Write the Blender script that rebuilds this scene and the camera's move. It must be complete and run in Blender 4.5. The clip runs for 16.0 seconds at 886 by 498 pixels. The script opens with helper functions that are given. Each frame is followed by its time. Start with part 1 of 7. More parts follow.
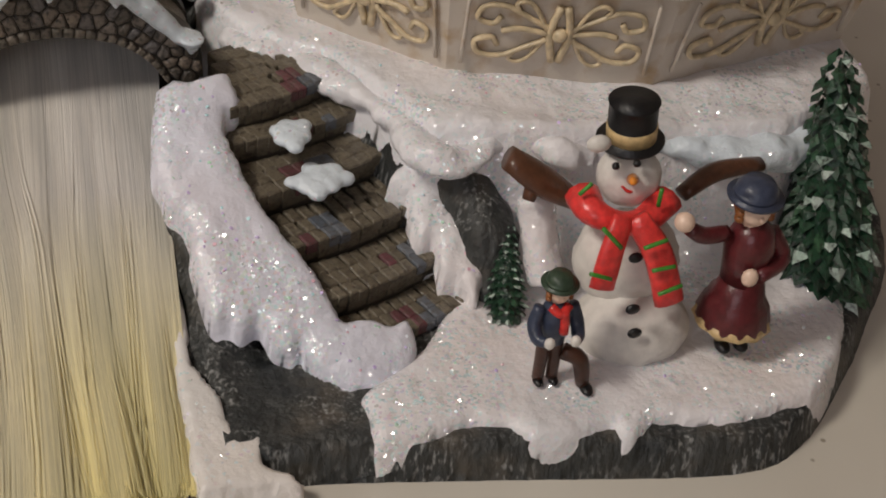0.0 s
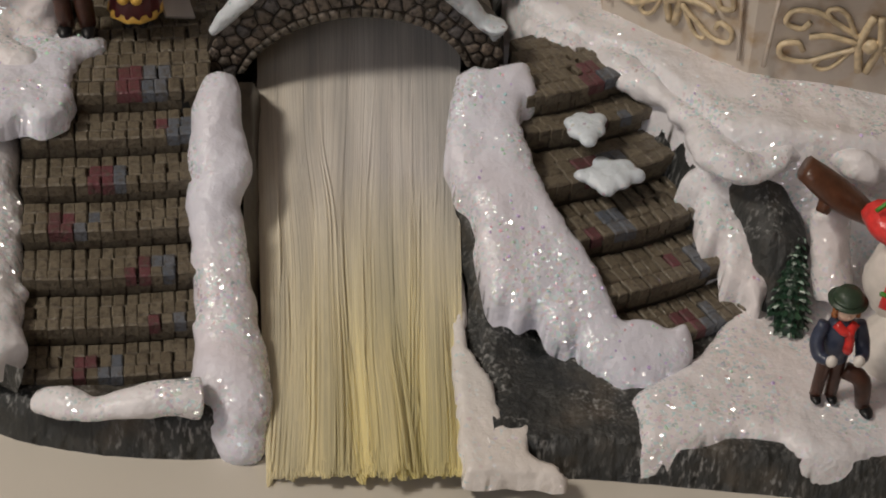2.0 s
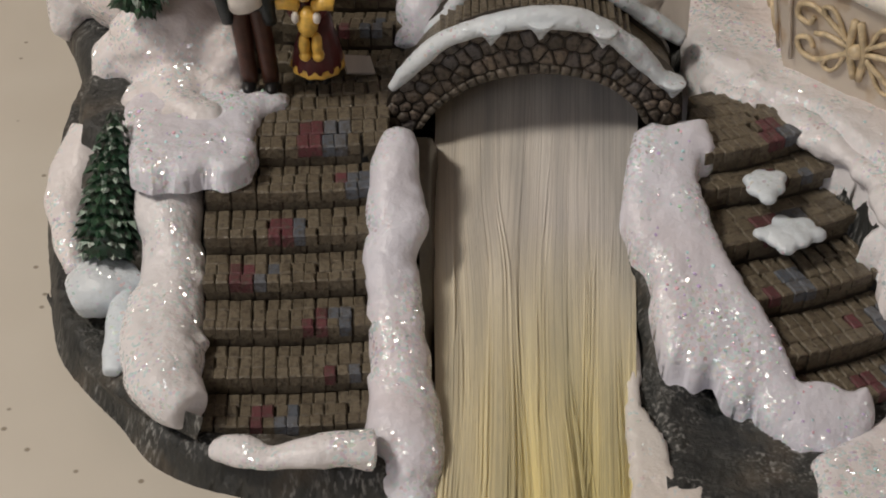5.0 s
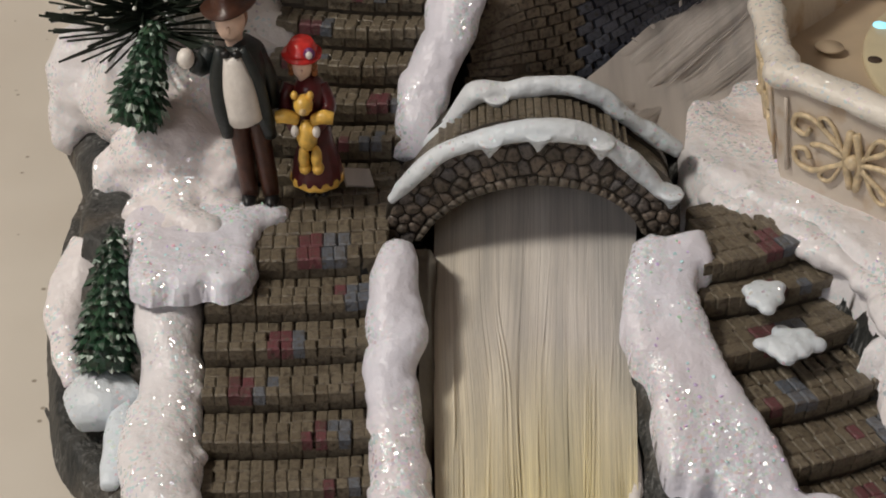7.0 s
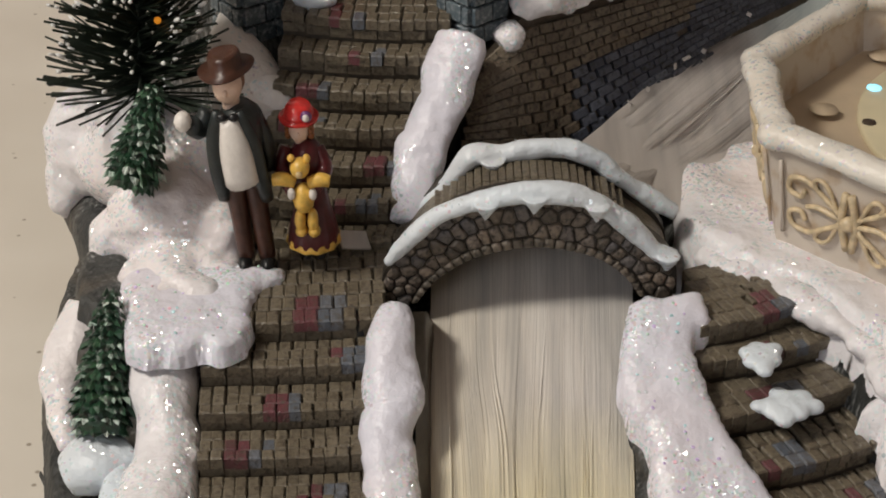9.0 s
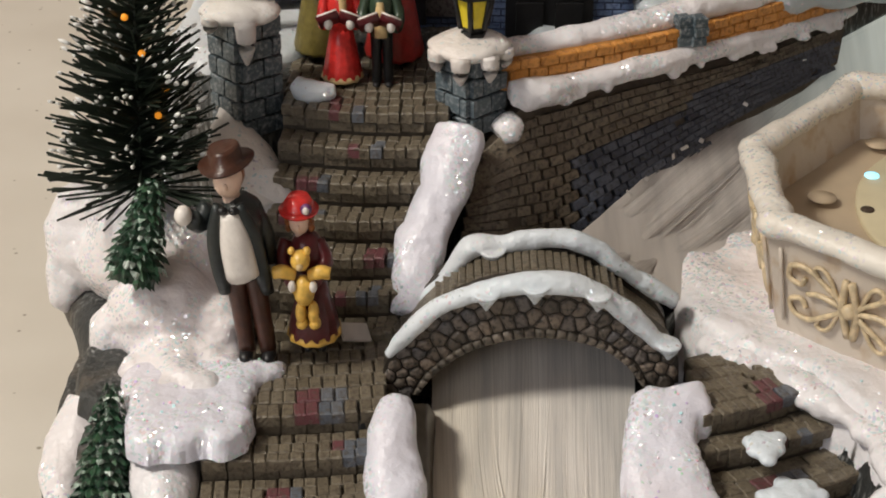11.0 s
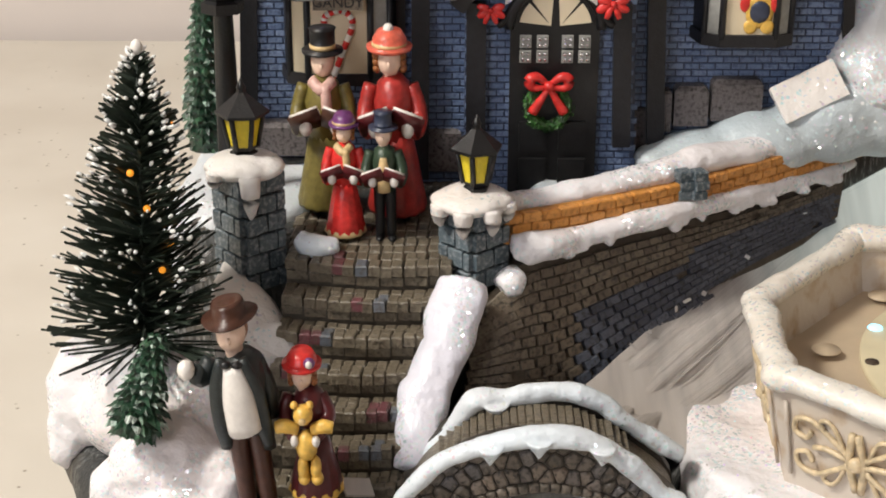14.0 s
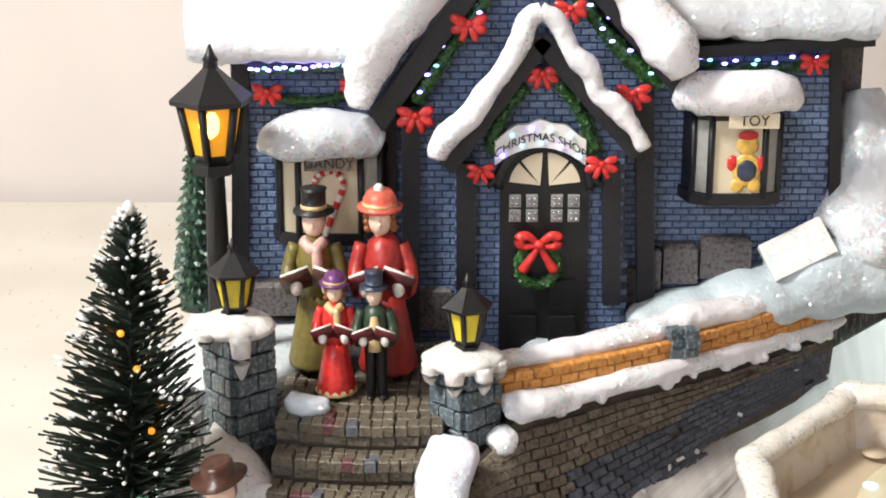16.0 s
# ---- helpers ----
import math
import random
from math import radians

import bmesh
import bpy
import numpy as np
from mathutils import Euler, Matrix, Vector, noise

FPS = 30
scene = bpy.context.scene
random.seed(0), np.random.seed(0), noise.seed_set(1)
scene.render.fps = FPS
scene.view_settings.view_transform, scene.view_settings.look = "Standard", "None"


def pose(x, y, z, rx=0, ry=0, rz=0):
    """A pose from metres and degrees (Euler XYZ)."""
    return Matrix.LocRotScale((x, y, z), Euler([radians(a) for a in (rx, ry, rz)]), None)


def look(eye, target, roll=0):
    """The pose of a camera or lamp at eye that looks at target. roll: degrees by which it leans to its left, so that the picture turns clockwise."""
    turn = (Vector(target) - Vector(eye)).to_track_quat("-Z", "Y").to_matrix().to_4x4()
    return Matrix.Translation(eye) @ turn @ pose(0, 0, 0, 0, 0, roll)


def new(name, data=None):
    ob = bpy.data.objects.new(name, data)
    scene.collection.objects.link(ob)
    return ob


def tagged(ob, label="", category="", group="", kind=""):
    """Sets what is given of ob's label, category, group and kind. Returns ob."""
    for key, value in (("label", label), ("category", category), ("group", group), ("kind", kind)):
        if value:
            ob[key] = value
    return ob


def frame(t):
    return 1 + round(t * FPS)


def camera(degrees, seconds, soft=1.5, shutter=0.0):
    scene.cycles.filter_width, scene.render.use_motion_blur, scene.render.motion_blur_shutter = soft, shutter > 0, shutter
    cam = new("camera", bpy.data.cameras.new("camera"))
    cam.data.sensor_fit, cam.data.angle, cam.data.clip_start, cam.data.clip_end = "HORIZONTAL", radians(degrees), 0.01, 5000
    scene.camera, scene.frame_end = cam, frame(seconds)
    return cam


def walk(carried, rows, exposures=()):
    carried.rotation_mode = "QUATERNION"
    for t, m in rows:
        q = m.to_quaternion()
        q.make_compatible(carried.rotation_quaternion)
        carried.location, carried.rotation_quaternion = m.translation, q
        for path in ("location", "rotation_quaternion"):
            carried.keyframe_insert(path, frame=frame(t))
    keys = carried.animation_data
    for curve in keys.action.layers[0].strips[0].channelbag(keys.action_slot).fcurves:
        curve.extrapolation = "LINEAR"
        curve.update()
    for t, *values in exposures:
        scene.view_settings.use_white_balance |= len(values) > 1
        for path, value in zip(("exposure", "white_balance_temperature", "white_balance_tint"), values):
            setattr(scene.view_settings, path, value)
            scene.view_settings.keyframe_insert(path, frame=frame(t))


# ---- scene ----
# ---------------------------------------------------------------- camera
cam = camera(31.0, 16.0, soft=1.9)
EYE = (0.0, 0.0, 0.30)
ROWS = [
    (0.0, 51.86, -6.79, -15.55),
    (0.5, 51.56, -6.33, -13.33),
    (1.0, 51.11, -5.79, -10.94),
    (1.5, 50.78, -5.12, -8.11),
    (2.0, 50.56, -4.27, -4.49),
    (2.5, 50.29, -3.47, -1.12),
    (3.0, 50.23, -2.86, 1.45),
    (5.5, 53.46, -0.91, 0.85),
    (6.0, 54.66, -0.84, 0.88),
    (6.5, 55.25, -0.90, 0.80),
    (7.0, 56.30, -0.85, 0.79),
    (7.5, 57.22, -0.81, 0.64),
    (8.0, 57.53, -0.90, 0.63),
    (10.5, 60.98, -0.58, 0.56),
    (11.0, 61.81, -0.37, 0.38),
    (11.5, 62.82, -0.31, 0.49),
    (12.0, 64.02, -0.20, 0.45),
    (12.5, 65.03, -0.21, 0.42),
    (13.0, 65.71, -0.20, 0.39),
    (13.5, 66.53, -0.21, 0.32),
    (14.0, 67.31, -0.17, 0.41),
    (14.5, 68.37, -0.08, 0.42),
    (15.0, 69.80, -0.04, 0.39),
    (15.5, 71.24, -0.06, 0.38),
    (16.0, 73.00, -0.00, 0.00),
]
walk(cam, [(t, pose(*EYE, rx, ry, rz)) for t, rx, ry, rz in ROWS],
     exposures=[(0.0, -0.38, 6350, 10), (3.0, -0.54, 6500, 10), (8.0, -0.16, 6350, 9), (11.0, 0.14, 6350, 8), (12.5, 0.46, 6350, 9), (14.0, 0.62, 6200, 8), (15.0, 0.82, 6050, 7), (16.0, 1.14, 5900, 6)])

# ---------------------------------------------------------------- world and lights
world = bpy.data.worlds.new("room_air")
world.use_nodes = True
scene.world = world
world.node_tree.nodes["Background"].inputs[0].default_value = (0.95, 0.9, 0.85, 1)
world.node_tree.nodes["Background"].inputs[1].default_value = 0.16


def area_lamp(name, eye, target, size, watts, colour):
    data = bpy.data.lights.new(name, "AREA")
    data.size, data.energy, data.color = size, watts, colour
    ob = new(name, data)
    ob.matrix_world = look(eye, target)
    return ob


area_lamp("pendant_lamp_light", (-0.75, 0.12, 1.05), (0.0, 0.42, 0.05), 0.22, 11.6, (1.0, 0.91, 0.8))
# unseen fill, added in front to lift the dark under the bridge arch
area_lamp("fill_light", (-0.9, -1.2, 0.9), (0.0, 0.45, 0.05), 0.8, 6.0, (0.96, 0.95, 1.0))

# ---------------------------------------------------------------- materials


class Mat:
    """A small wrapper for building node materials."""

    def __init__(self, name, rough=0.5, metal=0.0, spec=0.5):
        self.m = bpy.data.materials.new(name)
        self.m.use_nodes = True
        self.t = self.m.node_tree
        self.b = self.t.nodes["Principled BSDF"]
        self.b.inputs["Roughness"].default_value = rough
        self.b.inputs["Metallic"].default_value = metal
        self.b.inputs["Specular IOR Level"].default_value = spec
        self.co = self.t.nodes.new("ShaderNodeNewGeometry").outputs["Position"]

    def n(self, kind, **values):
        node = self.t.nodes.new(kind)
        for key, value in values.items():
            node.inputs[key.replace("_", " ")].default_value = value
        return node

    def noise(self, scale, detail=4, stretch=None):
        node = self.n("ShaderNodeTexNoise", Scale=scale, Detail=detail)
        co = self.co
        if stretch:
            mp = self.t.nodes.new("ShaderNodeMapping")
            mp.inputs["Scale"].default_value = stretch
            self.t.links.new(co, mp.inputs["Vector"])
            co = mp.outputs["Vector"]
        self.t.links.new(co, node.inputs["Vector"])
        return node.outputs["Fac"]

    def ramp(self, fac, stops):
        node = self.t.nodes.new("ShaderNodeValToRGB")
        el = node.color_ramp.elements
        while len(el) < len(stops):
            el.new(0.5)
        for e, (at, c) in zip(el, stops):
            e.position, e.color = at, (*c, 1)
        self.t.links.new(fac, node.inputs["Fac"])
        return node.outputs["Color"]

    def mix(self, fac, a, b, mode="MIX"):
        node = self.t.nodes.new("ShaderNodeMix")
        node.data_type, node.blend_type = "RGBA", mode
        for sock, value in ((node.inputs[0], fac), (node.inputs[6], a), (node.inputs[7], b)):
            if isinstance(value, (int, float)):
                sock.default_value = value
            elif isinstance(value, tuple):
                sock.default_value = (*value, 1)
            else:
                self.t.links.new(value, sock)
        return node.outputs[2]

    def bump(self, height, strength, dist):
        node = self.n("ShaderNodeBump", Strength=strength, Distance=dist)
        self.t.links.new(height, node.inputs["Height"])
        self.t.links.new(node.outputs["Normal"], self.b.inputs["Normal"])

    def colour(self, sock):
        self.t.links.new(sock, self.b.inputs["Base Color"])
        return self.m

    def rough(self, sock):
        self.t.links.new(sock, self.b.inputs["Roughness"])


def painted(name, c, rough=0.35, vary=0.25, scale=400, bump=0.25):
    """Hand-painted resin: one colour with brushy shade and a fine relief."""
    k = Mat(name, rough)
    f = k.noise(scale, 5)
    lo = tuple(v * (1 - vary) for v in c)
    hi = tuple(min(1, v * (1 + vary)) for v in c)
    k.bump(k.noise(scale * 2.5, 3), bump, 0.0006)
    return k.colour(k.ramp(f, [(0.3, lo), (0.7, hi)]))


def pieces(name, stops, rough=0.55, dirt=(0.02, 0.018, 0.015), bump=0.5):
    """Bricks and stones: a shade of its own for each, and worn, dirty faces."""
    k = Mat(name, rough)
    info = k.t.nodes.new("ShaderNodeObjectInfo").outputs["Random"]
    isl = k.t.nodes.new("ShaderNodeNewGeometry").outputs["Random Per Island"]
    add = k.t.nodes.new("ShaderNodeMath")
    add.operation = "ADD"
    k.t.links.new(info, add.inputs[0])
    k.t.links.new(isl, add.inputs[1])
    fr = k.t.nodes.new("ShaderNodeMath")
    fr.operation = "FRACT"
    k.t.links.new(add.outputs[0], fr.inputs[0])
    base = k.ramp(fr.outputs[0], stops)
    grit = k.noise(700, 5)
    c = k.mix(k.ramp(grit, [(0.3, (1, 1, 1)), (0.52, (0, 0, 0))]), base, dirt)
    k.bump(k.noise(900, 5), bump, 0.001)
    return k.colour(c)


def snow_material(name, c, glitter=0.77, rough=0.34):
    k = Mat(name, rough, spec=0.4)
    soft = k.noise(35, 3)
    base = k.ramp(soft, [(0.3, tuple(v * 0.9 for v in c)), (0.6, c)])
    warm = k.mix(k.ramp(k.noise(16, 2), [(0.45, (0, 0, 0)), (0.7, (0.8, 0.8, 0.8))]), base, (c[0], c[1] * 0.93, c[2] * 0.88))
    vor = k.n("ShaderNodeTexVoronoi", Scale=1150.0)
    k.t.links.new(k.co, vor.inputs["Vector"])
    sep = k.t.nodes.new("ShaderNodeSeparateColor")
    k.t.links.new(vor.outputs["Color"], sep.inputs[0])
    patch = k.ramp(k.noise(55, 3), [(0.40, (0, 0, 0)), (0.60, (1, 1, 1))])
    pick = k.ramp(sep.outputs[0], [(glitter, (0, 0, 0)), (glitter + 0.02, (1, 1, 1))])
    flake = k.mix(1.0, patch, pick, "MULTIPLY")
    tint = k.ramp(sep.outputs[1], [(0.0, (0.97, 0.98, 1.0)), (0.45, (0.7, 0.97, 0.99)), (0.65, (0.88, 0.78, 0.99)), (0.8, (0.99, 0.78, 0.82)), (1.0, (0.78, 0.99, 0.86))])
    foil = k.ramp(sep.outputs[2], [(0.90, (0.0, 0.0, 0.0)), (0.94, (0.35, 0.35, 0.35))])
    k.t.links.new(k.mix(1.0, flake, foil, "MULTIPLY"), k.b.inputs["Metallic"])
    k.rough(k.ramp(flake, [(0.0, (rough,) * 3), (1.0, (0.2,) * 3)]))
    k.t.links.new(k.ramp(flake, [(0.0, (0.4,) * 3), (1.0, (1.0,) * 3)]), k.b.inputs["Specular IOR Level"])
    k.t.links.new(flake, k.b.inputs["Coat Weight"])
    k.b.inputs["Coat Roughness"].default_value = 0.2
    # each flake lies at its own slant
    nm = k.t.nodes.new("ShaderNodeNormalMap")
    k.t.links.new(k.mix(0.5, vor.outputs["Color"], (0.5, 0.5, 1.0)), nm.inputs["Color"])
    k.t.links.new(nm.outputs["Normal"], k.b.inputs["Coat Normal"])
    k.b.inputs["Coat IOR"].default_value = 3.0
    bp = k.n("ShaderNodeBump", Strength=0.5, Distance=0.002)
    k.t.links.new(k.noise(260, 8), bp.inputs["Height"])
    k.t.links.new(bp.outputs["Normal"], k.b.inputs["Normal"])
    return k.colour(k.mix(flake, warm, tint))


def rock_material():
    k = Mat("dry_brushed_rock", 0.5)
    base = k.ramp(k.noise(60, 6), [(0.3, (0.014, 0.017, 0.018)), (0.52, (0.042, 0.043, 0.04)), (0.7, (0.095, 0.08, 0.062))])
    streak = k.noise(850, 9, (1.0, 1.0, 0.2))
    mask = k.ramp(streak, [(0.52, (0, 0, 0)), (0.66, (0.8, 0.8, 0.8))])
    mask = k.mix(1.0, mask, k.ramp(k.noise(75, 5, (1.0, 1.0, 0.5)), [(0.45, (0.03, 0.03, 0.03)), (0.6, (1, 1, 1))]), "MULTIPLY")
    k.bump(k.noise(220, 7, (1.0, 1.0, 0.4)), 0.9, 0.003)
    return k.colour(k.mix(mask, base, (0.36, 0.36, 0.35)))


SNOW = snow_material("glitter_snow", (0.82, 0.80, 0.82), 0.66)
SNOW_BLUE = snow_material("bluish_glitter_snow", (0.70, 0.77, 0.83), 0.86)
SNOW_GLITTER = snow_material("dense_glitter_snow", (0.58, 0.6, 0.63), 0.4, 0.3)
SNOW_LILAC = snow_material("lilac_glitter_snow", (0.77, 0.77, 0.86), 0.5)
SNOW_PLAIN = snow_material("plain_snow_paint", (0.80, 0.77, 0.74), 0.9)
# darker, bluer snow colour for the mound by the toy window
SNOW_DARK_BLUE = snow_material("dark_bluish_snow", (0.50, 0.57, 0.61), 0.9)
ROCK = rock_material()
STEP = pieces("stair_brick", [(0.0, (0.135, 0.112, 0.078)), (0.5, (0.155, 0.13, 0.092)), (1.0, (0.18, 0.153, 0.11))], 0.36, (0.07, 0.056, 0.04))
STEP_RED = pieces("stair_brick_red", [(0.0, (0.11, 0.04, 0.045)), (1.0, (0.15, 0.05, 0.06))], 0.42, (0.09, 0.07, 0.055))
STEP_BLUE = pieces("stair_brick_blue", [(0.0, (0.1, 0.115, 0.14)), (1.0, (0.14, 0.15, 0.17))], 0.42, (0.09, 0.08, 0.065))
JOINT = painted("stair_joint", (0.075, 0.062, 0.046), 0.45)
STONE = pieces("bridge_stone", [(0.0, (0.08, 0.066, 0.052)), (0.45, (0.155, 0.125, 0.098)), (0.75, (0.12, 0.112, 0.112)), (1.0, (0.21, 0.165, 0.125))], 0.38)
BRIDGE_JOINT = painted("bridge_joint", (0.03, 0.025, 0.019), 0.5)
VOUSSOIR = pieces("arch_stone", [(0.0, (0.1, 0.085, 0.065)), (1.0, (0.17, 0.14, 0.11))], 0.45)
WALL_BROWN = pieces("terrace_brick_brown", [(0.0, (0.13, 0.1, 0.07)), (1.0, (0.2, 0.165, 0.12))], 0.55)
WALL_GREY = pieces("terrace_brick_grey", [(0.0, (0.05, 0.055, 0.075)), (1.0, (0.1, 0.11, 0.14))], 0.5)
ORANGE = pieces("orange_brick", [(0.0, (0.6, 0.26, 0.05)), (1.0, (0.72, 0.34, 0.09))], 0.45, (0.35, 0.13, 0.02))
ORANGE_JOINT = painted("orange_joint", (0.45, 0.2, 0.04))
PIER = pieces("pier_block", [(0.0, (0.05, 0.075, 0.092)), (1.0, (0.12, 0.155, 0.175))], 0.4, (0.3, 0.32, 0.33))
PIER_JOINT = painted("pier_joint", (0.02, 0.026, 0.03))
BLUE = pieces("blue_house_brick", [(0.0, (0.13, 0.19, 0.33)), (1.0, (0.2, 0.27, 0.43))], 0.45, (0.08, 0.11, 0.21))
BLUE_JOINT = painted("blue_joint", (0.035, 0.05, 0.1))
FOUND = pieces("foundation_stone", [(0.0, (0.09, 0.08, 0.085)), (1.0, (0.17, 0.15, 0.15))], 0.5)
BLACK = painted("black_paint", (0.006, 0.006, 0.007), 0.42, 0.3)
BLACK_WOOD = painted("black_timber", (0.009, 0.009, 0.012), 0.45, 0.4)
CREAM_K = Mat("aged_cream_resin", 0.42)
CREAM_K.bump(CREAM_K.noise(500, 4), 0.3, 0.0006)
CREAM = CREAM_K.colour(CREAM_K.mix(CREAM_K.ramp(CREAM_K.noise(120, 6), [(0.5, (0, 0, 0)), (0.72, (0.8, 0.8, 0.8))]), (0.62, 0.55, 0.47), (0.42, 0.27, 0.12)))
RIM = snow_material("iridescent_rim", (0.8, 0.77, 0.7), 0.8, 0.3)
GOLD = painted("ochre_relief", (0.62, 0.50, 0.32), 0.35, 0.3, 300)
BASIN = painted("basin_floor", (0.62, 0.55, 0.37), 0.4, 0.08, 60)
BASIN_WALL = painted("basin_wall", (0.5, 0.4, 0.28), 0.45, 0.1, 60)
HOLE = painted("dark_hole", (0.06, 0.04, 0.025), 0.7)
DEEP_RED = painted("deep_red_cloth", (0.36, 0.03, 0.025), 0.35)
RED = painted("glossy_red", (0.62, 0.035, 0.03), 0.25)
CORAL_RED = painted("bright_scarf_red", (0.75, 0.05, 0.045), 0.28)
CORAL = painted("coral_red", (0.66, 0.13, 0.08), 0.3)
MAROON = painted("maroon_cloth", (0.10, 0.015, 0.018), 0.28)
OLIVE = painted("olive_coat", (0.16, 0.13, 0.03), 0.4)
DARK_GREEN = painted("dark_green_cloth", (0.035, 0.06, 0.035), 0.4)
NAVY = painted("navy_cloth", (0.04, 0.05, 0.085), 0.35)
CHARCOAL = painted("charcoal_coat", (0.018, 0.024, 0.024), 0.4)
BROWN = painted("brown_cloth", (0.062, 0.024, 0.014), 0.35)
TAN = painted("tan_trim", (0.62, 0.45, 0.22), 0.45)
SKIN = painted("skin_paint", (0.82, 0.6, 0.47), 0.35, 0.08)
HAIR = painted("auburn_hair", (0.25, 0.09, 0.025), 0.4)
WHITE = painted("white_paint", (0.75, 0.71, 0.66), 0.4, 0.06)
PINK = painted("pink_scarf", (0.6, 0.38, 0.33), 0.45)
PURPLE = painted("purple_paint", (0.13, 0.035, 0.14), 0.35)
TEDDY = painted("honey_bear", (0.72, 0.45, 0.09), 0.35)
CARROT = painted("carrot", (0.8, 0.27, 0.03), 0.35)
WOOD = painted("dark_branch", (0.10, 0.04, 0.02), 0.3)
GREEN = painted("bright_green", (0.06, 0.26, 0.03), 0.35)
FIR = pieces("fir_green", [(0.0, (0.012, 0.04, 0.022)), (0.75, (0.025, 0.075, 0.04)), (1.0, (0.05, 0.12, 0.06))], 0.3)
FIR_FROST = pieces("fir_frost", [(0.0, (0.3, 0.42, 0.34)), (1.0, (0.6, 0.68, 0.62))], 0.35)
GARLAND = pieces("garland_green", [(0.0, (0.015, 0.06, 0.012)), (1.0, (0.06, 0.18, 0.035))], 0.35)
BRISTLE = painted("bristle_green", (0.016, 0.026, 0.016), 0.5)
FROST_TIP = painted("frost_tip", (0.8, 0.8, 0.78), 0.4, 0.05)
PAPER = painted("window_paper", (0.72, 0.62, 0.44), 0.5, 0.06, 60)
SHADE_PANE = painted("grey_pane", (0.3, 0.3, 0.28), 0.2, 0.1)
YELLOW = painted("yellow_pane", (0.75, 0.6, 0.04), 0.2, 0.1)
BEAD = Mat("silver_bead", 0.12, 1.0).m
BEAD.node_tree.nodes["Principled BSDF"].inputs["Base Color"].default_value = (0.8, 0.8, 0.85, 1)


def glow(name, c, strength):
    m = bpy.data.materials.new(name)
    m.use_nodes = True
    b = m.node_tree.nodes["Principled BSDF"]
    b.inputs["Base Color"].default_value = (*c, 1)
    b.inputs["Emission Color"].default_value = (*c, 1)
    b.inputs["Emission Strength"].default_value = strength
    return m


LAMP_GLOW = glow("lit_amber_pane", (0.8, 0.33, 0.01), 0.22)
BULB = glow("lit_bulb", (1.0, 0.7, 0.12), 2.2)
LED = glow("blue_fibre_tip", (0.3, 0.22, 1.0), 6.0)
LED_CYAN = glow("cyan_fibre_tip", (0.3, 0.75, 1.0), 1.5)


def fibre_material(name, top, low, z0, z1, rough=0.3, side=0.0, x0=0.0, x1=1.0, lit=None):
    k = Mat(name, rough, spec=0.9)
    sep = k.t.nodes.new("ShaderNodeSeparateXYZ")
    k.t.links.new(k.co, sep.inputs[0])
    rng = k.n("ShaderNodeMapRange")
    rng.inputs[1].default_value, rng.inputs[2].default_value = z0, z1
    k.t.links.new(sep.outputs[2], rng.inputs[0])
    base = k.ramp(rng.outputs[0], [(0.0, low), (1.0, top)])
    if side:
        across = k.n("ShaderNodeMapRange")
        across.inputs[1].default_value, across.inputs[2].default_value = x0, x1
        k.t.links.new(sep.outputs[0], across.inputs[0])
        base = k.mix(k.ramp(across.outputs[0], [(0.1, (side,) * 3), (0.65, (0, 0, 0))]), base, (0.94, 0.89, 0.78))
    isl = k.t.nodes.new("ShaderNodeNewGeometry").outputs["Random Per Island"]
    shade = k.ramp(isl, [(0.0, (0.86, 0.86, 0.86)), (0.5, (0.98, 0.98, 0.98)), (1.0, (1.05, 1.05, 1.05))])
    streak = k.ramp(k.noise(1.0, 5, (150, 14, 14)), [(0.32, (0.80, 0.80, 0.80)), (0.5, (0.96, 0.95, 0.94)), (0.66, (1.06, 1.06, 1.06))])
    shade = k.mix(1.0, shade, streak, "MULTIPLY")
    c = k.mix(1.0, base, shade, "MULTIPLY")
    thin = k.t.nodes.new("ShaderNodeBsdfTranslucent")
    k.t.links.new(c, thin.inputs["Color"])
    both = k.n("ShaderNodeMixShader", Fac=0.42)
    k.t.links.new(k.b.outputs[0], both.inputs[1])
    k.t.links.new(thin.outputs[0], both.inputs[2])
    k.t.links.new(both.outputs[0], k.t.nodes["Material Output"].inputs["Surface"])
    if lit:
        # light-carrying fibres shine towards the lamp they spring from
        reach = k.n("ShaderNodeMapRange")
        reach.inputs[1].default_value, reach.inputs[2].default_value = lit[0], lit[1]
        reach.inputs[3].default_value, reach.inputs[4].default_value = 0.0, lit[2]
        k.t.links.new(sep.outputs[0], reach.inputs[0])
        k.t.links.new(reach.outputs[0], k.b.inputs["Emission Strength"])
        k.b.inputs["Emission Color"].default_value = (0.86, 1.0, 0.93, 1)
    return k.colour(c)


# yellow low down is the inner LED light, put into the fibre colour
FIBRE = fibre_material("waterfall_fibre", (0.95, 0.92, 0.88), (1.0, 0.91, 0.42), 0.001, 0.031, 0.13, 0.6, -0.003, 0.052)
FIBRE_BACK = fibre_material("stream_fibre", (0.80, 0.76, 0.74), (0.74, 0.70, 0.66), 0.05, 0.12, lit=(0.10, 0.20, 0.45))


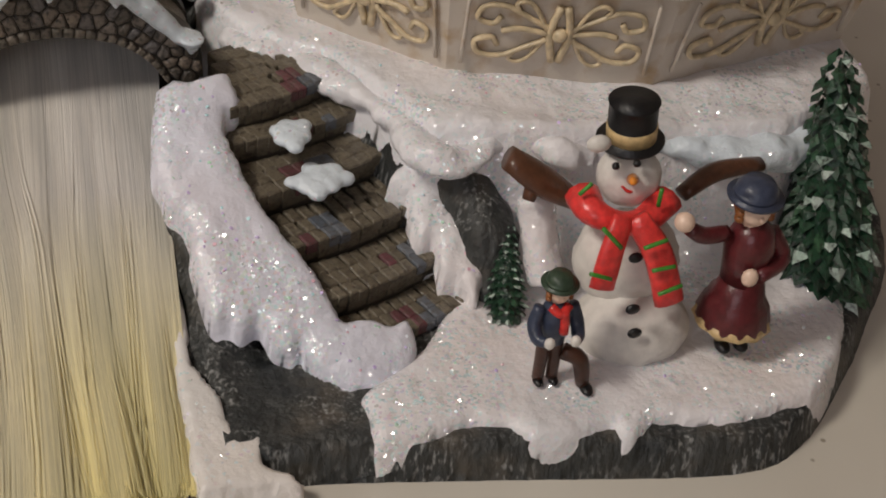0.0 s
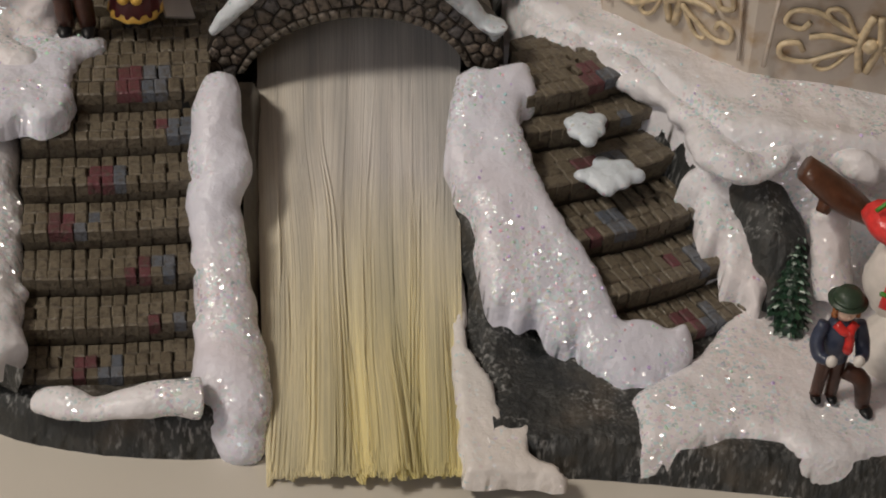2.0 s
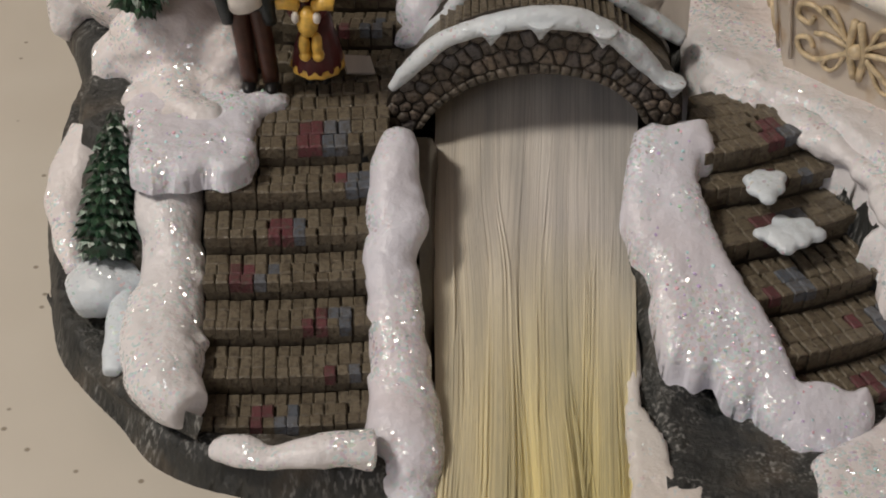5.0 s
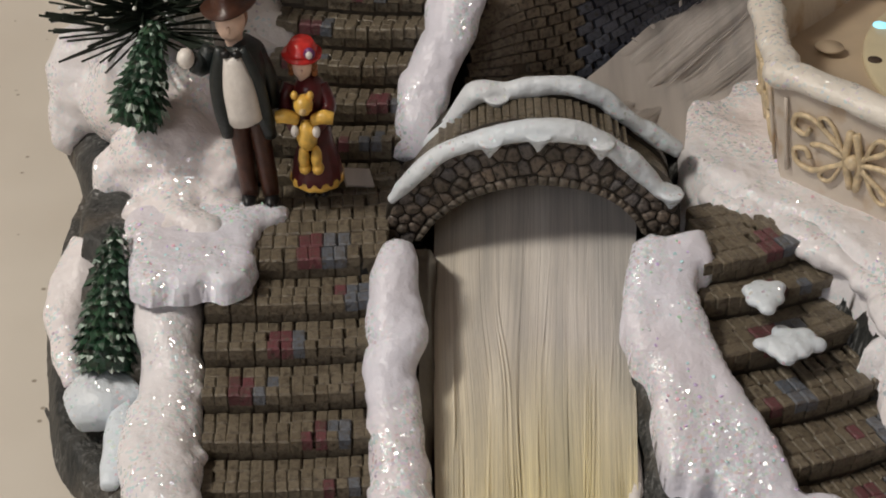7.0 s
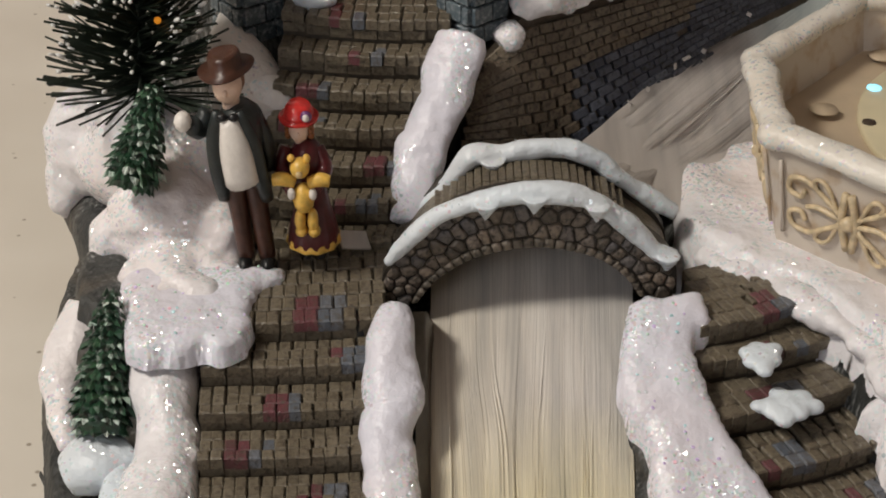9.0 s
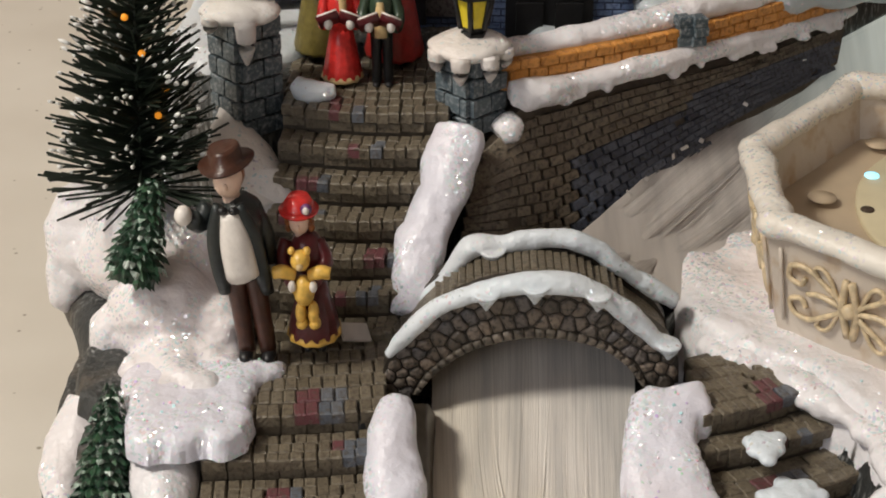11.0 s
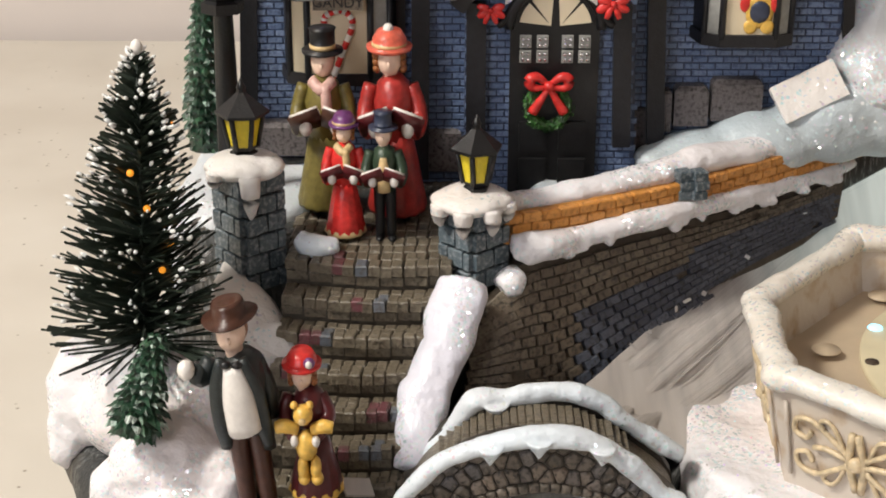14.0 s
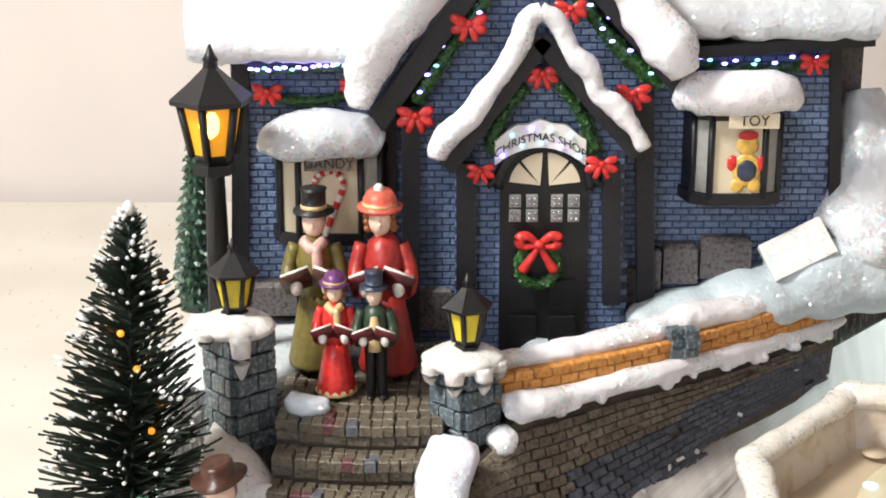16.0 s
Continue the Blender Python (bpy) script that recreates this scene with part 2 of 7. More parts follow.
def table_material():
    k = Mat("speckled_worktop", 0.45)
    big = k.noise(9, 3)
    base = k.ramp(big, [(0.35, (0.60, 0.555, 0.48)), (0.65, (0.68, 0.64, 0.565))])
    vor = k.n("ShaderNodeTexVoronoi", Scale=130.0)
    k.t.links.new(k.co, vor.inputs["Vector"])
    sep = k.t.nodes.new("ShaderNodeSeparateColor")
    k.t.links.new(vor.outputs["Color"], sep.inputs[0])
    pick = k.ramp(sep.outputs[0], [(0.68, (0, 0, 0)), (0.7, (1, 1, 1))])
    dot = k.ramp(vor.outputs["Distance"], [(0.07, (1, 1, 1)), (0.13, (0, 0, 0))])
    spot = k.mix(1.0, pick, dot, "MULTIPLY")
    return k.colour(k.mix(spot, base, (0.3, 0.26, 0.2)))


TABLE = table_material()
PLASTER = painted("wall_paint", (0.68, 0.62, 0.58), 0.7, 0.04, 8, 0.1)

# ---------------------------------------------------------------- mesh helpers


def part(name, bm, material, parent=None, label="", smooth=True):
    me = bpy.data.meshes.new(name)
    if smooth:
        for f in bm.faces:
            f.smooth = True
    bm.to_mesh(me)
    bm.free()
    mats = material if isinstance(material, (list, tuple)) else [material]
    for m in mats:
        me.materials.append(m)
    ob = new(name, me)
    if parent:
        ob.parent = parent
        if parent.type == "EMPTY":
            ob.matrix_parent_inverse = parent.matrix_basis.inverted()
    if label:
        ob["label"] = label
    return ob


def melt(ob, voxel=0.0013, rounds=8):
    """Lets overlapping lumps run together into one soft body."""
    m = ob.modifiers.new("melt", "REMESH")
    m.mode, m.voxel_size, m.use_smooth_shade = "VOXEL", voxel, True
    s = ob.modifiers.new("soften", "SMOOTH")
    s.factor, s.iterations = 0.5, rounds
    return ob


def thing(name, at, label, category, group="", kind=""):
    ob = new(name)
    ob.empty_display_size = 0.01
    ob.location = at
    ob.matrix_basis = Matrix.Translation(at)
    return tagged(ob, label, category, group, kind)


def spline(points, per=6):
    """Catmull-Rom through points of any dimension."""
    p = np.array(points, float)
    p = np.vstack([2 * p[0] - p[1], p, 2 * p[-1] - p[-2]])
    out = []
    for i in range(1, len(p) - 2):
        for k in range(per):
            t = k / per
            out.append(0.5 * (2 * p[i] + (p[i + 1] - p[i - 1]) * t + (2 * p[i - 1] - 5 * p[i] + 4 * p[i + 1] - p[i + 2]) * t * t
                              + (3 * p[i] - p[i - 1] - 3 * p[i + 1] + p[i + 2]) * t ** 3))
    out.append(p[-2])
    return np.array(out)


def tube(bm, points, radii, seg=10, per=4, rough=0.0, flat=1.0, up=(0, 0, 1), grain=90, mat=0, lobes=0.0):
    """A tube along points, its radius running through radii; flat squashes it along up."""
    pts = [(*p, r) for p, r in zip(points, radii)]
    s = spline(pts, per) if per > 1 else np.array(pts)
    rings = []
    for i, q in enumerate(s):
        d = Vector(s[min(i + 1, len(s) - 1)][:3] - s[max(i - 1, 0)][:3]).normalized()
        side = d.cross(Vector(up))
        side = side.normalized() if side.length > 1e-4 else Vector((1, 0, 0))
        top = side.cross(d).normalized()
        c, r, ring = Vector(q[:3]), max(q[3], 1e-5), []
        for k in range(seg):
            a = 2 * math.pi * k / seg
            off = side * math.cos(a) * r + top * math.sin(a) * r * flat
            if lobes:
                s_ = 1 if math.cos(a) > 0 else -1
                n_ = noise.noise(c * 62 + Vector((0, 0, 4 * s_))) + 0.55 * noise.noise(c * 150 + Vector((3 * s_, 0, 0)))
                off += side * math.cos(a) * r * lobes * n_
            v = c + off
            if rough:
                v += off.normalized() * rough * noise.noise(v * grain) + off.normalized() * rough * 0.5 * noise.noise(v * grain * 2.7)
            ring.append(bm.verts.new(v))
        rings.append(ring)
    faces = []
    for a, b in zip(rings, rings[1:]):
        for k in range(seg):
            faces.append(bm.faces.new((a[k], a[(k + 1) % seg], b[(k + 1) % seg], b[k])))
    faces.append(bm.faces.new(rings[0][::-1]))
    faces.append(bm.faces.new(rings[-1]))
    for f in faces:
        f.material_index = mat
    return bm


def ball(bm, at, r, rough=0.0, sub=2, grain=90, mat=0, turn=None):
    r = (r, r, r) if isinstance(r, (int, float)) else r
    m = Matrix.Translation(at) @ (turn or Matrix()) @ Matrix.Diagonal((*r, 1))
    vs = bmesh.ops.create_icosphere(bm, subdivisions=sub, radius=1, matrix=m)["verts"]
    c = Vector(at)
    for v in vs:
        if rough:
            d = (v.co - c).normalized()
            v.co += d * rough * (noise.noise(v.co * grain) + 0.5 * noise.noise(v.co * grain * 2.3))
        for f in v.link_faces:
            f.material_index = mat
    return bm


def lathe(bm, at, profile, seg=14, mat=0, turn=None, wave=0.0, folds=0):
    """A turned shape: profile of (radius, height) from the bottom up."""
    m = Matrix.Translation(at) @ (turn or Matrix())
    rings = []
    for r, z in profile:
        ring = []
        for k in range(seg):
            a = 2 * math.pi * k / seg
            q = r * (1 + wave * math.sin(folds * a)) if folds else r
            ring.append(bm.verts.new(m @ Vector((q * math.cos(a), q * math.sin(a), z))))
        rings.append(ring)
    for a, b in zip(rings, rings[1:]):
        for k in range(seg):
            bm.faces.new((a[k], a[(k + 1) % seg], b[(k + 1) % seg], b[k])).material_index = mat
    bm.faces.new(rings[0][::-1]).material_index = mat
    bm.faces.new(rings[-1]).material_index = mat
    return bm


def box(bm, centre, size, turn=0.0, mat=0, taper=0.0, m=None):
    """A block with slightly chamfered top edges, turned about z."""
    mm = m or (Matrix.Translation(centre) @ Matrix.Rotation(turn, 4, "Z"))
    x, y, z = (s / 2 for s in size)
    c = min(x, y, z) * 0.26
    rings = []
    for zz, ins in ((-z, 0), (z - c, taper * x), (z, c + taper * x)):
        rings.append([bm.verts.new(mm @ Vector(((x - ins) * sx, (y - ins) * sy, zz))) for sx, sy in ((-1, -1), (1, -1), (1, 1), (-1, 1))])
    for a, b in zip(rings, rings[1:]):
        for k in range(4):
            bm.faces.new((a[k], a[(k + 1) % 4], b[(k + 1) % 4], b[k])).material_index = mat
    bm.faces.new(rings[0][::-1]).material_index = mat
    bm.faces.new(rings[-1]).material_index = mat
    return bm


def sheet(bm, poly, y0, y1, mat=0):
    """A plate: the outline poly of (x, z), from depth y0 (front) back to y1."""
    f = [bm.verts.new((x, y0, z)) for x, z in poly]
    b = [bm.verts.new((x, y1, z)) for x, z in poly]
    bm.faces.new(f).material_index = mat
    bm.faces.new(b[::-1]).material_index = mat
    n = len(poly)
    for k in range(n):
        bm.faces.new((f[k], b[k], b[(k + 1) % n], f[(k + 1) % n])).material_index = mat
    bmesh.ops.recalc_face_normals(bm, faces=bm.faces)
    return bm


def inside(poly, x, y):
    """Signed distance to a closed outline in plan, positive inside; arrays."""
    p = np.array(poly, float)
    q = np.roll(p, -1, 0)
    d = np.full(x.shape, 1e9)
    odd = np.zeros(x.shape, bool)
    for (ax, ay), (bx, by) in zip(p, q):
        ex, ey = bx - ax, by - ay
        t = np.clip(((x - ax) * ex + (y - ay) * ey) / (ex * ex + ey * ey + 1e-12), 0, 1)
        d = np.minimum(d, np.hypot(x - ax - t * ex, y - ay - t * ey))
        if abs(ey) > 1e-9:
            cross = ((ay > y) != (by > y)) & (x < ex * (y - ay) / ey + ax)
            odd ^= cross
    return np.where(odd, d, -d)


def smooth(v):
    v = np.clip(v, 0, 1)
    return v * v * (3 - 2 * v)


def xy(*points):
    return [(p[0], p[1]) for p in points]


# plan of the terraces of the resin hill
BASE = xy((-0.1136, 0.3512, 0.0), (-0.1079, 0.3343, 0.0), (-0.0982, 0.3205, 0.0), (-0.0864, 0.3074, 0.0), (-0.0765, 0.2943, 0.0), (-0.0666, 0.2874, 0.0), (-0.0535, 0.2829, 0.0), (-0.0358, 0.2797, 0.0), (-0.0171, 0.2787, 0.0), (-0.0013, 0.2793, 0.0), (0.0252, 0.2723, 0.0),
          (0.076, 0.2713, 0.0), (0.1286, 0.2648, 0.0), (0.1901, 0.257, 0.0), (0.2139, 0.2643, 0.0), (0.2352, 0.2839, 0.0), (0.2566, 0.3082, 0.0), (0.2825, 0.3466, 0.0)) + [(0.285, 0.42), (0.25, 0.55), (0.19, 0.64), (0.0, 0.66), (-0.10, 0.62), (-0.125, 0.5), (-0.128, 0.42)]
BASE = [tuple(p) for p in spline(BASE + [BASE[0]], 4)[:-1]]
MID_LEFT = [(-0.108, 0.375), (-0.064, 0.366), (-0.019, 0.366), (-0.014, 0.40), (-0.012, 0.66), (-0.10, 0.64), (-0.12, 0.5)]
MID_RIGHT = xy((0.0688, 0.4164, 0.05), (0.0785, 0.398, 0.05), (0.0996, 0.3855, 0.05), (0.1091, 0.3682, 0.05), (0.1198, 0.3455, 0.05), (0.138, 0.3401, 0.05), (0.1672, 0.3371, 0.05), (0.1944, 0.3356, 0.05), (0.2287, 0.3321, 0.05), (0.2542, 0.3458, 0.05), (0.2742, 0.3579, 0.05)) + [(0.278, 0.42), (0.27, 0.46), (0.24, 0.56), (0.16, 0.62), (0.066, 0.60), (0.066, 0.42)]
TERRACE = xy((-0.0545, 0.4743, 0.1), (-0.0293, 0.4795, 0.1), (-0.0017, 0.4738, 0.1), (0.0092, 0.4707, 0.1), (0.0258, 0.4799, 0.1), (0.0573, 0.5022, 0.1), (0.0996, 0.5286, 0.1), (0.1483, 0.5688, 0.1)) + [(0.21, 0.60), (0.19, 0.64), (-0.09, 0.62), (-0.1, 0.5)]


CHANNEL = [(-0.006, 0.2), (0.056, 0.2), (0.056, 0.30), (0.060, 0.40), (-0.010, 0.40), (-0.0055, 0.30)]


def ground_height(x, y):
    z = 0.011 * smooth(inside(BASE, x, y) / 0.004) * smooth(1 - inside(CHANNEL, x, y) / 0.002)
    z = np.maximum(z, 0.049 * smooth(inside(MID_LEFT, x, y) / 0.006 + 0.3))
    z = np.maximum(z, 0.049 * smooth(inside(MID_RIGHT, x, y) / 0.014 + 0.5))
    z = np.maximum(z, 0.099 * smooth(inside(TERRACE, x, y) / 0.003 + 0.2))
    return z


def field(name, poly, height, step, material, parent=None, skirt=0.0, **tags):
    """A height field over the outline poly; height(x, y, d) with d the distance inside the edge."""
    p = np.array(poly)
    xs = np.arange(p[:, 0].min() - 2 * step, p[:, 0].max() + 2 * step, step)
    ys = np.arange(p[:, 1].min() - 2 * step, p[:, 1].max() + 2 * step, step)
    gx, gy = np.meshgrid(xs, ys, indexing="ij")
    d = inside(poly, gx, gy)
    out = np.minimum(d, 0)
    sx, sy = np.gradient(d, step)
    gx, gy = gx - out * sx, gy - out * sy
    z = height(gx, gy, d)
    keep = d > -1.5 * step
    idx = np.full(gx.shape, -1)
    idx[keep] = np.arange(keep.sum())
    verts = np.stack([gx[keep], gy[keep], z[keep]], 1)
    a, b, c, e = idx[:-1, :-1], idx[1:, :-1], idx[1:, 1:], idx[:-1, 1:]
    ok = (a >= 0) & (b >= 0) & (c >= 0) & (e >= 0)
    faces = np.stack([a[ok], b[ok], c[ok], e[ok]], 1)
    me = bpy.data.meshes.new(name)
    me.from_pydata(verts.tolist(), [], faces.tolist())
    me.materials.append(material)
    for f in me.polygons:
        f.use_smooth = True
    ob = new(name, me)
    if parent:
        ob.parent = parent
        ob.matrix_parent_inverse = parent.matrix_basis.inverted()
    return tagged(ob, **tags) if tags else ob


def wobble(x, y, scale, amount):
    out = np.zeros(x.shape)
    for i in np.ndindex(x.shape):
        out[i] = noise.noise(Vector((x[i] * scale, y[i] * scale, 0.37)))
    return out * amount


FLAKE_TINTS = []
for tint in ((0.9, 0.95, 1.0), (0.6, 0.9, 0.95), (0.75, 0.6, 0.95), (0.95, 0.6, 0.7), (0.65, 0.95, 0.75)):
    k = Mat("foil_flake", 0.25, 0.0, 1.0)
    k.b.inputs["Base Color"].default_value = (*tint, 1)
    FLAKE_TINTS.append(k.m)


def foil_flakes(parent, poly, height, n, seed):
    """Single hexagonal foil flakes strewn over a snow surface, each at its own slant."""
    rnd = random.Random(seed)
    p = np.array(poly)
    bm = bmesh.new()
    done = 0
    while done < n:
        x, y = rnd.uniform(p[:, 0].min(), p[:, 0].max()), rnd.uniform(p[:, 1].min(), p[:, 1].max())
        gx, gy = np.array([[x]]), np.array([[y]])
        d = inside(poly, gx, gy)
        if d[0, 0] < 0.002:
            continue
        done += 1
        z = float(height(gx, gy, d)[0, 0])
        m = Matrix.Translation((x, y, z + 0.00025)) @ Euler((rnd.gauss(0.25, 0.35), rnd.gauss(-0.15, 0.35), rnd.uniform(0, 3))).to_matrix().to_4x4()
        r, mi = rnd.choice((0.0003, 0.0004, 0.00055)), rnd.randrange(5)
        lo = [bm.verts.new(m @ Vector((r * math.cos(a * math.pi / 3), r * math.sin(a * math.pi / 3), -0.0003))) for a in range(6)]
        hi = [bm.verts.new(m @ Vector((r * math.cos(a * math.pi / 3), r * math.sin(a * math.pi / 3), 0))) for a in range(6)]
        bm.faces.new(hi).material_index = mi
        for a in range(6):
            bm.faces.new((lo[a], lo[(a + 1) % 6], hi[(a + 1) % 6], hi[a])).material_index = mi
    tagged(part("foil_flake", bm, FLAKE_TINTS, parent, smooth=False), "loose iridescent foil flakes", kind="stuff")


def snow_patch(name, poly, thick, label, material=None, edge=0.006, step=0.0016, level=None, category="snow drift", drop=0.0012, flakes=0):
    """A poured patch of snow with a rounded, ragged rim, lying on the hill (or at the height level)."""
    ring = spline(poly + [poly[0]], 8)[:-1]
    poly = [(p[0] + 0.0012 * noise.noise(Vector((p[0] * 190, p[1] * 190, 1))), p[1] + 0.0012 * noise.noise(Vector((p[0] * 190, p[1] * 190, 9)))) for p in ring]

    def height(x, y, d):
        d = np.where(d > 0, d, d - 0.001)
        t = np.clip(d / edge, 0, 1)
        h = np.where(d > 0, thick * np.sqrt(1 - (1 - t) ** 2), -drop)
        base = ground_height(x, y) if level is None else level(x, y)
        return base + h + wobble(x, y, 60, thick * 0.25) * t + wobble(x, y, 210, thick * 0.10) * t
    ob = field(name, poly, height, step, material or SNOW, label=label, category=category)
    if flakes:
        foil_flakes(ob, poly, height, flakes, flakes)
    return ob


# ---------------------------------------------------------------- room and table
table = thing("table", (0, 0.25, -0.75), "cream speckled worktop under the ornament", "table")
bm = bmesh.new()
box(bm, (0, 0.25, -0.02), (2.6, 1.7, 0.04))
part("tabletop", bm, TABLE, table, smooth=False)
for lx in (-1.2, 1.2):
    for ly in (-0.5, 1.0):
        bm = bmesh.new()
        box(bm, (lx, ly, -0.395), (0.06, 0.06, 0.71))
        part("leg", bm, PLASTER, table, smooth=False)
for nm, centre, size, what in (("wall_back", (0.15, 1.16, 0.425), (3.4, 0.1, 2.35), "pale beige painted wall behind the table"), ("wall_front", (0.15, -1.65, 0.425), (3.4, 0.1, 2.35), "pale beige painted wall of the room"),
                               ("wall_left", (-1.6, -0.245, 0.425), (0.1, 2.91, 2.35), "pale beige painted side wall"), ("wall_right", (1.9, -0.245, 0.425), (0.1, 2.91, 2.35), "pale beige painted side wall"),
                               ("floor", (0.15, -0.245, -0.8), (3.6, 2.91, 0.1), "plain beige floor"), ("ceiling", (0.15, -0.245, 1.65), (3.6, 2.91, 0.1), "plain pale ceiling")):
    bm = bmesh.new()
    box(bm, centre, size)
    tagged(part(nm, bm, PLASTER, smooth=False), what, nm.split("_")[0], kind="structure")

# ---------------------------------------------------------------- the resin hill


def hill_height(x, y, d):
    z = ground_height(x, y)
    return np.where(d < 0, -0.0005, z + wobble(x, y, 150, 0.0012) * (z > 0.002) + wobble(x, y, 400, 0.0006))


field("rock_base", BASE, hill_height, 0.0018, ROCK, label="dark grey resin rock base with white dry-brushed streaks", category="rock base", kind="structure")


# ---------------------------------------------------------------- staircases
BRICK_MESH = {}


def brick_mesh(name, size, material):
    key = (name, tuple(round(s, 4) for s in size), material.name)
    if key not in BRICK_MESH:
        bm = bmesh.new()
        box(bm, (0, 0, 0), size)
        me = bpy.data.meshes.new(name)
        bm.to_mesh(me)
        bm.free()
        me.materials.append(material)
        BRICK_MESH[key] = me
    return BRICK_MESH[key]


def brick(parent, size, material, m, name="brick"):
    ob = new(name, brick_mesh(name, size, material))
    ob.parent = parent
    if parent.type == "EMPTY":
        ob.matrix_parent_inverse = parent.matrix_basis.inverted()
    ob.matrix_basis = m
    return ob


def staircase(label, bl, br, tl, tr, n, across, floor=0.004, back=0.0, bow=0.0, seed=1, fan=None):
    """n steps between the nosing lines bl-br (lowest) and tl-tr (highest), paved with upright bricks."""
    rnd = random.Random(seed)
    bl, br, tl, tr = (Vector(v) for v in (bl, br, tl, tr))
    lines = [(bl.lerp(tl, i / (n - 1)), br.lerp(tr, i / (n - 1))) for i in range(n + 1)]
    if fan:
        rise = (tl.z - bl.z) / (n - 1)
        lines = [(Vector((*l, bl.z + rise * i)), Vector((*r, bl.z + rise * i))) for i, (l, r) in enumerate(fan)]
    root = thing("staircase", ((bl.x + br.x) / 2, (bl.y + br.y) / 2, floor), label, "staircase")
    for i in range(n):
        a, b = lines[i]
        d, c = lines[i + 1] if i < n - 1 or not fan else lines[i]
        if i == n - 1 and back:
            c, d = b + Vector((0, back, 0)), a + Vector((0, back, 0))
        top = a.z
        bm = bmesh.new()
        k = 8
        front, rear = [], []
        for s in range(k + 1):
            u = s / k
            sag = bow * math.sin(math.pi * u)
            p, q = a.lerp(b, u), d.lerp(c, u)
            front.append((p.x, p.y - sag + 0.0014))
            rear.append((q.x, q.y + 0.003))
        low = max(floor, top - 0.016)
        vs = [[bm.verts.new((x, y, z)) for x, y in line] for line, z in ((front, low), (front, top - 0.0012), (rear, top - 0.0012), (rear, low))]
        for r1, r2 in zip(vs, vs[1:]):
            for s in range(k):
                bm.faces.new((r1[s], r1[s + 1], r2[s + 1], r2[s]))
        bm.faces.new([r[0] for r in vs])
        bm.faces.new([r[-1] for r in vs][::-1])
        bmesh.ops.recalc_face_normals(bm, faces=bm.faces)
        step = part("step", bm, JOINT, root, smooth=False)
        red = rnd.randrange(1, across - 4)
        for s in range(across):
            u = (s + 0.5) / across
            sag = bow * math.sin(math.pi * u)
            p, q = a.lerp(b, u), d.lerp(c, u)
            run = (q - p).length
            wide = (b - a).length / across
            ang = math.atan2(b.y - a.y, b.x - a.x) + rnd.uniform(-0.03, 0.03)
            rows = 3 if run < 0.02 else max(2, int(run / 0.006))
            for r in range(rows):
                w0, w1 = (0.0, 0.30) if r == 0 else (0.30 + 0.70 * (r - 1) / (rows - 1), 0.30 + 0.70 * r / (rows - 1))
                if run > 0.02:
                    w0, w1 = r / rows, (r + 1) / rows
                shift = 0.12 * wide * rnd.uniform(-1, 1)
                at = p.lerp(q, (w0 + w1) / 2) + (b - a).normalized() * (shift if s < across - 1 else 0)
                hue = STEP_RED if s in (red, red + 1) and r < 2 and rnd.random() < 0.6 else STEP_BLUE if s in (red + 2, red + 3) and r < 2 and rnd.random() < 0.6 else STEP
                brick(step, (round(wide * rnd.choice((0.94, 0.96, 0.975)), 5), round(run * (w1 - w0) * 0.95, 4), 0.0035), hue,
                      Matrix.Translation((at.x, at.y - sag - (0.0004 if r == 0 else 0), top - 0.0012 + rnd.uniform(-0.0002, 0.0002) + (0.0002 if r == 0 else 0))) @ Matrix.Rotation(ang, 4, "Z") @ Euler((rnd.uniform(-0.03, 0.03), rnd.uniform(-0.02, 0.02), 0)).to_matrix().to_4x4())
        for s in range(across // 2 + 1):
            u = min(0.97, (s + 0.5) * 2 / across)
            p = a.lerp(b, u)
            sag = bow * math.sin(math.pi * u)
            ang = math.atan2(b.y - a.y, b.x - a.x)
            brick(step, ((b - a).length / across * 1.85, 0.0018, 0.0030), STEP, Matrix.Translation((p.x, p.y - sag + 0.0016, top - 0.0048)) @ Matrix.Rotation(ang, 4, "Z"))
    return root


staircase("worn brown brick steps with red and blue bricks beside the waterfall", (-0.0615, 0.2946, 0.013), (-0.0183, 0.298, 0.013), (-0.0674, 0.365, 0.0505), (-0.0172, 0.37, 0.0505), 7, 14, back=0.04, bow=0.001, seed=3)
WINDING_STEPS = [((0.098, 0.3063), (0.1327, 0.3216)), ((0.0904, 0.3174), (0.1266, 0.3335)), ((0.0843, 0.3322), (0.1231, 0.349)), ((0.0744, 0.3453), (0.1246, 0.3681)), ((0.071, 0.3616), (0.114, 0.3774)), ((0.0704, 0.3677), (0.1017, 0.3821))]
staircase("winding brown brick steps down to the snowman", (*WINDING_STEPS[0][0], 0.014), (*WINDING_STEPS[0][1], 0.014), (*WINDING_STEPS[-1][0], 0.0505), (*WINDING_STEPS[-1][1], 0.0505), 6, 12, back=0.03, bow=0.002, seed=5, fan=WINDING_STEPS)
staircase("brown brick steps up to the shop terrace", (-0.0584, 0.4101, 0.053), (-0.0129, 0.4091, 0.053), (-0.053, 0.4683, 0.1), (0.0002, 0.4637, 0.1), 7, 14, floor=0.03, back=0.055, bow=0.004, seed=8)

# ---------------------------------------------------------------- snow along the steps


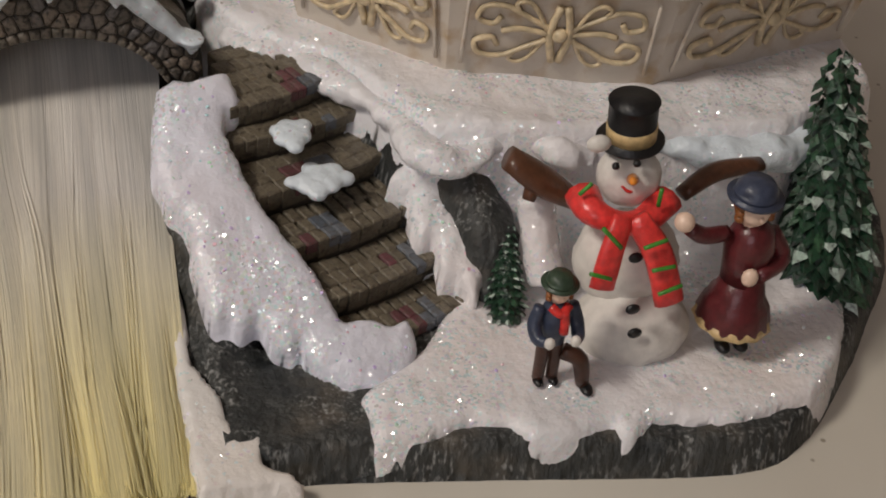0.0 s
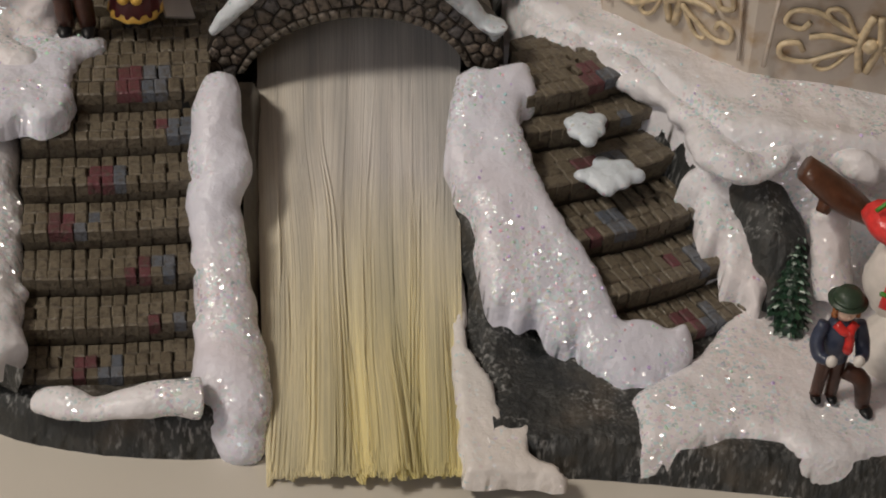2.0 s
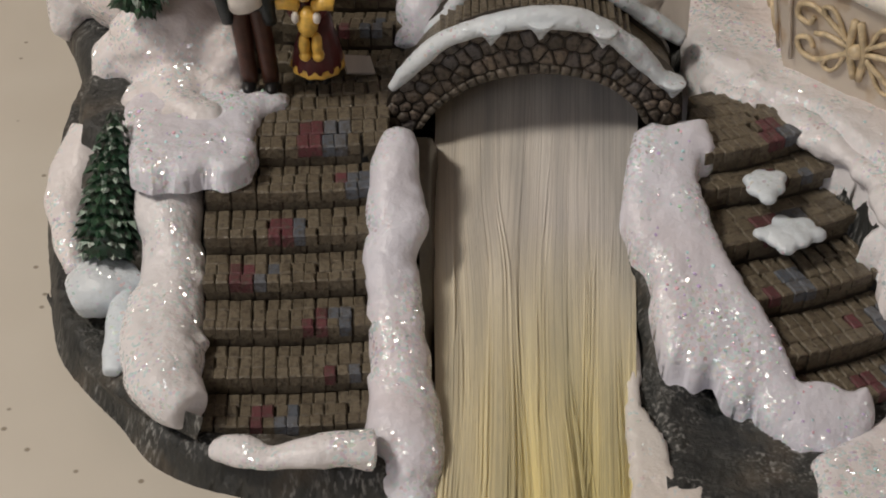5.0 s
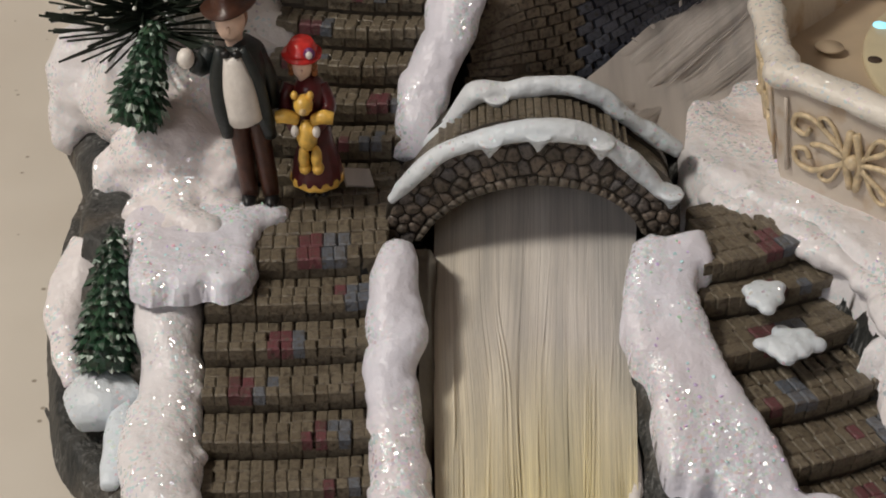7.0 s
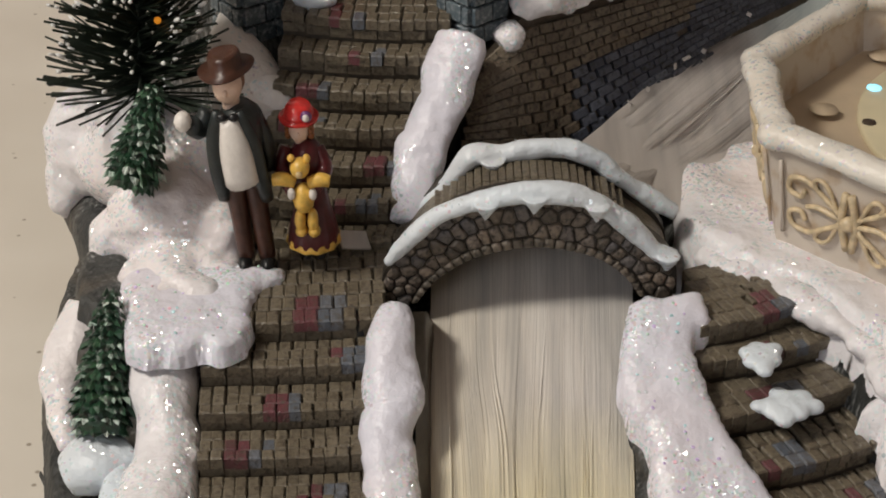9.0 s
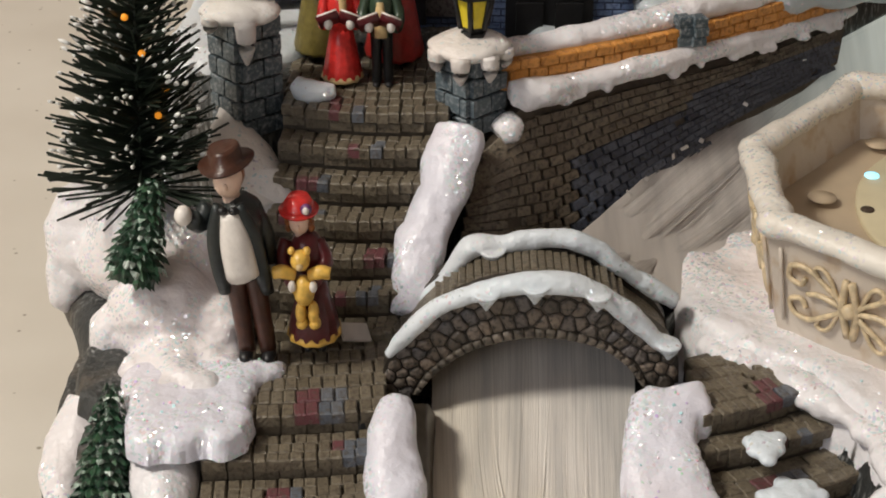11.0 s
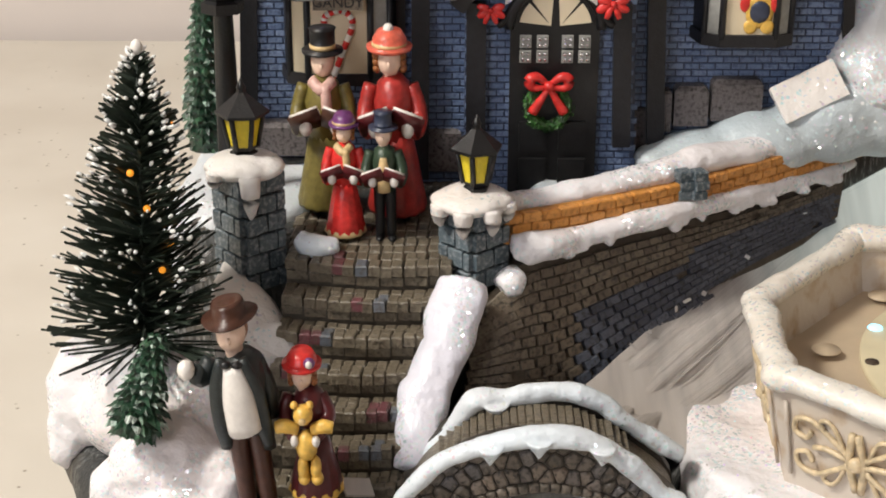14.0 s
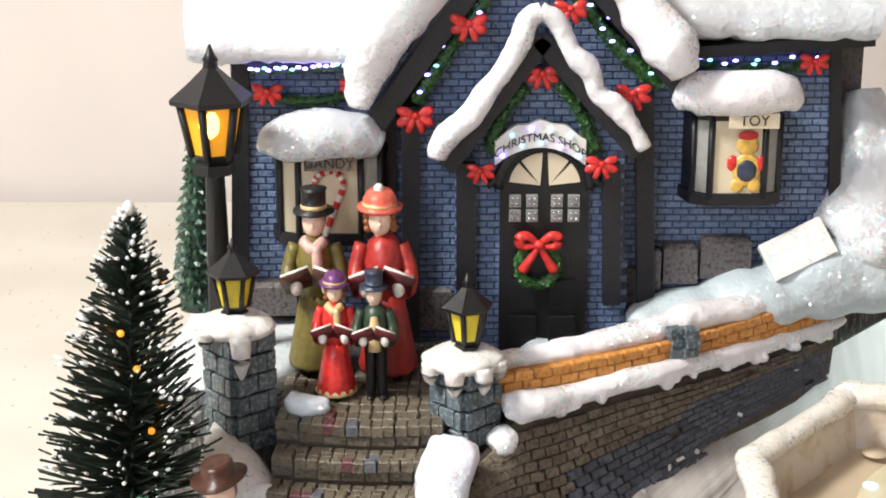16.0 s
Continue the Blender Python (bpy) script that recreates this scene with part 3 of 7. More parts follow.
def scallops(points, seed, reach=0.0036):
    """Small drips along the front of a snow band, as (place, radii)."""
    rnd = random.Random(seed)
    s_ = spline(points, 10)
    out = []
    for p in s_[3:-3]:
        if rnd.random() < 0.45:
            out.append(((p[0], p[1] - reach, p[2] - reach * rnd.uniform(0.5, 1.05)), (rnd.uniform(0.0016, 0.0030), 0.0016, rnd.uniform(0.0014, 0.0026))))
    return out


def snow_ridge(name, label, points, radii, rough=0.0012, flat=0.8, material=None, seg=22, per=8, drips=(), lobes=0.25):
    bm = bmesh.new()
    tube(bm, points, radii, seg, per, rough, flat, grain=110, lobes=lobes)
    for at, r in drips:
        ball(bm, at, r, 0.0006, 2)
    return melt(tagged(part(name, bm, material or SNOW), label, "snow"), 0.0009, 2)


snow_ridge("snow_bank", "thick glittering snow bank on the stair parapet", [(-0.0138, 0.372, 0.0535), (-0.0143, 0.366, 0.0506), (-0.0148, 0.358, 0.0438), (-0.0136, 0.348, 0.0378), (-0.0151, 0.341, 0.0334), (-0.0136, 0.331, 0.0278), (-0.0128, 0.32, 0.0214), (-0.0106, 0.306, 0.0141), (-0.0088, 0.292, 0.0094), (-0.0076, 0.283, 0.0033)],
           [0.004, 0.0060, 0.0076, 0.0088, 0.0074, 0.0075, 0.0082, 0.0094, 0.0097, 0.0065], flat=0.75, material=SNOW_LILAC, lobes=0.12,
           drips=[((-0.0086, 0.285, 0.0052), (0.0085, 0.006, 0.008)), ((-0.0066, 0.281, 0.0027), (0.0068, 0.005, 0.006))])
WINDING = [(0.0525, 0.3758), (0.0567, 0.3776), (0.0613, 0.3768), (0.0663, 0.3785), (0.0718, 0.3775), (0.0746, 0.3713), (0.0725, 0.3678), (0.0699, 0.3671), (0.0691, 0.3616), (0.0709, 0.3561), (0.0733, 0.349), (0.0769, 0.3412), (0.0819, 0.3326), (0.0868, 0.324), (0.0909, 0.3164), (0.0935, 0.3104), (0.1, 0.3099), (0.1059, 0.308), (0.11, 0.3089), (0.1124, 0.3046), (0.1116, 0.3004), (0.1068, 0.2958), (0.1008, 0.2927), (0.0952, 0.2918), (0.0894, 0.2937), (0.0847, 0.2976), (0.0817, 0.302), (0.0807, 0.3054), (0.078, 0.303), (0.0738, 0.3055), (0.0709, 0.3114), (0.0664, 0.311), (0.0628, 0.3127), (0.0597, 0.3118), (0.0572, 0.3152), (0.0558, 0.3218), (0.0553, 0.3298), (0.0548, 0.338), (0.0512, 0.3427), (0.0491, 0.3473), (0.0477, 0.3519), (0.0478, 0.358), (0.0497, 0.3673), (0.0512, 0.3735)]
snow_patch("snow_bank", WINDING, 0.0046, "broad glittering snow bank on the winding parapet", SNOW_LILAC, 0.0075, 0.0010, lambda x, y: 0.0515 + 0.52 * (y - 0.373), "snow bank", 0.005, flakes=90)
snow_ridge("snow_strip", "low snow strip along the foot of the steps", [(-0.0577, 0.288, 0.0117), (-0.0512, 0.286, 0.0138), (-0.043, 0.283, 0.0142), (-0.0331, 0.283, 0.0161), (-0.0247, 0.284, 0.0172), (-0.0166, 0.285, 0.0162)], [0.003, 0.0046, 0.0032, 0.0042, 0.0058, 0.0064], 0.0008)
snow_ridge("snow_bank", "glittering snow on the upper stair parapet", [(0.0034, 0.458, 0.0972), (0.0017, 0.453, 0.0925), (-0.0005, 0.445, 0.0848), (-0.0045, 0.437, 0.0780), (-0.0079, 0.430, 0.0709), (-0.0095, 0.422, 0.0634), (-0.0112, 0.414, 0.0555)], [0.0080, 0.0088, 0.0088, 0.0084, 0.0078, 0.0074, 0.006], 0.0012, 0.7, SNOW_LILAC, lobes=0.08)
snow_ridge("snow_lump", "small snow lump below the lamp pier", [(0.0155, 0.466, 0.0913), (0.0192, 0.468, 0.0934), (0.0223, 0.47, 0.0951)], [0.004, 0.0062, 0.004], 0.001)
snow_ridge("snow_lump", "bluish snow lump on the terrace edge", [(-0.0499, 0.476, 0.1052), (-0.0454, 0.475, 0.1023), (-0.0363, 0.476, 0.102)], [0.003, 0.005, 0.003], 0.0006, material=SNOW_BLUE)
snow_patch("snow_bank", [(0.1135, 0.3497), (0.1166, 0.3534), (0.1211, 0.355), (0.1258, 0.3529), (0.1288, 0.3465), (0.1324, 0.3394), (0.137, 0.3331), (0.1379, 0.327), (0.135, 0.3197), (0.1317, 0.3155), (0.1289, 0.3224), (0.1235, 0.3242), (0.1244, 0.3331), (0.1197, 0.3341), (0.1182, 0.3395), (0.1184, 0.3448)], 0.0042, "snow bank beside the winding steps", SNOW, 0.006, 0.0010, lambda x, y: 0.0351 + 0.56 * (y - 0.352), "snow bank", 0.005, flakes=25)
for poly, lab in (([(0.0826, 0.3638, 0.046), (0.0864, 0.3685, 0.046), (0.0939, 0.3669, 0.046), (0.0932, 0.36, 0.045), (0.0876, 0.3537, 0.045), (0.0829, 0.3583, 0.045)], "small bluish snow patch on a step"),
                  ([(0.0831, 0.3505, 0.037), (0.0908, 0.3592, 0.038), (0.0955, 0.3546, 0.038), (0.1028, 0.3579, 0.038), (0.1042, 0.3509, 0.037), (0.0984, 0.3454, 0.037), (0.0914, 0.3423, 0.036), (0.0866, 0.3462, 0.036)], "lobed bluish snow patch across two steps")):
    bm = bmesh.new()
    cen = sum((Vector(p) for p in poly), Vector()) / len(poly)
    for i, p in enumerate(poly):
        far = (0.28, 0.45, 0.34, 0.5)[i % 4]
        ball(bm, tuple(Vector(p).lerp(cen, far)), (0.0020 + 0.0022 * far, 0.0018 + 0.0022 * far, 0.0018), 0.0005, 2)
        ball(bm, tuple(Vector(p).lerp(cen, 0.6)), (0.0036, 0.0034, 0.0022), 0.0003, 2)
    ball(bm, tuple(cen), (0.0042, 0.0036, 0.0024), 0.0004, 3)
    melt(tagged(part("snow_patch", bm, SNOW_BLUE), lab, "snow"), 0.0006, 6)

# ---------------------------------------------------------------- rock flanks and poured snow


def loft(bm, lines, per=5, rough=0.0015, grain=160):
    rows = [spline(l, per) for l in lines]
    grid = []
    for r in rows:
        grid.append([Vector(p) for p in r])
    full = []
    for a, b in zip(grid, grid[1:]):
        for s in range(6):
            full.append([p.lerp(q, s / 6) for p, q in zip(a, b)])
    full.append(grid[-1])
    vs = []
    for row in full:
        vs.append([bm.verts.new(p + Vector((noise.noise(p * grain), noise.noise(p * grain + Vector((5, 1, 2))), noise.noise(p * grain * 1.7))) * rough) for p in row])
    for a, b in zip(vs, vs[1:]):
        for k in range(len(a) - 1):
            bm.faces.new((a[k], a[k + 1], b[k + 1], b[k]))
    return bm


bm = bmesh.new()
loft(bm, [[(0.0685, 0.385, 0.0462), (0.0606, 0.366, 0.0402), (0.0645, 0.343, 0.0257), (0.079, 0.32, 0.0109), (0.0929, 0.309, 0.0045), (0.1143, 0.306, 0.0066)],
          [(0.0535, 0.372, 0.048), (0.0517, 0.352, 0.0356), (0.0566, 0.332, 0.0254), (0.0691, 0.308, 0.0106), (0.0839, 0.296, 0.0033), (0.0989, 0.294, 0.0031)],
          [(0.0536, 0.365, 0.0278), (0.0526, 0.34, 0.0132), (0.0533, 0.308, 0.0106), (0.0619, 0.284, 0.0091), (0.0761, 0.272, 0.0006), (0.0964, 0.271, 0.0024)]], rough=0.002)
for v in bm.verts:
    v.co.x += 0.0016 * noise.noise(Vector((v.co.x * 420, v.co.y * 420, v.co.z * 60)))
bmesh.ops.recalc_face_normals(bm, faces=bm.faces)
tagged(part("rock_flank", bm, ROCK), "dark craggy rock flank with white brushed streaks", "rock", kind="structure")
bm = bmesh.new()
loft(bm, [[(-0.0102, 0.372, 0.0515), (-0.0075, 0.349, 0.0375), (-0.0061, 0.322, 0.0201), (-0.0022, 0.298, 0.0019)],
          [(-0.0056, 0.376, 0.0492), (-0.0044, 0.354, 0.0339), (-0.0027, 0.328, 0.0152), (-0.0006, 0.3, -0.0011)],
          [(-0.0031, 0.388, 0.0374), (-0.0025, 0.365, 0.0218), (-0.001, 0.337, 0.0033), (0.0001, 0.302, -0.0062)]], rough=0.0006)
tagged(part("parapet_flank", bm, JOINT), "dark brown inner side of the parapet", "rock", kind="structure")

snow_patch("snow_ground", xy((0.0933, 0.2888, 0.012), (0.0932, 0.2721, 0.008), (0.0986, 0.2699, 0.008), (0.1095, 0.2716, 0.008), (0.1196, 0.2748, 0.008), (0.1281, 0.2722, 0.008), (0.1342, 0.2667, 0.008), (0.1427, 0.2644, 0.008), (0.1559, 0.2679, 0.008), (0.1593, 0.2622, 0.008), (0.1696, 0.2679, 0.008), (0.1881, 0.2646, 0.008), (0.2087, 0.2679, 0.012), (0.226, 0.2748, 0.012)) + [(0.246, 0.31), (0.25, 0.336), (0.2, 0.345), (0.14, 0.345), (0.128, 0.325), (0.115, 0.305)],
           0.0035, "glittering white snow ground round the snowman", edge=0.005, category="snow ground", flakes=60)
snow_patch("snow_ledge", xy((0.054, 0.4257, 0.05), (0.0674, 0.4068, 0.05), (0.0814, 0.4051, 0.05), (0.086, 0.3934, 0.05), (0.097, 0.3894, 0.05), (0.1022, 0.3747, 0.05), (0.111, 0.3695, 0.05), (0.1155, 0.3604, 0.05), (0.1202, 0.3501, 0.05), (0.1192, 0.334, 0.05), (0.1265, 0.3314, 0.05), (0.1358, 0.3384, 0.05), (0.145, 0.3413, 0.05), (0.1528, 0.3345, 0.05), (0.1639, 0.3279, 0.05), (0.1779, 0.3291, 0.05), (0.1989, 0.3255, 0.05), (0.2236, 0.3215, 0.05)) + [(0.255, 0.345), (0.272, 0.36), (0.276, 0.42), (0.25, 0.5), (0.18, 0.45), (0.13, 0.5), (0.1, 0.51), (0.075, 0.47), (0.068, 0.41)],
           0.0066, "lumpy glittering snow ledge below the basin", edge=0.007, category="snow ledge", flakes=160)
snow_ridge("snow_lip", "lumpy glittering snow lip along the ledge", [(0.0772, 0.4103, 0.049), (0.0845, 0.4014, 0.049), (0.0935, 0.3969, 0.049), (0.1018, 0.3838, 0.049), (0.1109, 0.3755, 0.049), (0.1183, 0.3645, 0.049), (0.1221, 0.3474, 0.0485), (0.1289, 0.3418, 0.0475), (0.1393, 0.3467, 0.0485), (0.1508, 0.3484, 0.0485), (0.1602, 0.3407, 0.0485), (0.1702, 0.3394, 0.0475)], [0.0032, 0.0045, 0.0048, 0.0056, 0.0056, 0.0055, 0.0066, 0.0062, 0.0050, 0.0046, 0.0050, 0.004], 0.0024, 0.7, lobes=0.5)
snow_ridge("snow_lip", "bluish lumpy snow lip behind the snowman", [(0.1887, 0.3426, 0.0485), (0.2016, 0.3393, 0.0485), (0.2129, 0.3359, 0.0475), (0.2268, 0.335, 0.0485), (0.238, 0.3391, 0.0485)], [0.004, 0.0062, 0.0070, 0.0068, 0.005], 0.0022, 0.7, SNOW_BLUE, lobes=0.4)
snow_patch("snow_slope", [(0.165, 0.322), (0.2, 0.316), (0.25, 0.318), (0.268, 0.335), (0.265, 0.36), (0.2, 0.36), (0.165, 0.352)], 0.003, "bluish snow slope behind the snowman", SNOW_BLUE, edge=0.006)
snow_patch("snow_flow", [(0.0518, 0.3507), (0.0536, 0.3462), (0.0531, 0.3336), (0.0531, 0.3195), (0.0524, 0.306), (0.0569, 0.2961), (0.0582, 0.2932), (0.0604, 0.2813), (0.0659, 0.2797), (0.066, 0.2719), (0.0717, 0.2677), (0.0734, 0.2638), (0.0564, 0.2649), (0.0482, 0.2663), (0.0477, 0.2881), (0.0473, 0.3065), (0.0493, 0.3299)], 0.0018, "thin white paint flow at the rock's foot", SNOW_PLAIN, 0.003, 0.0010, lambda x, y: 0.0125 + 0.14 * (y - 0.3), drop=0.004)
snow_patch("snow_terrace", xy((0.0276, 0.5216, 0.102), (0.0607, 0.5392, 0.102), (0.0945, 0.5641, 0.102), (0.1607, 0.6054, 0.102)) + [(0.2, 0.6), (0.13, 0.62), (0.07, 0.56), (0.03, 0.545)], 0.006, "snow on the terrace in front of the shop", SNOW_BLUE, edge=0.01)
snow_patch("snow_terrace", [(-0.1, 0.50), (-0.075, 0.495), (-0.055, 0.503), (-0.04, 0.53), (-0.05, 0.56), (-0.1, 0.56)], 0.006, "snow beside the lamp post", SNOW_BLUE, edge=0.01)

bm = bmesh.new()
for at, r in (((-0.1138, 0.45, 0.062), (0.015, 0.014, 0.018)), ((-0.0953, 0.438, 0.0645), (0.019, 0.016, 0.020)), ((-0.0763, 0.428, 0.0642), (0.015, 0.014, 0.020)), ((-0.0831, 0.412, 0.0555), (0.018, 0.015, 0.018)),
              ((-0.0989, 0.412, 0.0494), (0.0095, 0.01, 0.010)), ((-0.0661, 0.404, 0.0526), (0.008, 0.008, 0.014)), ((-0.1215, 0.446, 0.0497), (0.0075, 0.009, 0.011)), ((-0.0764, 0.398, 0.0484), (0.016, 0.012, 0.010)), ((-0.0892, 0.392, 0.0423), (0.007, 0.008, 0.012)),
              ((-0.0740, 0.382, 0.05), (0.0125, 0.0105, 0.0062)), ((-0.0665, 0.3923, 0.051), (0.0075, 0.0060, 0.0050)), ((-0.1060, 0.441, 0.076), (0.008, 0.007, 0.007)), ((-0.0860, 0.421, 0.070), (0.008, 0.008, 0.009))):
    ball(bm, at, r, 0.0026, 4, 105)
tube(bm, [(-0.0786, 0.370, 0.0445), (-0.0778, 0.360, 0.0395), (-0.0758, 0.350, 0.0338), (-0.0744, 0.339, 0.0283), (-0.0739, 0.327, 0.0240), (-0.0741, 0.314, 0.0213), (-0.0714, 0.301, 0.0204), (-0.0637, 0.292, 0.0203)], [0.0105, 0.0098, 0.0088, 0.0084, 0.0094, 0.0104, 0.0094, 0.006], 22, 8, 0.0014, 0.9, grain=110, lobes=0.22)
for at in ((-0.0644, 0.316, 0.0222), (-0.0676, 0.335, 0.0283)):
    ball(bm, at, 0.0032, 0.0005, 2)
melt(tagged(part("snow_bank", bm, SNOW), "tall glittering snow bank running down beside the steps", "snow bank"), 0.0011, 4)
snow_patch("snow_bank", [(-0.0939, 0.3829), (-0.0884, 0.3937), (-0.0774, 0.3973), (-0.0679, 0.4008), (-0.0612, 0.3938), (-0.048, 0.3931), (-0.0463, 0.3871), (-0.0524, 0.38), (-0.0538, 0.3713), (-0.0529, 0.3629), (-0.055, 0.3544), (-0.0601, 0.3523), (-0.0648, 0.3527), (-0.0751, 0.3505), (-0.0853, 0.3522), (-0.0893, 0.3685)], 0.0040, "flat glittering snow tongue over the top of the steps", SNOW_LILAC, 0.006, 0.0010, lambda x, y: 0.0502 + 0 * x, "snow bank", 0.0045, flakes=60)
bm = bmesh.new()
ball(bm, (-0.1136, 0.442, 0.0385), (0.008, 0.008, 0.008), 0.002, 3)
ball(bm, (-0.0994, 0.402, 0.0417), (0.006, 0.008, 0.008), 0.002, 3)
tube(bm, [(-0.1126, 0.45, 0.037), (-0.1023, 0.415, 0.0374), (-0.0962, 0.37, 0.0275)], [0.012, 0.010, 0.012], 12, 5, 0.002)
tagged(part("rock", bm, ROCK), "dark rock showing below the snow boulder", "rock")
snow_ridge("snow_drip", "snow drip down the outer rock", [(-0.103, 0.385, 0.0427), (-0.1078, 0.375, 0.0336), (-0.1079, 0.362, 0.0271), (-0.1032, 0.345, 0.0223)], [0.006, 0.0075, 0.006, 0.0025], 0.0012)
snow_ridge("snow_lump", "bluish snow lump at the foot of the little fir", [(-0.1023, 0.338, 0.018), (-0.0962, 0.34, 0.0205), (-0.0895, 0.342, 0.0211), (-0.0852, 0.345, 0.0218)], [0.0065, 0.0095, 0.0082, 0.005], 0.001, material=SNOW_BLUE)
snow_ridge("snow_drip", "long bluish snow drip on the outer rock", [(-0.0875, 0.338, 0.0224), (-0.0874, 0.327, 0.0196), (-0.0874, 0.318, 0.0174), (-0.0873, 0.31, 0.0162)], [0.003, 0.0044, 0.0036, 0.0024], 0.0005, material=SNOW_BLUE)
bm = bmesh.new()
loft(bm, [[(-0.1175, 0.385, -0.0011), (-0.0964, 0.335, 0.0105), (-0.0796, 0.305, 0.0174), (-0.0594, 0.288, 0.0223)],
          [(-0.117, 0.368, -0.0007), (-0.0996, 0.326, 0.008), (-0.0827, 0.303, 0.0132), (-0.0613, 0.288, 0.0164)],
          [(-0.1162, 0.3593, 0.0), (-0.1046, 0.3343, 0.0), (-0.0886, 0.3158, 0.0), (-0.0657, 0.3004, 0.0)]], rough=0.0012)
bmesh.ops.recalc_face_normals(bm, faces=bm.faces)
tagged(part("rock_flank", bm, ROCK), "dark outer rock flank of the base", "rock", kind="structure")
bm = bmesh.new()
tube(bm, [(-0.0717, 0.475, 0.0966), (-0.0671, 0.462, 0.0866), (-0.0591, 0.448, 0.0716)], [0.002, 0.011, 0.014], 12, 5, 0.0012, 0.6)
ball(bm, (-0.0576, 0.452, 0.0736), (0.012, 0.008, 0.012), 0.001, 3)
tagged(part("snow_bank", bm, SNOW_PLAIN), "pointed snow bank behind the man figurine", "snow")

bm = bmesh.new()
tube(bm, [(0.1307, 0.35, 0.0386), (0.1361, 0.343, 0.0333), (0.1399, 0.334, 0.0236), (0.1398, 0.322, 0.0105)], [0.006, 0.0085, 0.009, 0.007], 16, 7, 0.0025)
tagged(part("rock", bm, ROCK), "dark streaked rock face under the snow ledge", "rock")

# ---------------------------------------------------------------- waterfall of plastic fibre


def fibres(name, label, rails, count, material, r=0.00012, seed=4, locks=9, depth=0.0036, lateral=0.15, cross=0.05, segments=26):
    """Fine filaments hanging in soft, wavy locks; rails are the (left, right) ends of lines across the fall, from its top down."""
    rnd = random.Random(seed)
    left = spline([a for a, b in rails], 12)
    right = spline([b for a, b in rails], 12)
    last = len(left) - 1
    verts, faces = [], []
    for i in range(count):
        u = rnd.random()
        own = u * locks + 0.45 * noise.noise(Vector((u * locks * 0.5, seed, 9)))
        lock = math.floor(own)
        inner = own - lock - 0.5
        sway = noise.noise(Vector((lock * 3.7, seed, 2.5)))
        sway2 = noise.noise(Vector((lock * 5.1, seed, 8.5)))
        proud = 0.5 + 0.9 * noise.noise(Vector((lock * 2.3, seed, 4.5)))
        pinch = 0.03 + 0.1 * noise.noise(Vector((lock * 1.9, seed, 6.5)))
        stray = rnd.gauss(0, 0.010) + (rnd.gauss(0, cross) if rnd.random() < 0.05 else 0)
        layer = rnd.random()
        w = r * rnd.uniform(0.6, 1.5)
        end = 1.0 - 0.03 * rnd.random() + 0.02 * noise.noise(Vector((u * 30, seed, 5)))
        pts = []
        for k in range(segments + 1):
            v = k / segments * end
            f = v * last
            q = min(int(f), last - 1)
            a = left[q] + (left[q + 1] - left[q]) * (f - q)
            b = right[q] + (right[q + 1] - right[q]) * (f - q)
            fall = v * v * (3 - 2 * v)
            uu = u - inner / locks * pinch * fall + lateral * fall * (0.25 * sway + 0.25 * sway2 * math.sin(3.2 * v + 2 * sway)) + stray * v
            uu += lateral * fall * 0.8 * noise.noise(Vector((u * 3.1, v * 1.6, seed))) + 0.006 * noise.noise(Vector((u * 22, v * 6, seed)))
            uu = min(1.0, max(0.0, uu))
            bulge = depth * fall * (0.35 + 0.65 * proud) * (0.35 + 0.65 * math.sqrt(max(0.0, 1 - (1.9 * inner) ** 2))) + 0.0011 * layer + 0.0034 * fall * noise.noise(Vector((u * 6, v * 4.5, seed + 3)))
            p = a + (b - a) * uu
            pts.append((p[0], p[1] - 0.45 * bulge, p[2] + 0.9 * bulge))
        base = len(verts)
        for q in pts:
            verts += [(q[0] - w, q[1], q[2]), (q[0], q[1] - 0.25 * w, q[2] + 0.4 * w), (q[0] + w, q[1], q[2])]
        for j in range(segments):
            a, b = base + 3 * j, base + 3 * j + 3
            faces += [(a, a + 1, b + 1, b), (a + 1, a + 2, b + 2, b + 1)]
    me = bpy.data.meshes.new(name)
    me.from_pydata(verts, [], faces)
    me.materials.append(material)
    me.polygons.foreach_set("use_smooth", [True] * len(me.polygons))
    return tagged(new(name, me), label, "waterfall", kind="stuff")


bm = bmesh.new()
loft(bm, [[(-0.005, 0.442, 0.0535), (0.0224, 0.442, 0.055), (0.0565, 0.442, 0.0565)], [(-0.0043, 0.408, 0.043), (0.0224, 0.408, 0.0455), (0.0558, 0.408, 0.0465)], [(-0.0039, 0.374, 0.0292), (0.0227, 0.373, 0.0337), (0.0536, 0.374, 0.0331)], [(-0.0021, 0.336, 0.0083), (0.0241, 0.334, 0.0119), (0.0523, 0.336, 0.0122)],
          [(-0.0007, 0.3, -0.0), (0.0246, 0.299, 0.0029), (0.0506, 0.3, 0.0038)], [(0.0006, 0.284, -0.0024), (0.0247, 0.283, -0.0005), (0.05, 0.282, 0.0014)]], rough=0.0004)
tagged(part("waterfall_bed", bm, FIBRE), "pale bed under the fibre waterfall with the same painted LED yellow", "waterfall", kind="structure")
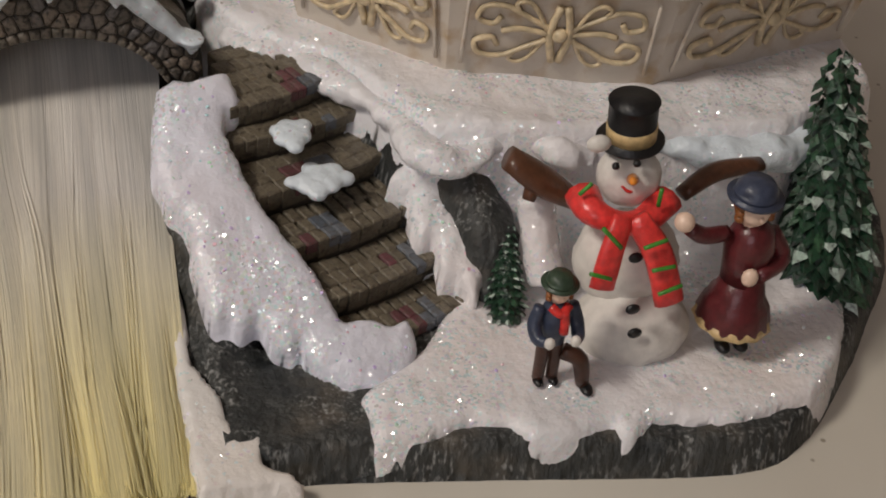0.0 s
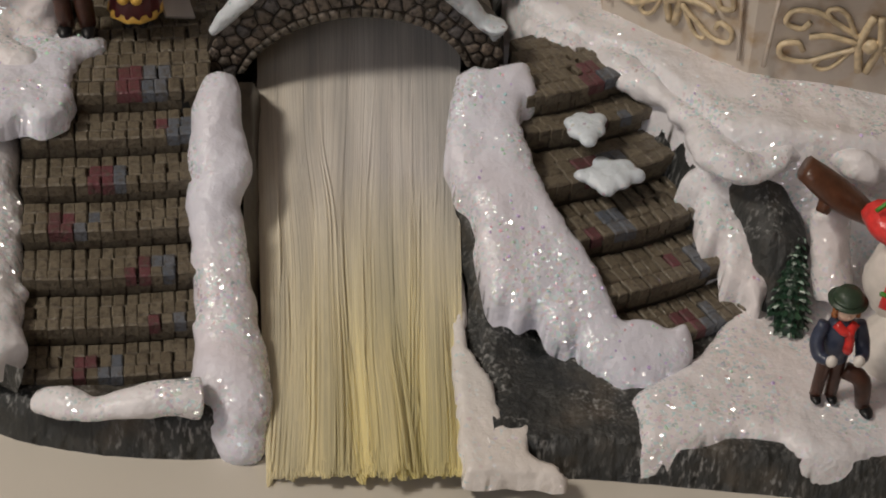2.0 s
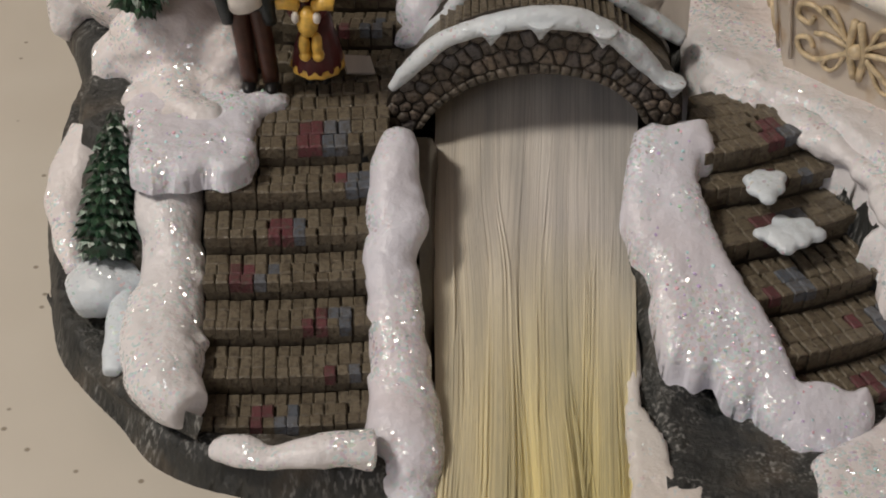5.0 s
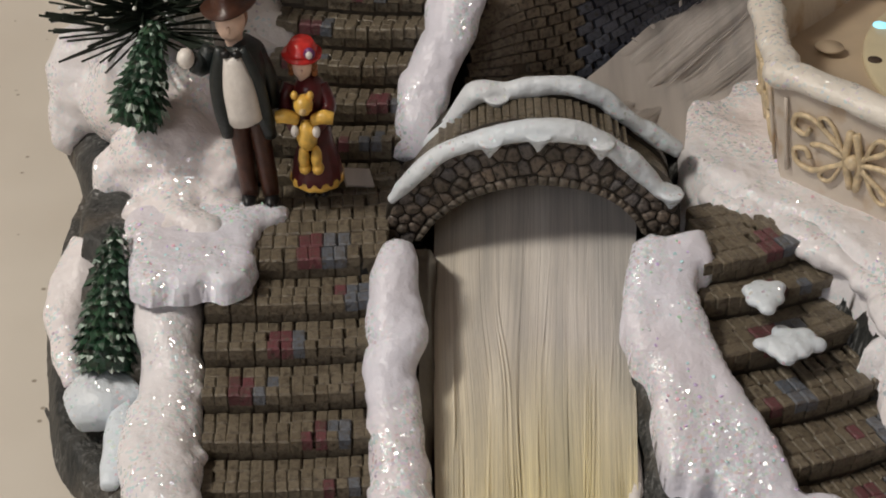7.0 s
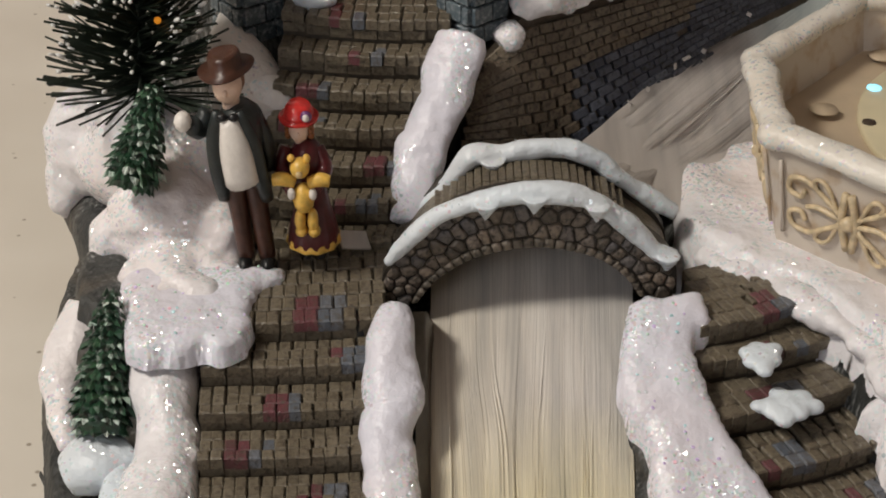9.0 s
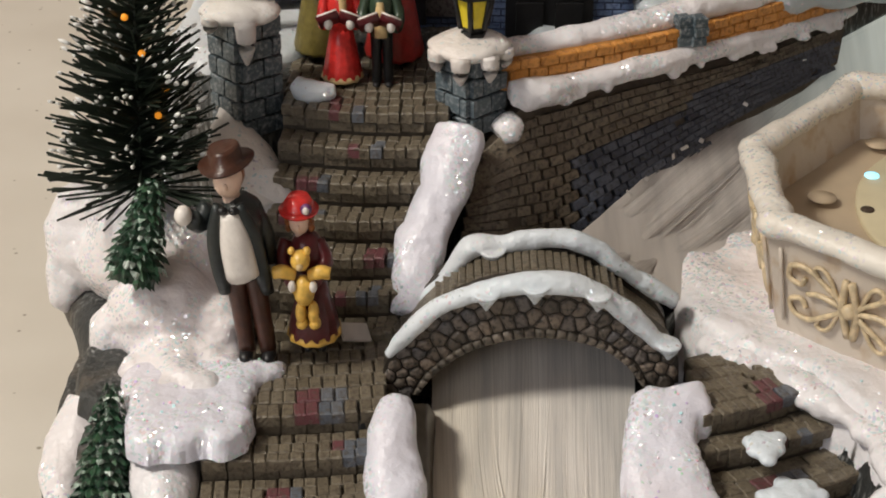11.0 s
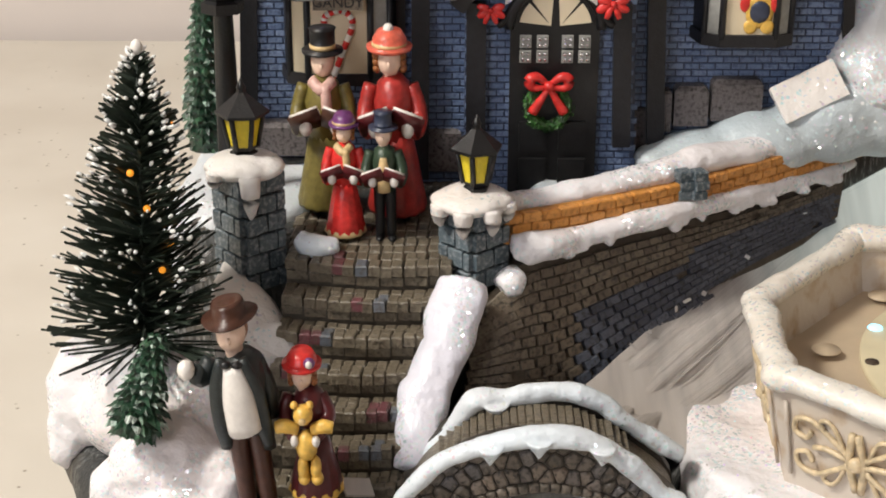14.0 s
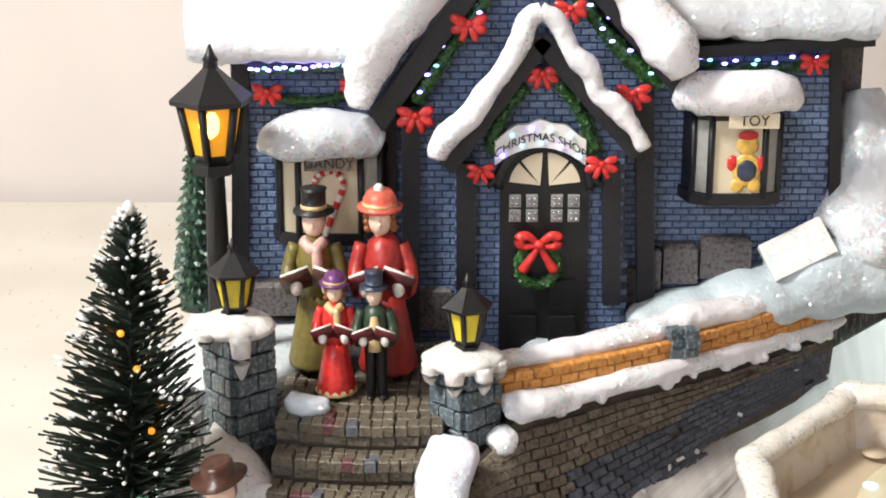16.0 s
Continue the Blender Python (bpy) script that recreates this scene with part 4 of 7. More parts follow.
fibres("waterfall", "glossy white plastic fibre waterfall with LED yellow painted in low down",
       [((-0.005, 0.44, 0.054), (0.0565, 0.44, 0.057)), ((-0.0043, 0.408, 0.0435), (0.0558, 0.408, 0.047)), ((-0.0039, 0.372, 0.0306), (0.0533, 0.372, 0.0345)), ((-0.003, 0.345, 0.0212), (0.0524, 0.347, 0.0235)),
        ((-0.0016, 0.308, 0.0088), (0.0506, 0.309, 0.0117)), ((-0.0002, 0.272, -0.0005), (0.0501, 0.269, 0.0034))], 10500, FIBRE, 0.00019)
bm = bmesh.new()
loft(bm, [[(0.0373, 0.44, 0.0664), (0.0675, 0.49, 0.0661), (0.1009, 0.525, 0.0764), (0.1436, 0.56, 0.087), (0.1998, 0.6, 0.0982)],
          [(0.059, 0.44, 0.0566), (0.0851, 0.475, 0.0588), (0.1074, 0.51, 0.0657), (0.155, 0.55, 0.0775), (0.212, 0.59, 0.0854)],
          [(0.0722, 0.43, 0.0523), (0.098, 0.46, 0.0542), (0.1164, 0.49, 0.0558), (0.1683, 0.53, 0.0636), (0.2168, 0.57, 0.0698)]], rough=0.0005)
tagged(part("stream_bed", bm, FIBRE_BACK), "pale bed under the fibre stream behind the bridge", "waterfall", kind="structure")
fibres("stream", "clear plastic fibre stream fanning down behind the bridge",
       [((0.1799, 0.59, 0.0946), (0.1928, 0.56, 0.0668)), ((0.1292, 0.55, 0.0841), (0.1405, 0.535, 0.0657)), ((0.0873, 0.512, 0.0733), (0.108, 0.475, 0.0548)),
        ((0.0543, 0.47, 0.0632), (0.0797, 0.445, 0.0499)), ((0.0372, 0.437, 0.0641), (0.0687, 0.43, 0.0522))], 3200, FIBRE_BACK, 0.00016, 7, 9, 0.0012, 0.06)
rnd = random.Random(12)
bm = bmesh.new()
for i in range(9):
    u = rnd.random()
    a = Vector((0.0486, 0.468, 0.0621)).lerp(Vector((0.1297, 0.545, 0.0905)), u)
    m = Matrix.Translation(a + Vector((rnd.gauss(0.001, 0.0015), -0.003, rnd.gauss(0.0, 0.001)))) @ Euler((rnd.uniform(0, 3), rnd.uniform(0, 3), rnd.uniform(0, 3))).to_matrix().to_4x4()
    box(bm, None, (0.0004, 0.0022 * rnd.uniform(0.4, 1.6), 0.0012 * rnd.uniform(0.5, 1.6)), m=m)
tagged(part("fibre_chips", bm, FIBRE_BACK, smooth=False), "loose clear flakes along the stream's edge", "flakes", kind="stuff")

# ---------------------------------------------------------------- stone bridge
bridge = thing("bridge", (0.024, 0.4, 0.049), "small arched stone bridge with snowy parapets over the waterfall", "bridge")
BL, BR = (-0.0188, 0.388, 0.0439), (0.0669, 0.388, 0.049)
BX, BW = (BL[0] + BR[0]) / 2, (BR[0] - BL[0]) / 2
OUT = [(BL[0], BL[2]), (-0.0171, 0.388, 0.0556)[::2], (-0.0059, 0.388, 0.0699)[::2], (0.0065, 0.388, 0.0792)[::2], (0.0236, 0.388, 0.0829)[::2], (0.0393, 0.388, 0.0809)[::2], (0.0526, 0.388, 0.0722)[::2], (0.0648, 0.388, 0.0614)[::2], (BR[0], BR[2])]
ARCH = [(-0.0081, 0.388, 0.0442)[::2], (-0.0025, 0.388, 0.0521)[::2], (0.0086, 0.388, 0.06)[::2], (0.0245, 0.388, 0.0638)[::2], (0.0407, 0.388, 0.0617)[::2], (0.0508, 0.388, 0.0554)[::2], (0.0564, 0.388, 0.0478)[::2]]
out_s, arch_s = spline(OUT, 5), spline(ARCH, 5)


def bridge_side(y0, y1, name, dz=0.0):
    bm = bmesh.new()
    n = 30
    rows = []
    for y in (y0, y1):
        top = [out_s[int(k / n * (len(out_s) - 1))] for k in range(n + 1)]
        low = [arch_s[int(k / n * (len(arch_s) - 1))] for k in range(n + 1)]
        rows.append(([bm.verts.new((p[0], y, p[1] + dz)) for p in top], [bm.verts.new((p[0], y, p[1] + dz)) for p in low]))
    (ft, fl), (bt, bl_) = rows
    for k in range(n):
        bm.faces.new((ft[k], ft[k + 1], fl[k + 1], fl[k]))
        bm.faces.new((bt[k + 1], bt[k], bl_[k], bl_[k + 1]))
        bm.faces.new((ft[k + 1], ft[k], bt[k], bt[k + 1]))
        bm.faces.new((fl[k], fl[k + 1], bl_[k + 1], bl_[k]))
    for a in ((ft[0], fl[0], bl_[0], bt[0]), (ft[-1], bt[-1], bl_[-1], fl[-1])):
        bm.faces.new(a)
    bmesh.ops.recalc_face_normals(bm, faces=bm.faces)
    return part(name, bm, BRIDGE_JOINT, bridge, smooth=False)


front_side = bridge_side(0.388, 0.393, "front_parapet")
bridge_side(0.416, 0.421, "rear_parapet", -0.005)
bm = bmesh.new()
deck = [(p[0], p[1] - 0.007) for p in out_s]
sheet(bm, [tuple(p) for p in deck] + [tuple(p) for p in arch_s[::-1]], 0.393, 0.416)
part("deck", bm, STEP, bridge, smooth=False)
for k in range(24):
    x = BX - BW * 0.62 + k * BW * 0.054
    i = int(np.argmin(np.abs(out_s[:, 0] - x)))
    for j in range(2):
        brick(bridge, (round(BW * 0.05, 5), 0.0106, 0.002), STEP, Matrix.Translation((x, 0.399 + 0.011 * j, out_s[i][1] - 0.0065)))


def along(line, n):
    """n + 1 points at even distances along a polyline."""
    d = np.concatenate([[0], np.cumsum(np.linalg.norm(np.diff(line, axis=0), axis=1))])
    at = np.linspace(0, d[-1], n + 1)
    return np.stack([np.interp(at, d, line[:, 0]), np.interp(at, d, line[:, 1])], 1)


def clip(shape, px, pz, nx, nz):
    """The part of a convex outline on the far side of a line from its normal."""
    out = []
    for (ax, az), (bx, bz) in zip(shape, shape[1:] + shape[:1]):
        da, db = (ax - px) * nx + (az - pz) * nz, (bx - px) * nx + (bz - pz) * nz
        if da <= 0:
            out.append((ax, az))
        if da * db < 0:
            f = da / (da - db)
            out.append((ax + (bx - ax) * f, az + (bz - az) * f))
    return out


def face_stone(name, shape, y, proud, material, parent, gap=0.00028):
    """A fitted stone: a polygon in the wall's plane, drawn in for the joint, with a rounded face."""
    c = np.mean(shape, axis=0)
    rings = []
    for k, (dist_in, dy) in enumerate(((gap, 0.0010), (gap, -proud * 0.45), (gap + 0.00035, -proud * 0.9), (gap + 0.0009, -proud))):
        ring = []
        for x, z in shape:
            e = np.array([x, z]) - c
            n = np.linalg.norm(e)
            e = c + e * max(0.15, 1 - dist_in * 1.25 / max(n, 1e-6))
            ring.append((e[0], y + dy, e[1]))
        rings.append(ring)
    bm = bmesh.new()
    vs = [[bm.verts.new(p) for p in ring] for ring in rings]
    n = len(shape)
    for a, b in zip(vs, vs[1:]):
        for k in range(n):
            bm.faces.new((a[k], a[(k + 1) % n], b[(k + 1) % n], b[k]))
    bm.faces.new(vs[-1])
    bmesh.ops.recalc_face_normals(bm, faces=bm.faces)
    return part(name, bm, material, parent)


rnd = random.Random(21)
EDGE_N = 46
outer, inner_arch = along(out_s, EDGE_N), along(arch_s, EDGE_N)


def band(u, w):
    f = min(max(u, 0), 1) * EDGE_N
    i = min(int(f), EDGE_N - 1)
    p = outer[i] + (outer[i + 1] - outer[i]) * (f - i)
    q = inner_arch[i] + (inner_arch[i + 1] - inner_arch[i]) * (f - i)
    return p + (q - p) * w


seeds, ghosts = [], []
for row, w in enumerate((0.16, 0.42, 0.68)):
    for k in range(26):
        u = (k + 0.5 + 0.5 * (row % 2) + rnd.uniform(-0.24, 0.24)) / 26.5
        seeds.append(band(u, w + rnd.uniform(-0.07, 0.07)))
for k in range(60):
    ghosts += [band(k / 59, -0.10), band(k / 59, 0.985)]
every = np.array(seeds + ghosts)
for c in seeds:
    shape = [(c[0] - 0.006, c[1] - 0.006), (c[0] + 0.006, c[1] - 0.006), (c[0] + 0.006, c[1] + 0.006), (c[0] - 0.006, c[1] + 0.006)]
    near = np.linalg.norm(every - c, axis=1)
    for j in np.argsort(near)[1:22]:
        e = every[j] - c
        if near[j] > 1e-6 and len(shape) > 2:
            m = (every[j] + c) / 2
            shape = clip(shape, m[0], m[1], e[0], e[1])
    if len(shape) > 2 and np.ptp(np.array(shape)[:, 0]) > 0.0012:
        face_stone("stone", shape, 0.3880, rnd.uniform(0.0006, 0.0012), STONE, front_side)
vouss_in, vouss_out = along(arch_s, 27), along(np.array([band(k / 60, 0.83) for k in range(61)]), 27)
for k in range(27):
    face_stone("arch_stone", [tuple(vouss_in[k]), tuple(vouss_in[k + 1]), tuple(vouss_out[k + 1]), tuple(vouss_out[k])], 0.3878, 0.0011, VOUSSOIR, front_side, 0.0002)
for tag, y, pts in (("front", 0.389, [(-0.0168, 0.388, 0.0575), (-0.0091, 0.388, 0.067), (0.0003, 0.388, 0.0751), (0.012, 0.388, 0.079), (0.0244, 0.388, 0.0815), (0.0378, 0.388, 0.0804), (0.0494, 0.388, 0.0731), (0.0589, 0.388, 0.0641), (0.0656, 0.388, 0.0609)]),
                    ("rear", 0.419, [(-0.0153, 0.417, 0.0465), (-0.0098, 0.417, 0.0565), (-0.0015, 0.417, 0.0654), (0.0066, 0.417, 0.0769), (0.0165, 0.417, 0.0784), (0.0312, 0.417, 0.0806), (0.0429, 0.417, 0.0778), (0.0554, 0.417, 0.0677), (0.0688, 0.417, 0.0594)])):
    bm = bmesh.new()
    tube(bm, pts, [0.0018, 0.0030, 0.0030, 0.0036, 0.0034, 0.0033, 0.0032, 0.0034, 0.0030], 16, 8, 0.0009, 0.85, lobes=0.3)
    drips = ((0.0110, 0.3855, 0.0768), (0.0245, 0.3855, 0.0790), (0.0420, 0.3855, 0.0768), (0.063, 0.386, 0.0607)) if tag == "front" else ((0.0133, 0.414, 0.075),)
    for at in drips:
        lathe(bm, (at[0], at[1], at[2] - 0.0030), [(0.0005, 0.0), (0.0013, 0.0016), (0.0026, 0.0034), (0.0040, 0.0056)], 12)
    melt(tagged(part("bridge_snow", bm, SNOW_BLUE), "drooping snow along the bridge's %s parapet" % tag, "snow"), 0.0006, 3)
# ---------------------------------------------------------------- terrace wall of small bricks
WALL_TOP = spline([(0.0092, 0.462, 0.0871), (0.0228, 0.47, 0.0978), (0.0371, 0.482, 0.0978), (0.0567, 0.495, 0.098), (0.0994, 0.525, 0.0954), (0.1472, 0.562, 0.0964)], 10)
WALL_LOW = spline([(0.0049, 0.446, 0.0569), (0.0185, 0.447, 0.0524), (0.0376, 0.462, 0.0485), (0.061, 0.478, 0.0571), (0.0993, 0.512, 0.0712), (0.1419, 0.548, 0.0782)], 10)
wall = thing("terrace_wall", tuple(WALL_LOW[20]), "curved retaining wall of small brown and slate-grey bricks", "retaining wall", kind="structure")
bm = bmesh.new()
n = len(WALL_TOP)
rows = []
for line, dy in ((WALL_TOP, 0.0016), (WALL_LOW, 0.0016), (WALL_LOW, 0.02), (WALL_TOP, 0.02)):
    rows.append([bm.verts.new((p[0], p[1] + dy, p[2])) for p in line])
for a, b in zip(rows, rows[1:] + rows[:1]):
    for k in range(n - 1):
        bm.faces.new((a[k], a[k + 1], b[k + 1], b[k]))
bmesh.ops.recalc_face_normals(bm, faces=bm.faces)
part("mortar", bm, painted("terrace_mortar", (0.1, 0.08, 0.058), 0.6), wall, smooth=False)
rnd = random.Random(31)
seg_len = np.linalg.norm(np.diff(WALL_TOP, axis=0), axis=1)
dist = np.concatenate([[0], np.cumsum(seg_len)])


def on_line(line, s):
    i = min(max(int(np.searchsorted(dist, s)) - 1, 0), len(line) - 2)
    f = (s - dist[i]) / (dist[i + 1] - dist[i])
    return Vector(line[i]).lerp(Vector(line[i + 1]), min(max(f, 0), 1))


COURSES, BRICK_L = 15, 0.0058
for c in range(1, COURSES):
    w = (c + 0.5) / COURSES
    s = -BRICK_L * 0.5 * (c % 2)
    while s < dist[-1] - BRICK_L:
        s0, s1 = max(s, 0), s + BRICK_L
        a = on_line(WALL_TOP, s0).lerp(on_line(WALL_LOW, s0), w)
        b = on_line(WALL_TOP, s1).lerp(on_line(WALL_LOW, s1), w)
        up = on_line(WALL_TOP, (s0 + s1) / 2) - on_line(WALL_LOW, (s0 + s1) / 2)
        tall = up.length / COURSES
        mid, run = (a + b) / 2, b - a
        s += BRICK_L
        if rnd.random() < 0.02 or run.length < 0.002 or s0 > dist[-1] * 0.96 or (c > 11 and s0 > dist[-1] * 0.55):
            continue
        xdir = run.normalized()
        ydir = up.normalized().cross(xdir).normalized()
        zdir = xdir.cross(ydir)
        m = Matrix((xdir, ydir, zdir)).transposed().to_4x4()
        m.translation = mid + Vector((0, 0.0006 + rnd.uniform(-0.0003, 0.0003), 0))
        grey = (s0 / dist[-1] > 0.22) and (c > 5 or s0 / dist[-1] > 0.5) and c > 3
        brick(wall, (0.0054, 0.0028, round(tall * 0.86, 4)), WALL_GREY if grey else WALL_BROWN, m)

# low orange wall on the terrace edge
ORN = [(0.0164, 0.478, 0.1088), (0.037, 0.487, 0.1087), (0.0723, 0.505, 0.1092), (0.1045, 0.527, 0.1099), (0.1393, 0.552, 0.1108), (0.1688, 0.572, 0.1119)]
orn = spline(ORN, 8)
low_wall = thing("garden_wall", tuple(orn[8]), "low orange brick garden wall capped with snow", "garden wall")
bm = bmesh.new()
tube(bm, [tuple(p) for p in orn], [0.0044] * len(orn), 8, 1, 0, 1.0)
part("core", bm, ORANGE_JOINT, low_wall)
rnd = random.Random(5)
od = np.concatenate([[0], np.cumsum(np.linalg.norm(np.diff(orn, axis=0), axis=1))])
for c in range(3):
    s = 0.003 * (c % 2)
    while s < od[-1] - 0.007:
        i = int(np.searchsorted(od, s + 0.003)) - 1
        i = min(max(i, 0), len(orn) - 2)
        p = Vector(orn[i]).lerp(Vector(orn[i + 1]), (s + 0.003 - od[i]) / (od[i + 1] - od[i]))
        d = Vector(orn[i + 1]) - Vector(orn[i])
        m = Matrix.Translation((p.x, p.y - 0.0042, p.z + (c - 1.0) * 0.0033)) @ Matrix.Rotation(math.atan2(d.y, d.x), 4, "Z") @ Matrix.Rotation(rnd.uniform(-0.04, 0.04), 4, "Y")
        brick(low_wall, (0.0063, 0.003, 0.003), ORANGE, m)
        s += 0.0068
for at in ((0.08, 0.505, 0.1137), (0.1441, 0.55, 0.1148)):
    for c in range(3):
        for k in range(2):
            brick(low_wall, (0.0048, 0.005, 0.0032), PIER, Matrix.Translation((at[0] - 0.0024 + 0.005 * k + 0.0006 * (c % 2), at[1] - 0.0015, at[2] + (c - 1) * 0.0034)) @ Matrix.Rotation(0.35, 4, "Z"), "pier_block")
snow_ridge("wall_snow", "soft snow capping the orange garden wall", [(0.0146, 0.482, 0.114), (0.0296, 0.489, 0.1134), (0.0526, 0.5, 0.1144), (0.0725, 0.51, 0.1159), (0.0848, 0.517, 0.1175), (0.1067, 0.532, 0.1165), (0.1391, 0.555, 0.1184), (0.1734, 0.578, 0.121)], [0.004, 0.0048, 0.0050, 0.0055, 0.0062, 0.0058, 0.0052, 0.005], 0.0011, drips=scallops([(0.0146, 0.482, 0.114), (0.0296, 0.489, 0.1134), (0.0526, 0.5, 0.1144), (0.0725, 0.51, 0.1159), (0.0848, 0.517, 0.1175), (0.1067, 0.532, 0.1165), (0.1391, 0.555, 0.1184), (0.1734, 0.578, 0.121)], 195))
snow_ridge("wall_snow", "snow band along the foot of the orange wall", [(0.019, 0.471, 0.1052), (0.0291, 0.473, 0.1037), (0.0405, 0.481, 0.1032), (0.0657, 0.494, 0.1047), (0.0976, 0.518, 0.1038), (0.125, 0.538, 0.1028), (0.1472, 0.556, 0.103)], [0.0035, 0.0062, 0.0048, 0.0045, 0.0045, 0.0042, 0.003], 0.001, drips=scallops([(0.019, 0.471, 0.1052), (0.0291, 0.473, 0.1037), (0.0405, 0.481, 0.1032), (0.0657, 0.494, 0.1047), (0.0976, 0.518, 0.1038), (0.125, 0.538, 0.1028), (0.1472, 0.556, 0.103)], 172))

# ---------------------------------------------------------------- lamp piers and lanterns


def pier(at, top, side, label):
    root = thing("pier", at, label, "stone pier", "lamp piers")
    bm = bmesh.new()
    m = Matrix.Translation(((at[0]), at[1], (at[2] + top) / 2)) @ Matrix.Rotation(math.radians(42), 4, "Z")
    box(bm, None, (side - 0.0012, side - 0.0012, top - at[2]), m=m)
    part("core", bm, PIER_JOINT, root, smooth=False)
    rows_ = max(4, int((top - at[2]) / 0.0058))
    h = (top - at[2]) / rows_
    rnd = random.Random(int(abs(at[0]) * 1e4))
    for r in range(rows_):
        for f in range(4):
            cuts = (0.0, 0.55, 1.0) if (r + f) % 2 else (0.0, 0.3, 0.8, 1.0)
            for a, b in zip(cuts, cuts[1:]):
                mm = Matrix.Translation((at[0], at[1], at[2] + (r + 0.5) * h)) @ Matrix.Rotation(math.radians(42 + 90 * f), 4, "Z") @ Matrix.Translation(((a + b) / 2 * side - side / 2, -side / 2, 0)) @ Matrix.Rotation(rnd.uniform(-0.06, 0.06), 4, "Y")
                brick(root, (round((b - a) * side * 0.9, 4), 0.003, round(h * 0.84, 4)), PIER, mm, "block")
    return root


def cap_snow(at, r, label, drips):
    bm = bmesh.new()
    ball(bm, at, (r, r * 0.95, 0.0042), 0.0012, 4, 140)
    for dx, dy, dz in drips:
        tube(bm, [(at[0] + dx, at[1] + dy, at[2]), (at[0] + dx * 1.05, at[1] + dy * 1.05, at[2] - dz * 0.6), (at[0] + dx * 1.0, at[1] + dy * 1.0, at[2] - dz)], [0.0035, 0.0026, 0.0007], 10, 4, 0.0003)
    return tagged(part("pier_snow", bm, SNOW_PLAIN), label, "snow")


def lantern(at, h, label, lit=False, post=0.0, sides=6, turn=0.3):
    """A six-sided lantern; at is the foot of its base, h the height without the post."""
    root = thing("street_lamp" if post else "lantern", (at[0], at[1], at[2] - post), label, "lamp", "" if post else "pier lanterns")
    rot = Matrix.Rotation(turn, 4, "Z")
    w = h * 0.27
    if post:
        bm = bmesh.new()
        lathe(bm, (at[0], at[1], at[2] - post), [(w * 0.6, 0), (w * 0.6, post * 0.1), (w * 0.36, post * 0.14), (w * 0.33, post * 0.6), (w * 0.28, post - 0.001), (w * 0.5, post)], 10)
        part("post", bm, BLACK, root)
    bm = bmesh.new()
    lathe(bm, at, [(w * 0.62, 0), (w * 0.62, h * 0.08), (w * 0.5, h * 0.1), (w * 0.66, h * 0.16)], sides, turn=rot)
    part("base", bm, BLACK, root, smooth=False)
    bm = bmesh.new()
    lathe(bm, at, [(w * 0.60, h * 0.15), (w * 0.88, h * 0.56)], sides, turn=rot)
    part("panes", bm, LAMP_GLOW if lit else YELLOW, root, "glowing amber panes" if lit else "painted yellow panes", smooth=False)
    for k in range(sides):
        a = 2 * math.pi * k / sides + turn
        bm = bmesh.new()
        tube(bm, [(at[0] + math.cos(a) * w * 0.62, at[1] + math.sin(a) * w * 0.62, at[2] + h * 0.14), (at[0] + math.cos(a) * w * 0.93, at[1] + math.sin(a) * w * 0.93, at[2] + h * 0.57)], [w * 0.13, w * 0.13], 6, 1)
        part("bar", bm, BLACK, root)
    bm = bmesh.new()
    lathe(bm, at, [(w * 1.2, h * 0.55), (w * 1.22, h * 0.59), (w * 0.62, h * 0.72), (w * 0.22, h * 0.82), (w * 0.2, h * 0.86)], sides, turn=rot)
    part("roof", bm, BLACK, root, smooth=False)
    bm = bmesh.new()
    lathe(bm, at, [(w * 0.12, h * 0.84), (w * 0.24, h * 0.88), (w * 0.14, h * 0.92), (w * 0.03, h)], 10)
    part("finial", bm, BLACK, root)
    if lit:
        bm = bmesh.new()
        ball(bm, (at[0], at[1] - w * 0.72, at[2] + h * 0.42), (w * 0.3, w * 0.12, w * 0.42))
        part("bulb", bm, BULB, root, "bright amber bulb")
    return root


PR = (0.0071, 0.474, 0.0916)
PRT = (0.0068, 0.474, 0.118)[2]
pier(PR, PRT, 0.0148, "slate-blue stone pier dry-brushed white")
cap_snow((PR[0] - 0.0005, PR[1], PRT + 0.001), 0.0128, "snow cushion on the slate pier", [(-0.010, -0.005, 0.007), (-0.003, -0.0115, 0.009), (0.006, -0.0095, 0.0085), (0.0105, -0.003, 0.006)])
lantern((PR[0] + 0.0005, PR[1], PRT + 0.0035), 0.0258, "small black lantern with yellow panes on the pier")
PL = (-0.0651, 0.478, 0.0884)
PLT = (-0.0636, 0.478, 0.1275)[2]
pier(PL, PLT, 0.0152, "tall slate-blue stone pier with a snowy top")
cap_snow((PL[0] - 0.001, PL[1], PLT + 0.001), 0.0125, "greyish snow cushion with a long drip", [(0.003, -0.011, 0.014), (-0.008, -0.007, 0.005)])
lantern((PL[0] - 0.001, PL[1] + 0.001, PLT + 0.0035), 0.0262, "small black lantern with yellow panes on the tall pier", turn=0.1)
LB = (-0.0768, 0.515, 0.2121)
lantern((LB[0] + 0.001, 0.515, LB[2] - 0.043), 0.043, "tall black street lamp glowing amber beside the shop", True, LB[2] - 0.043 - 0.1, 6, 0.35)

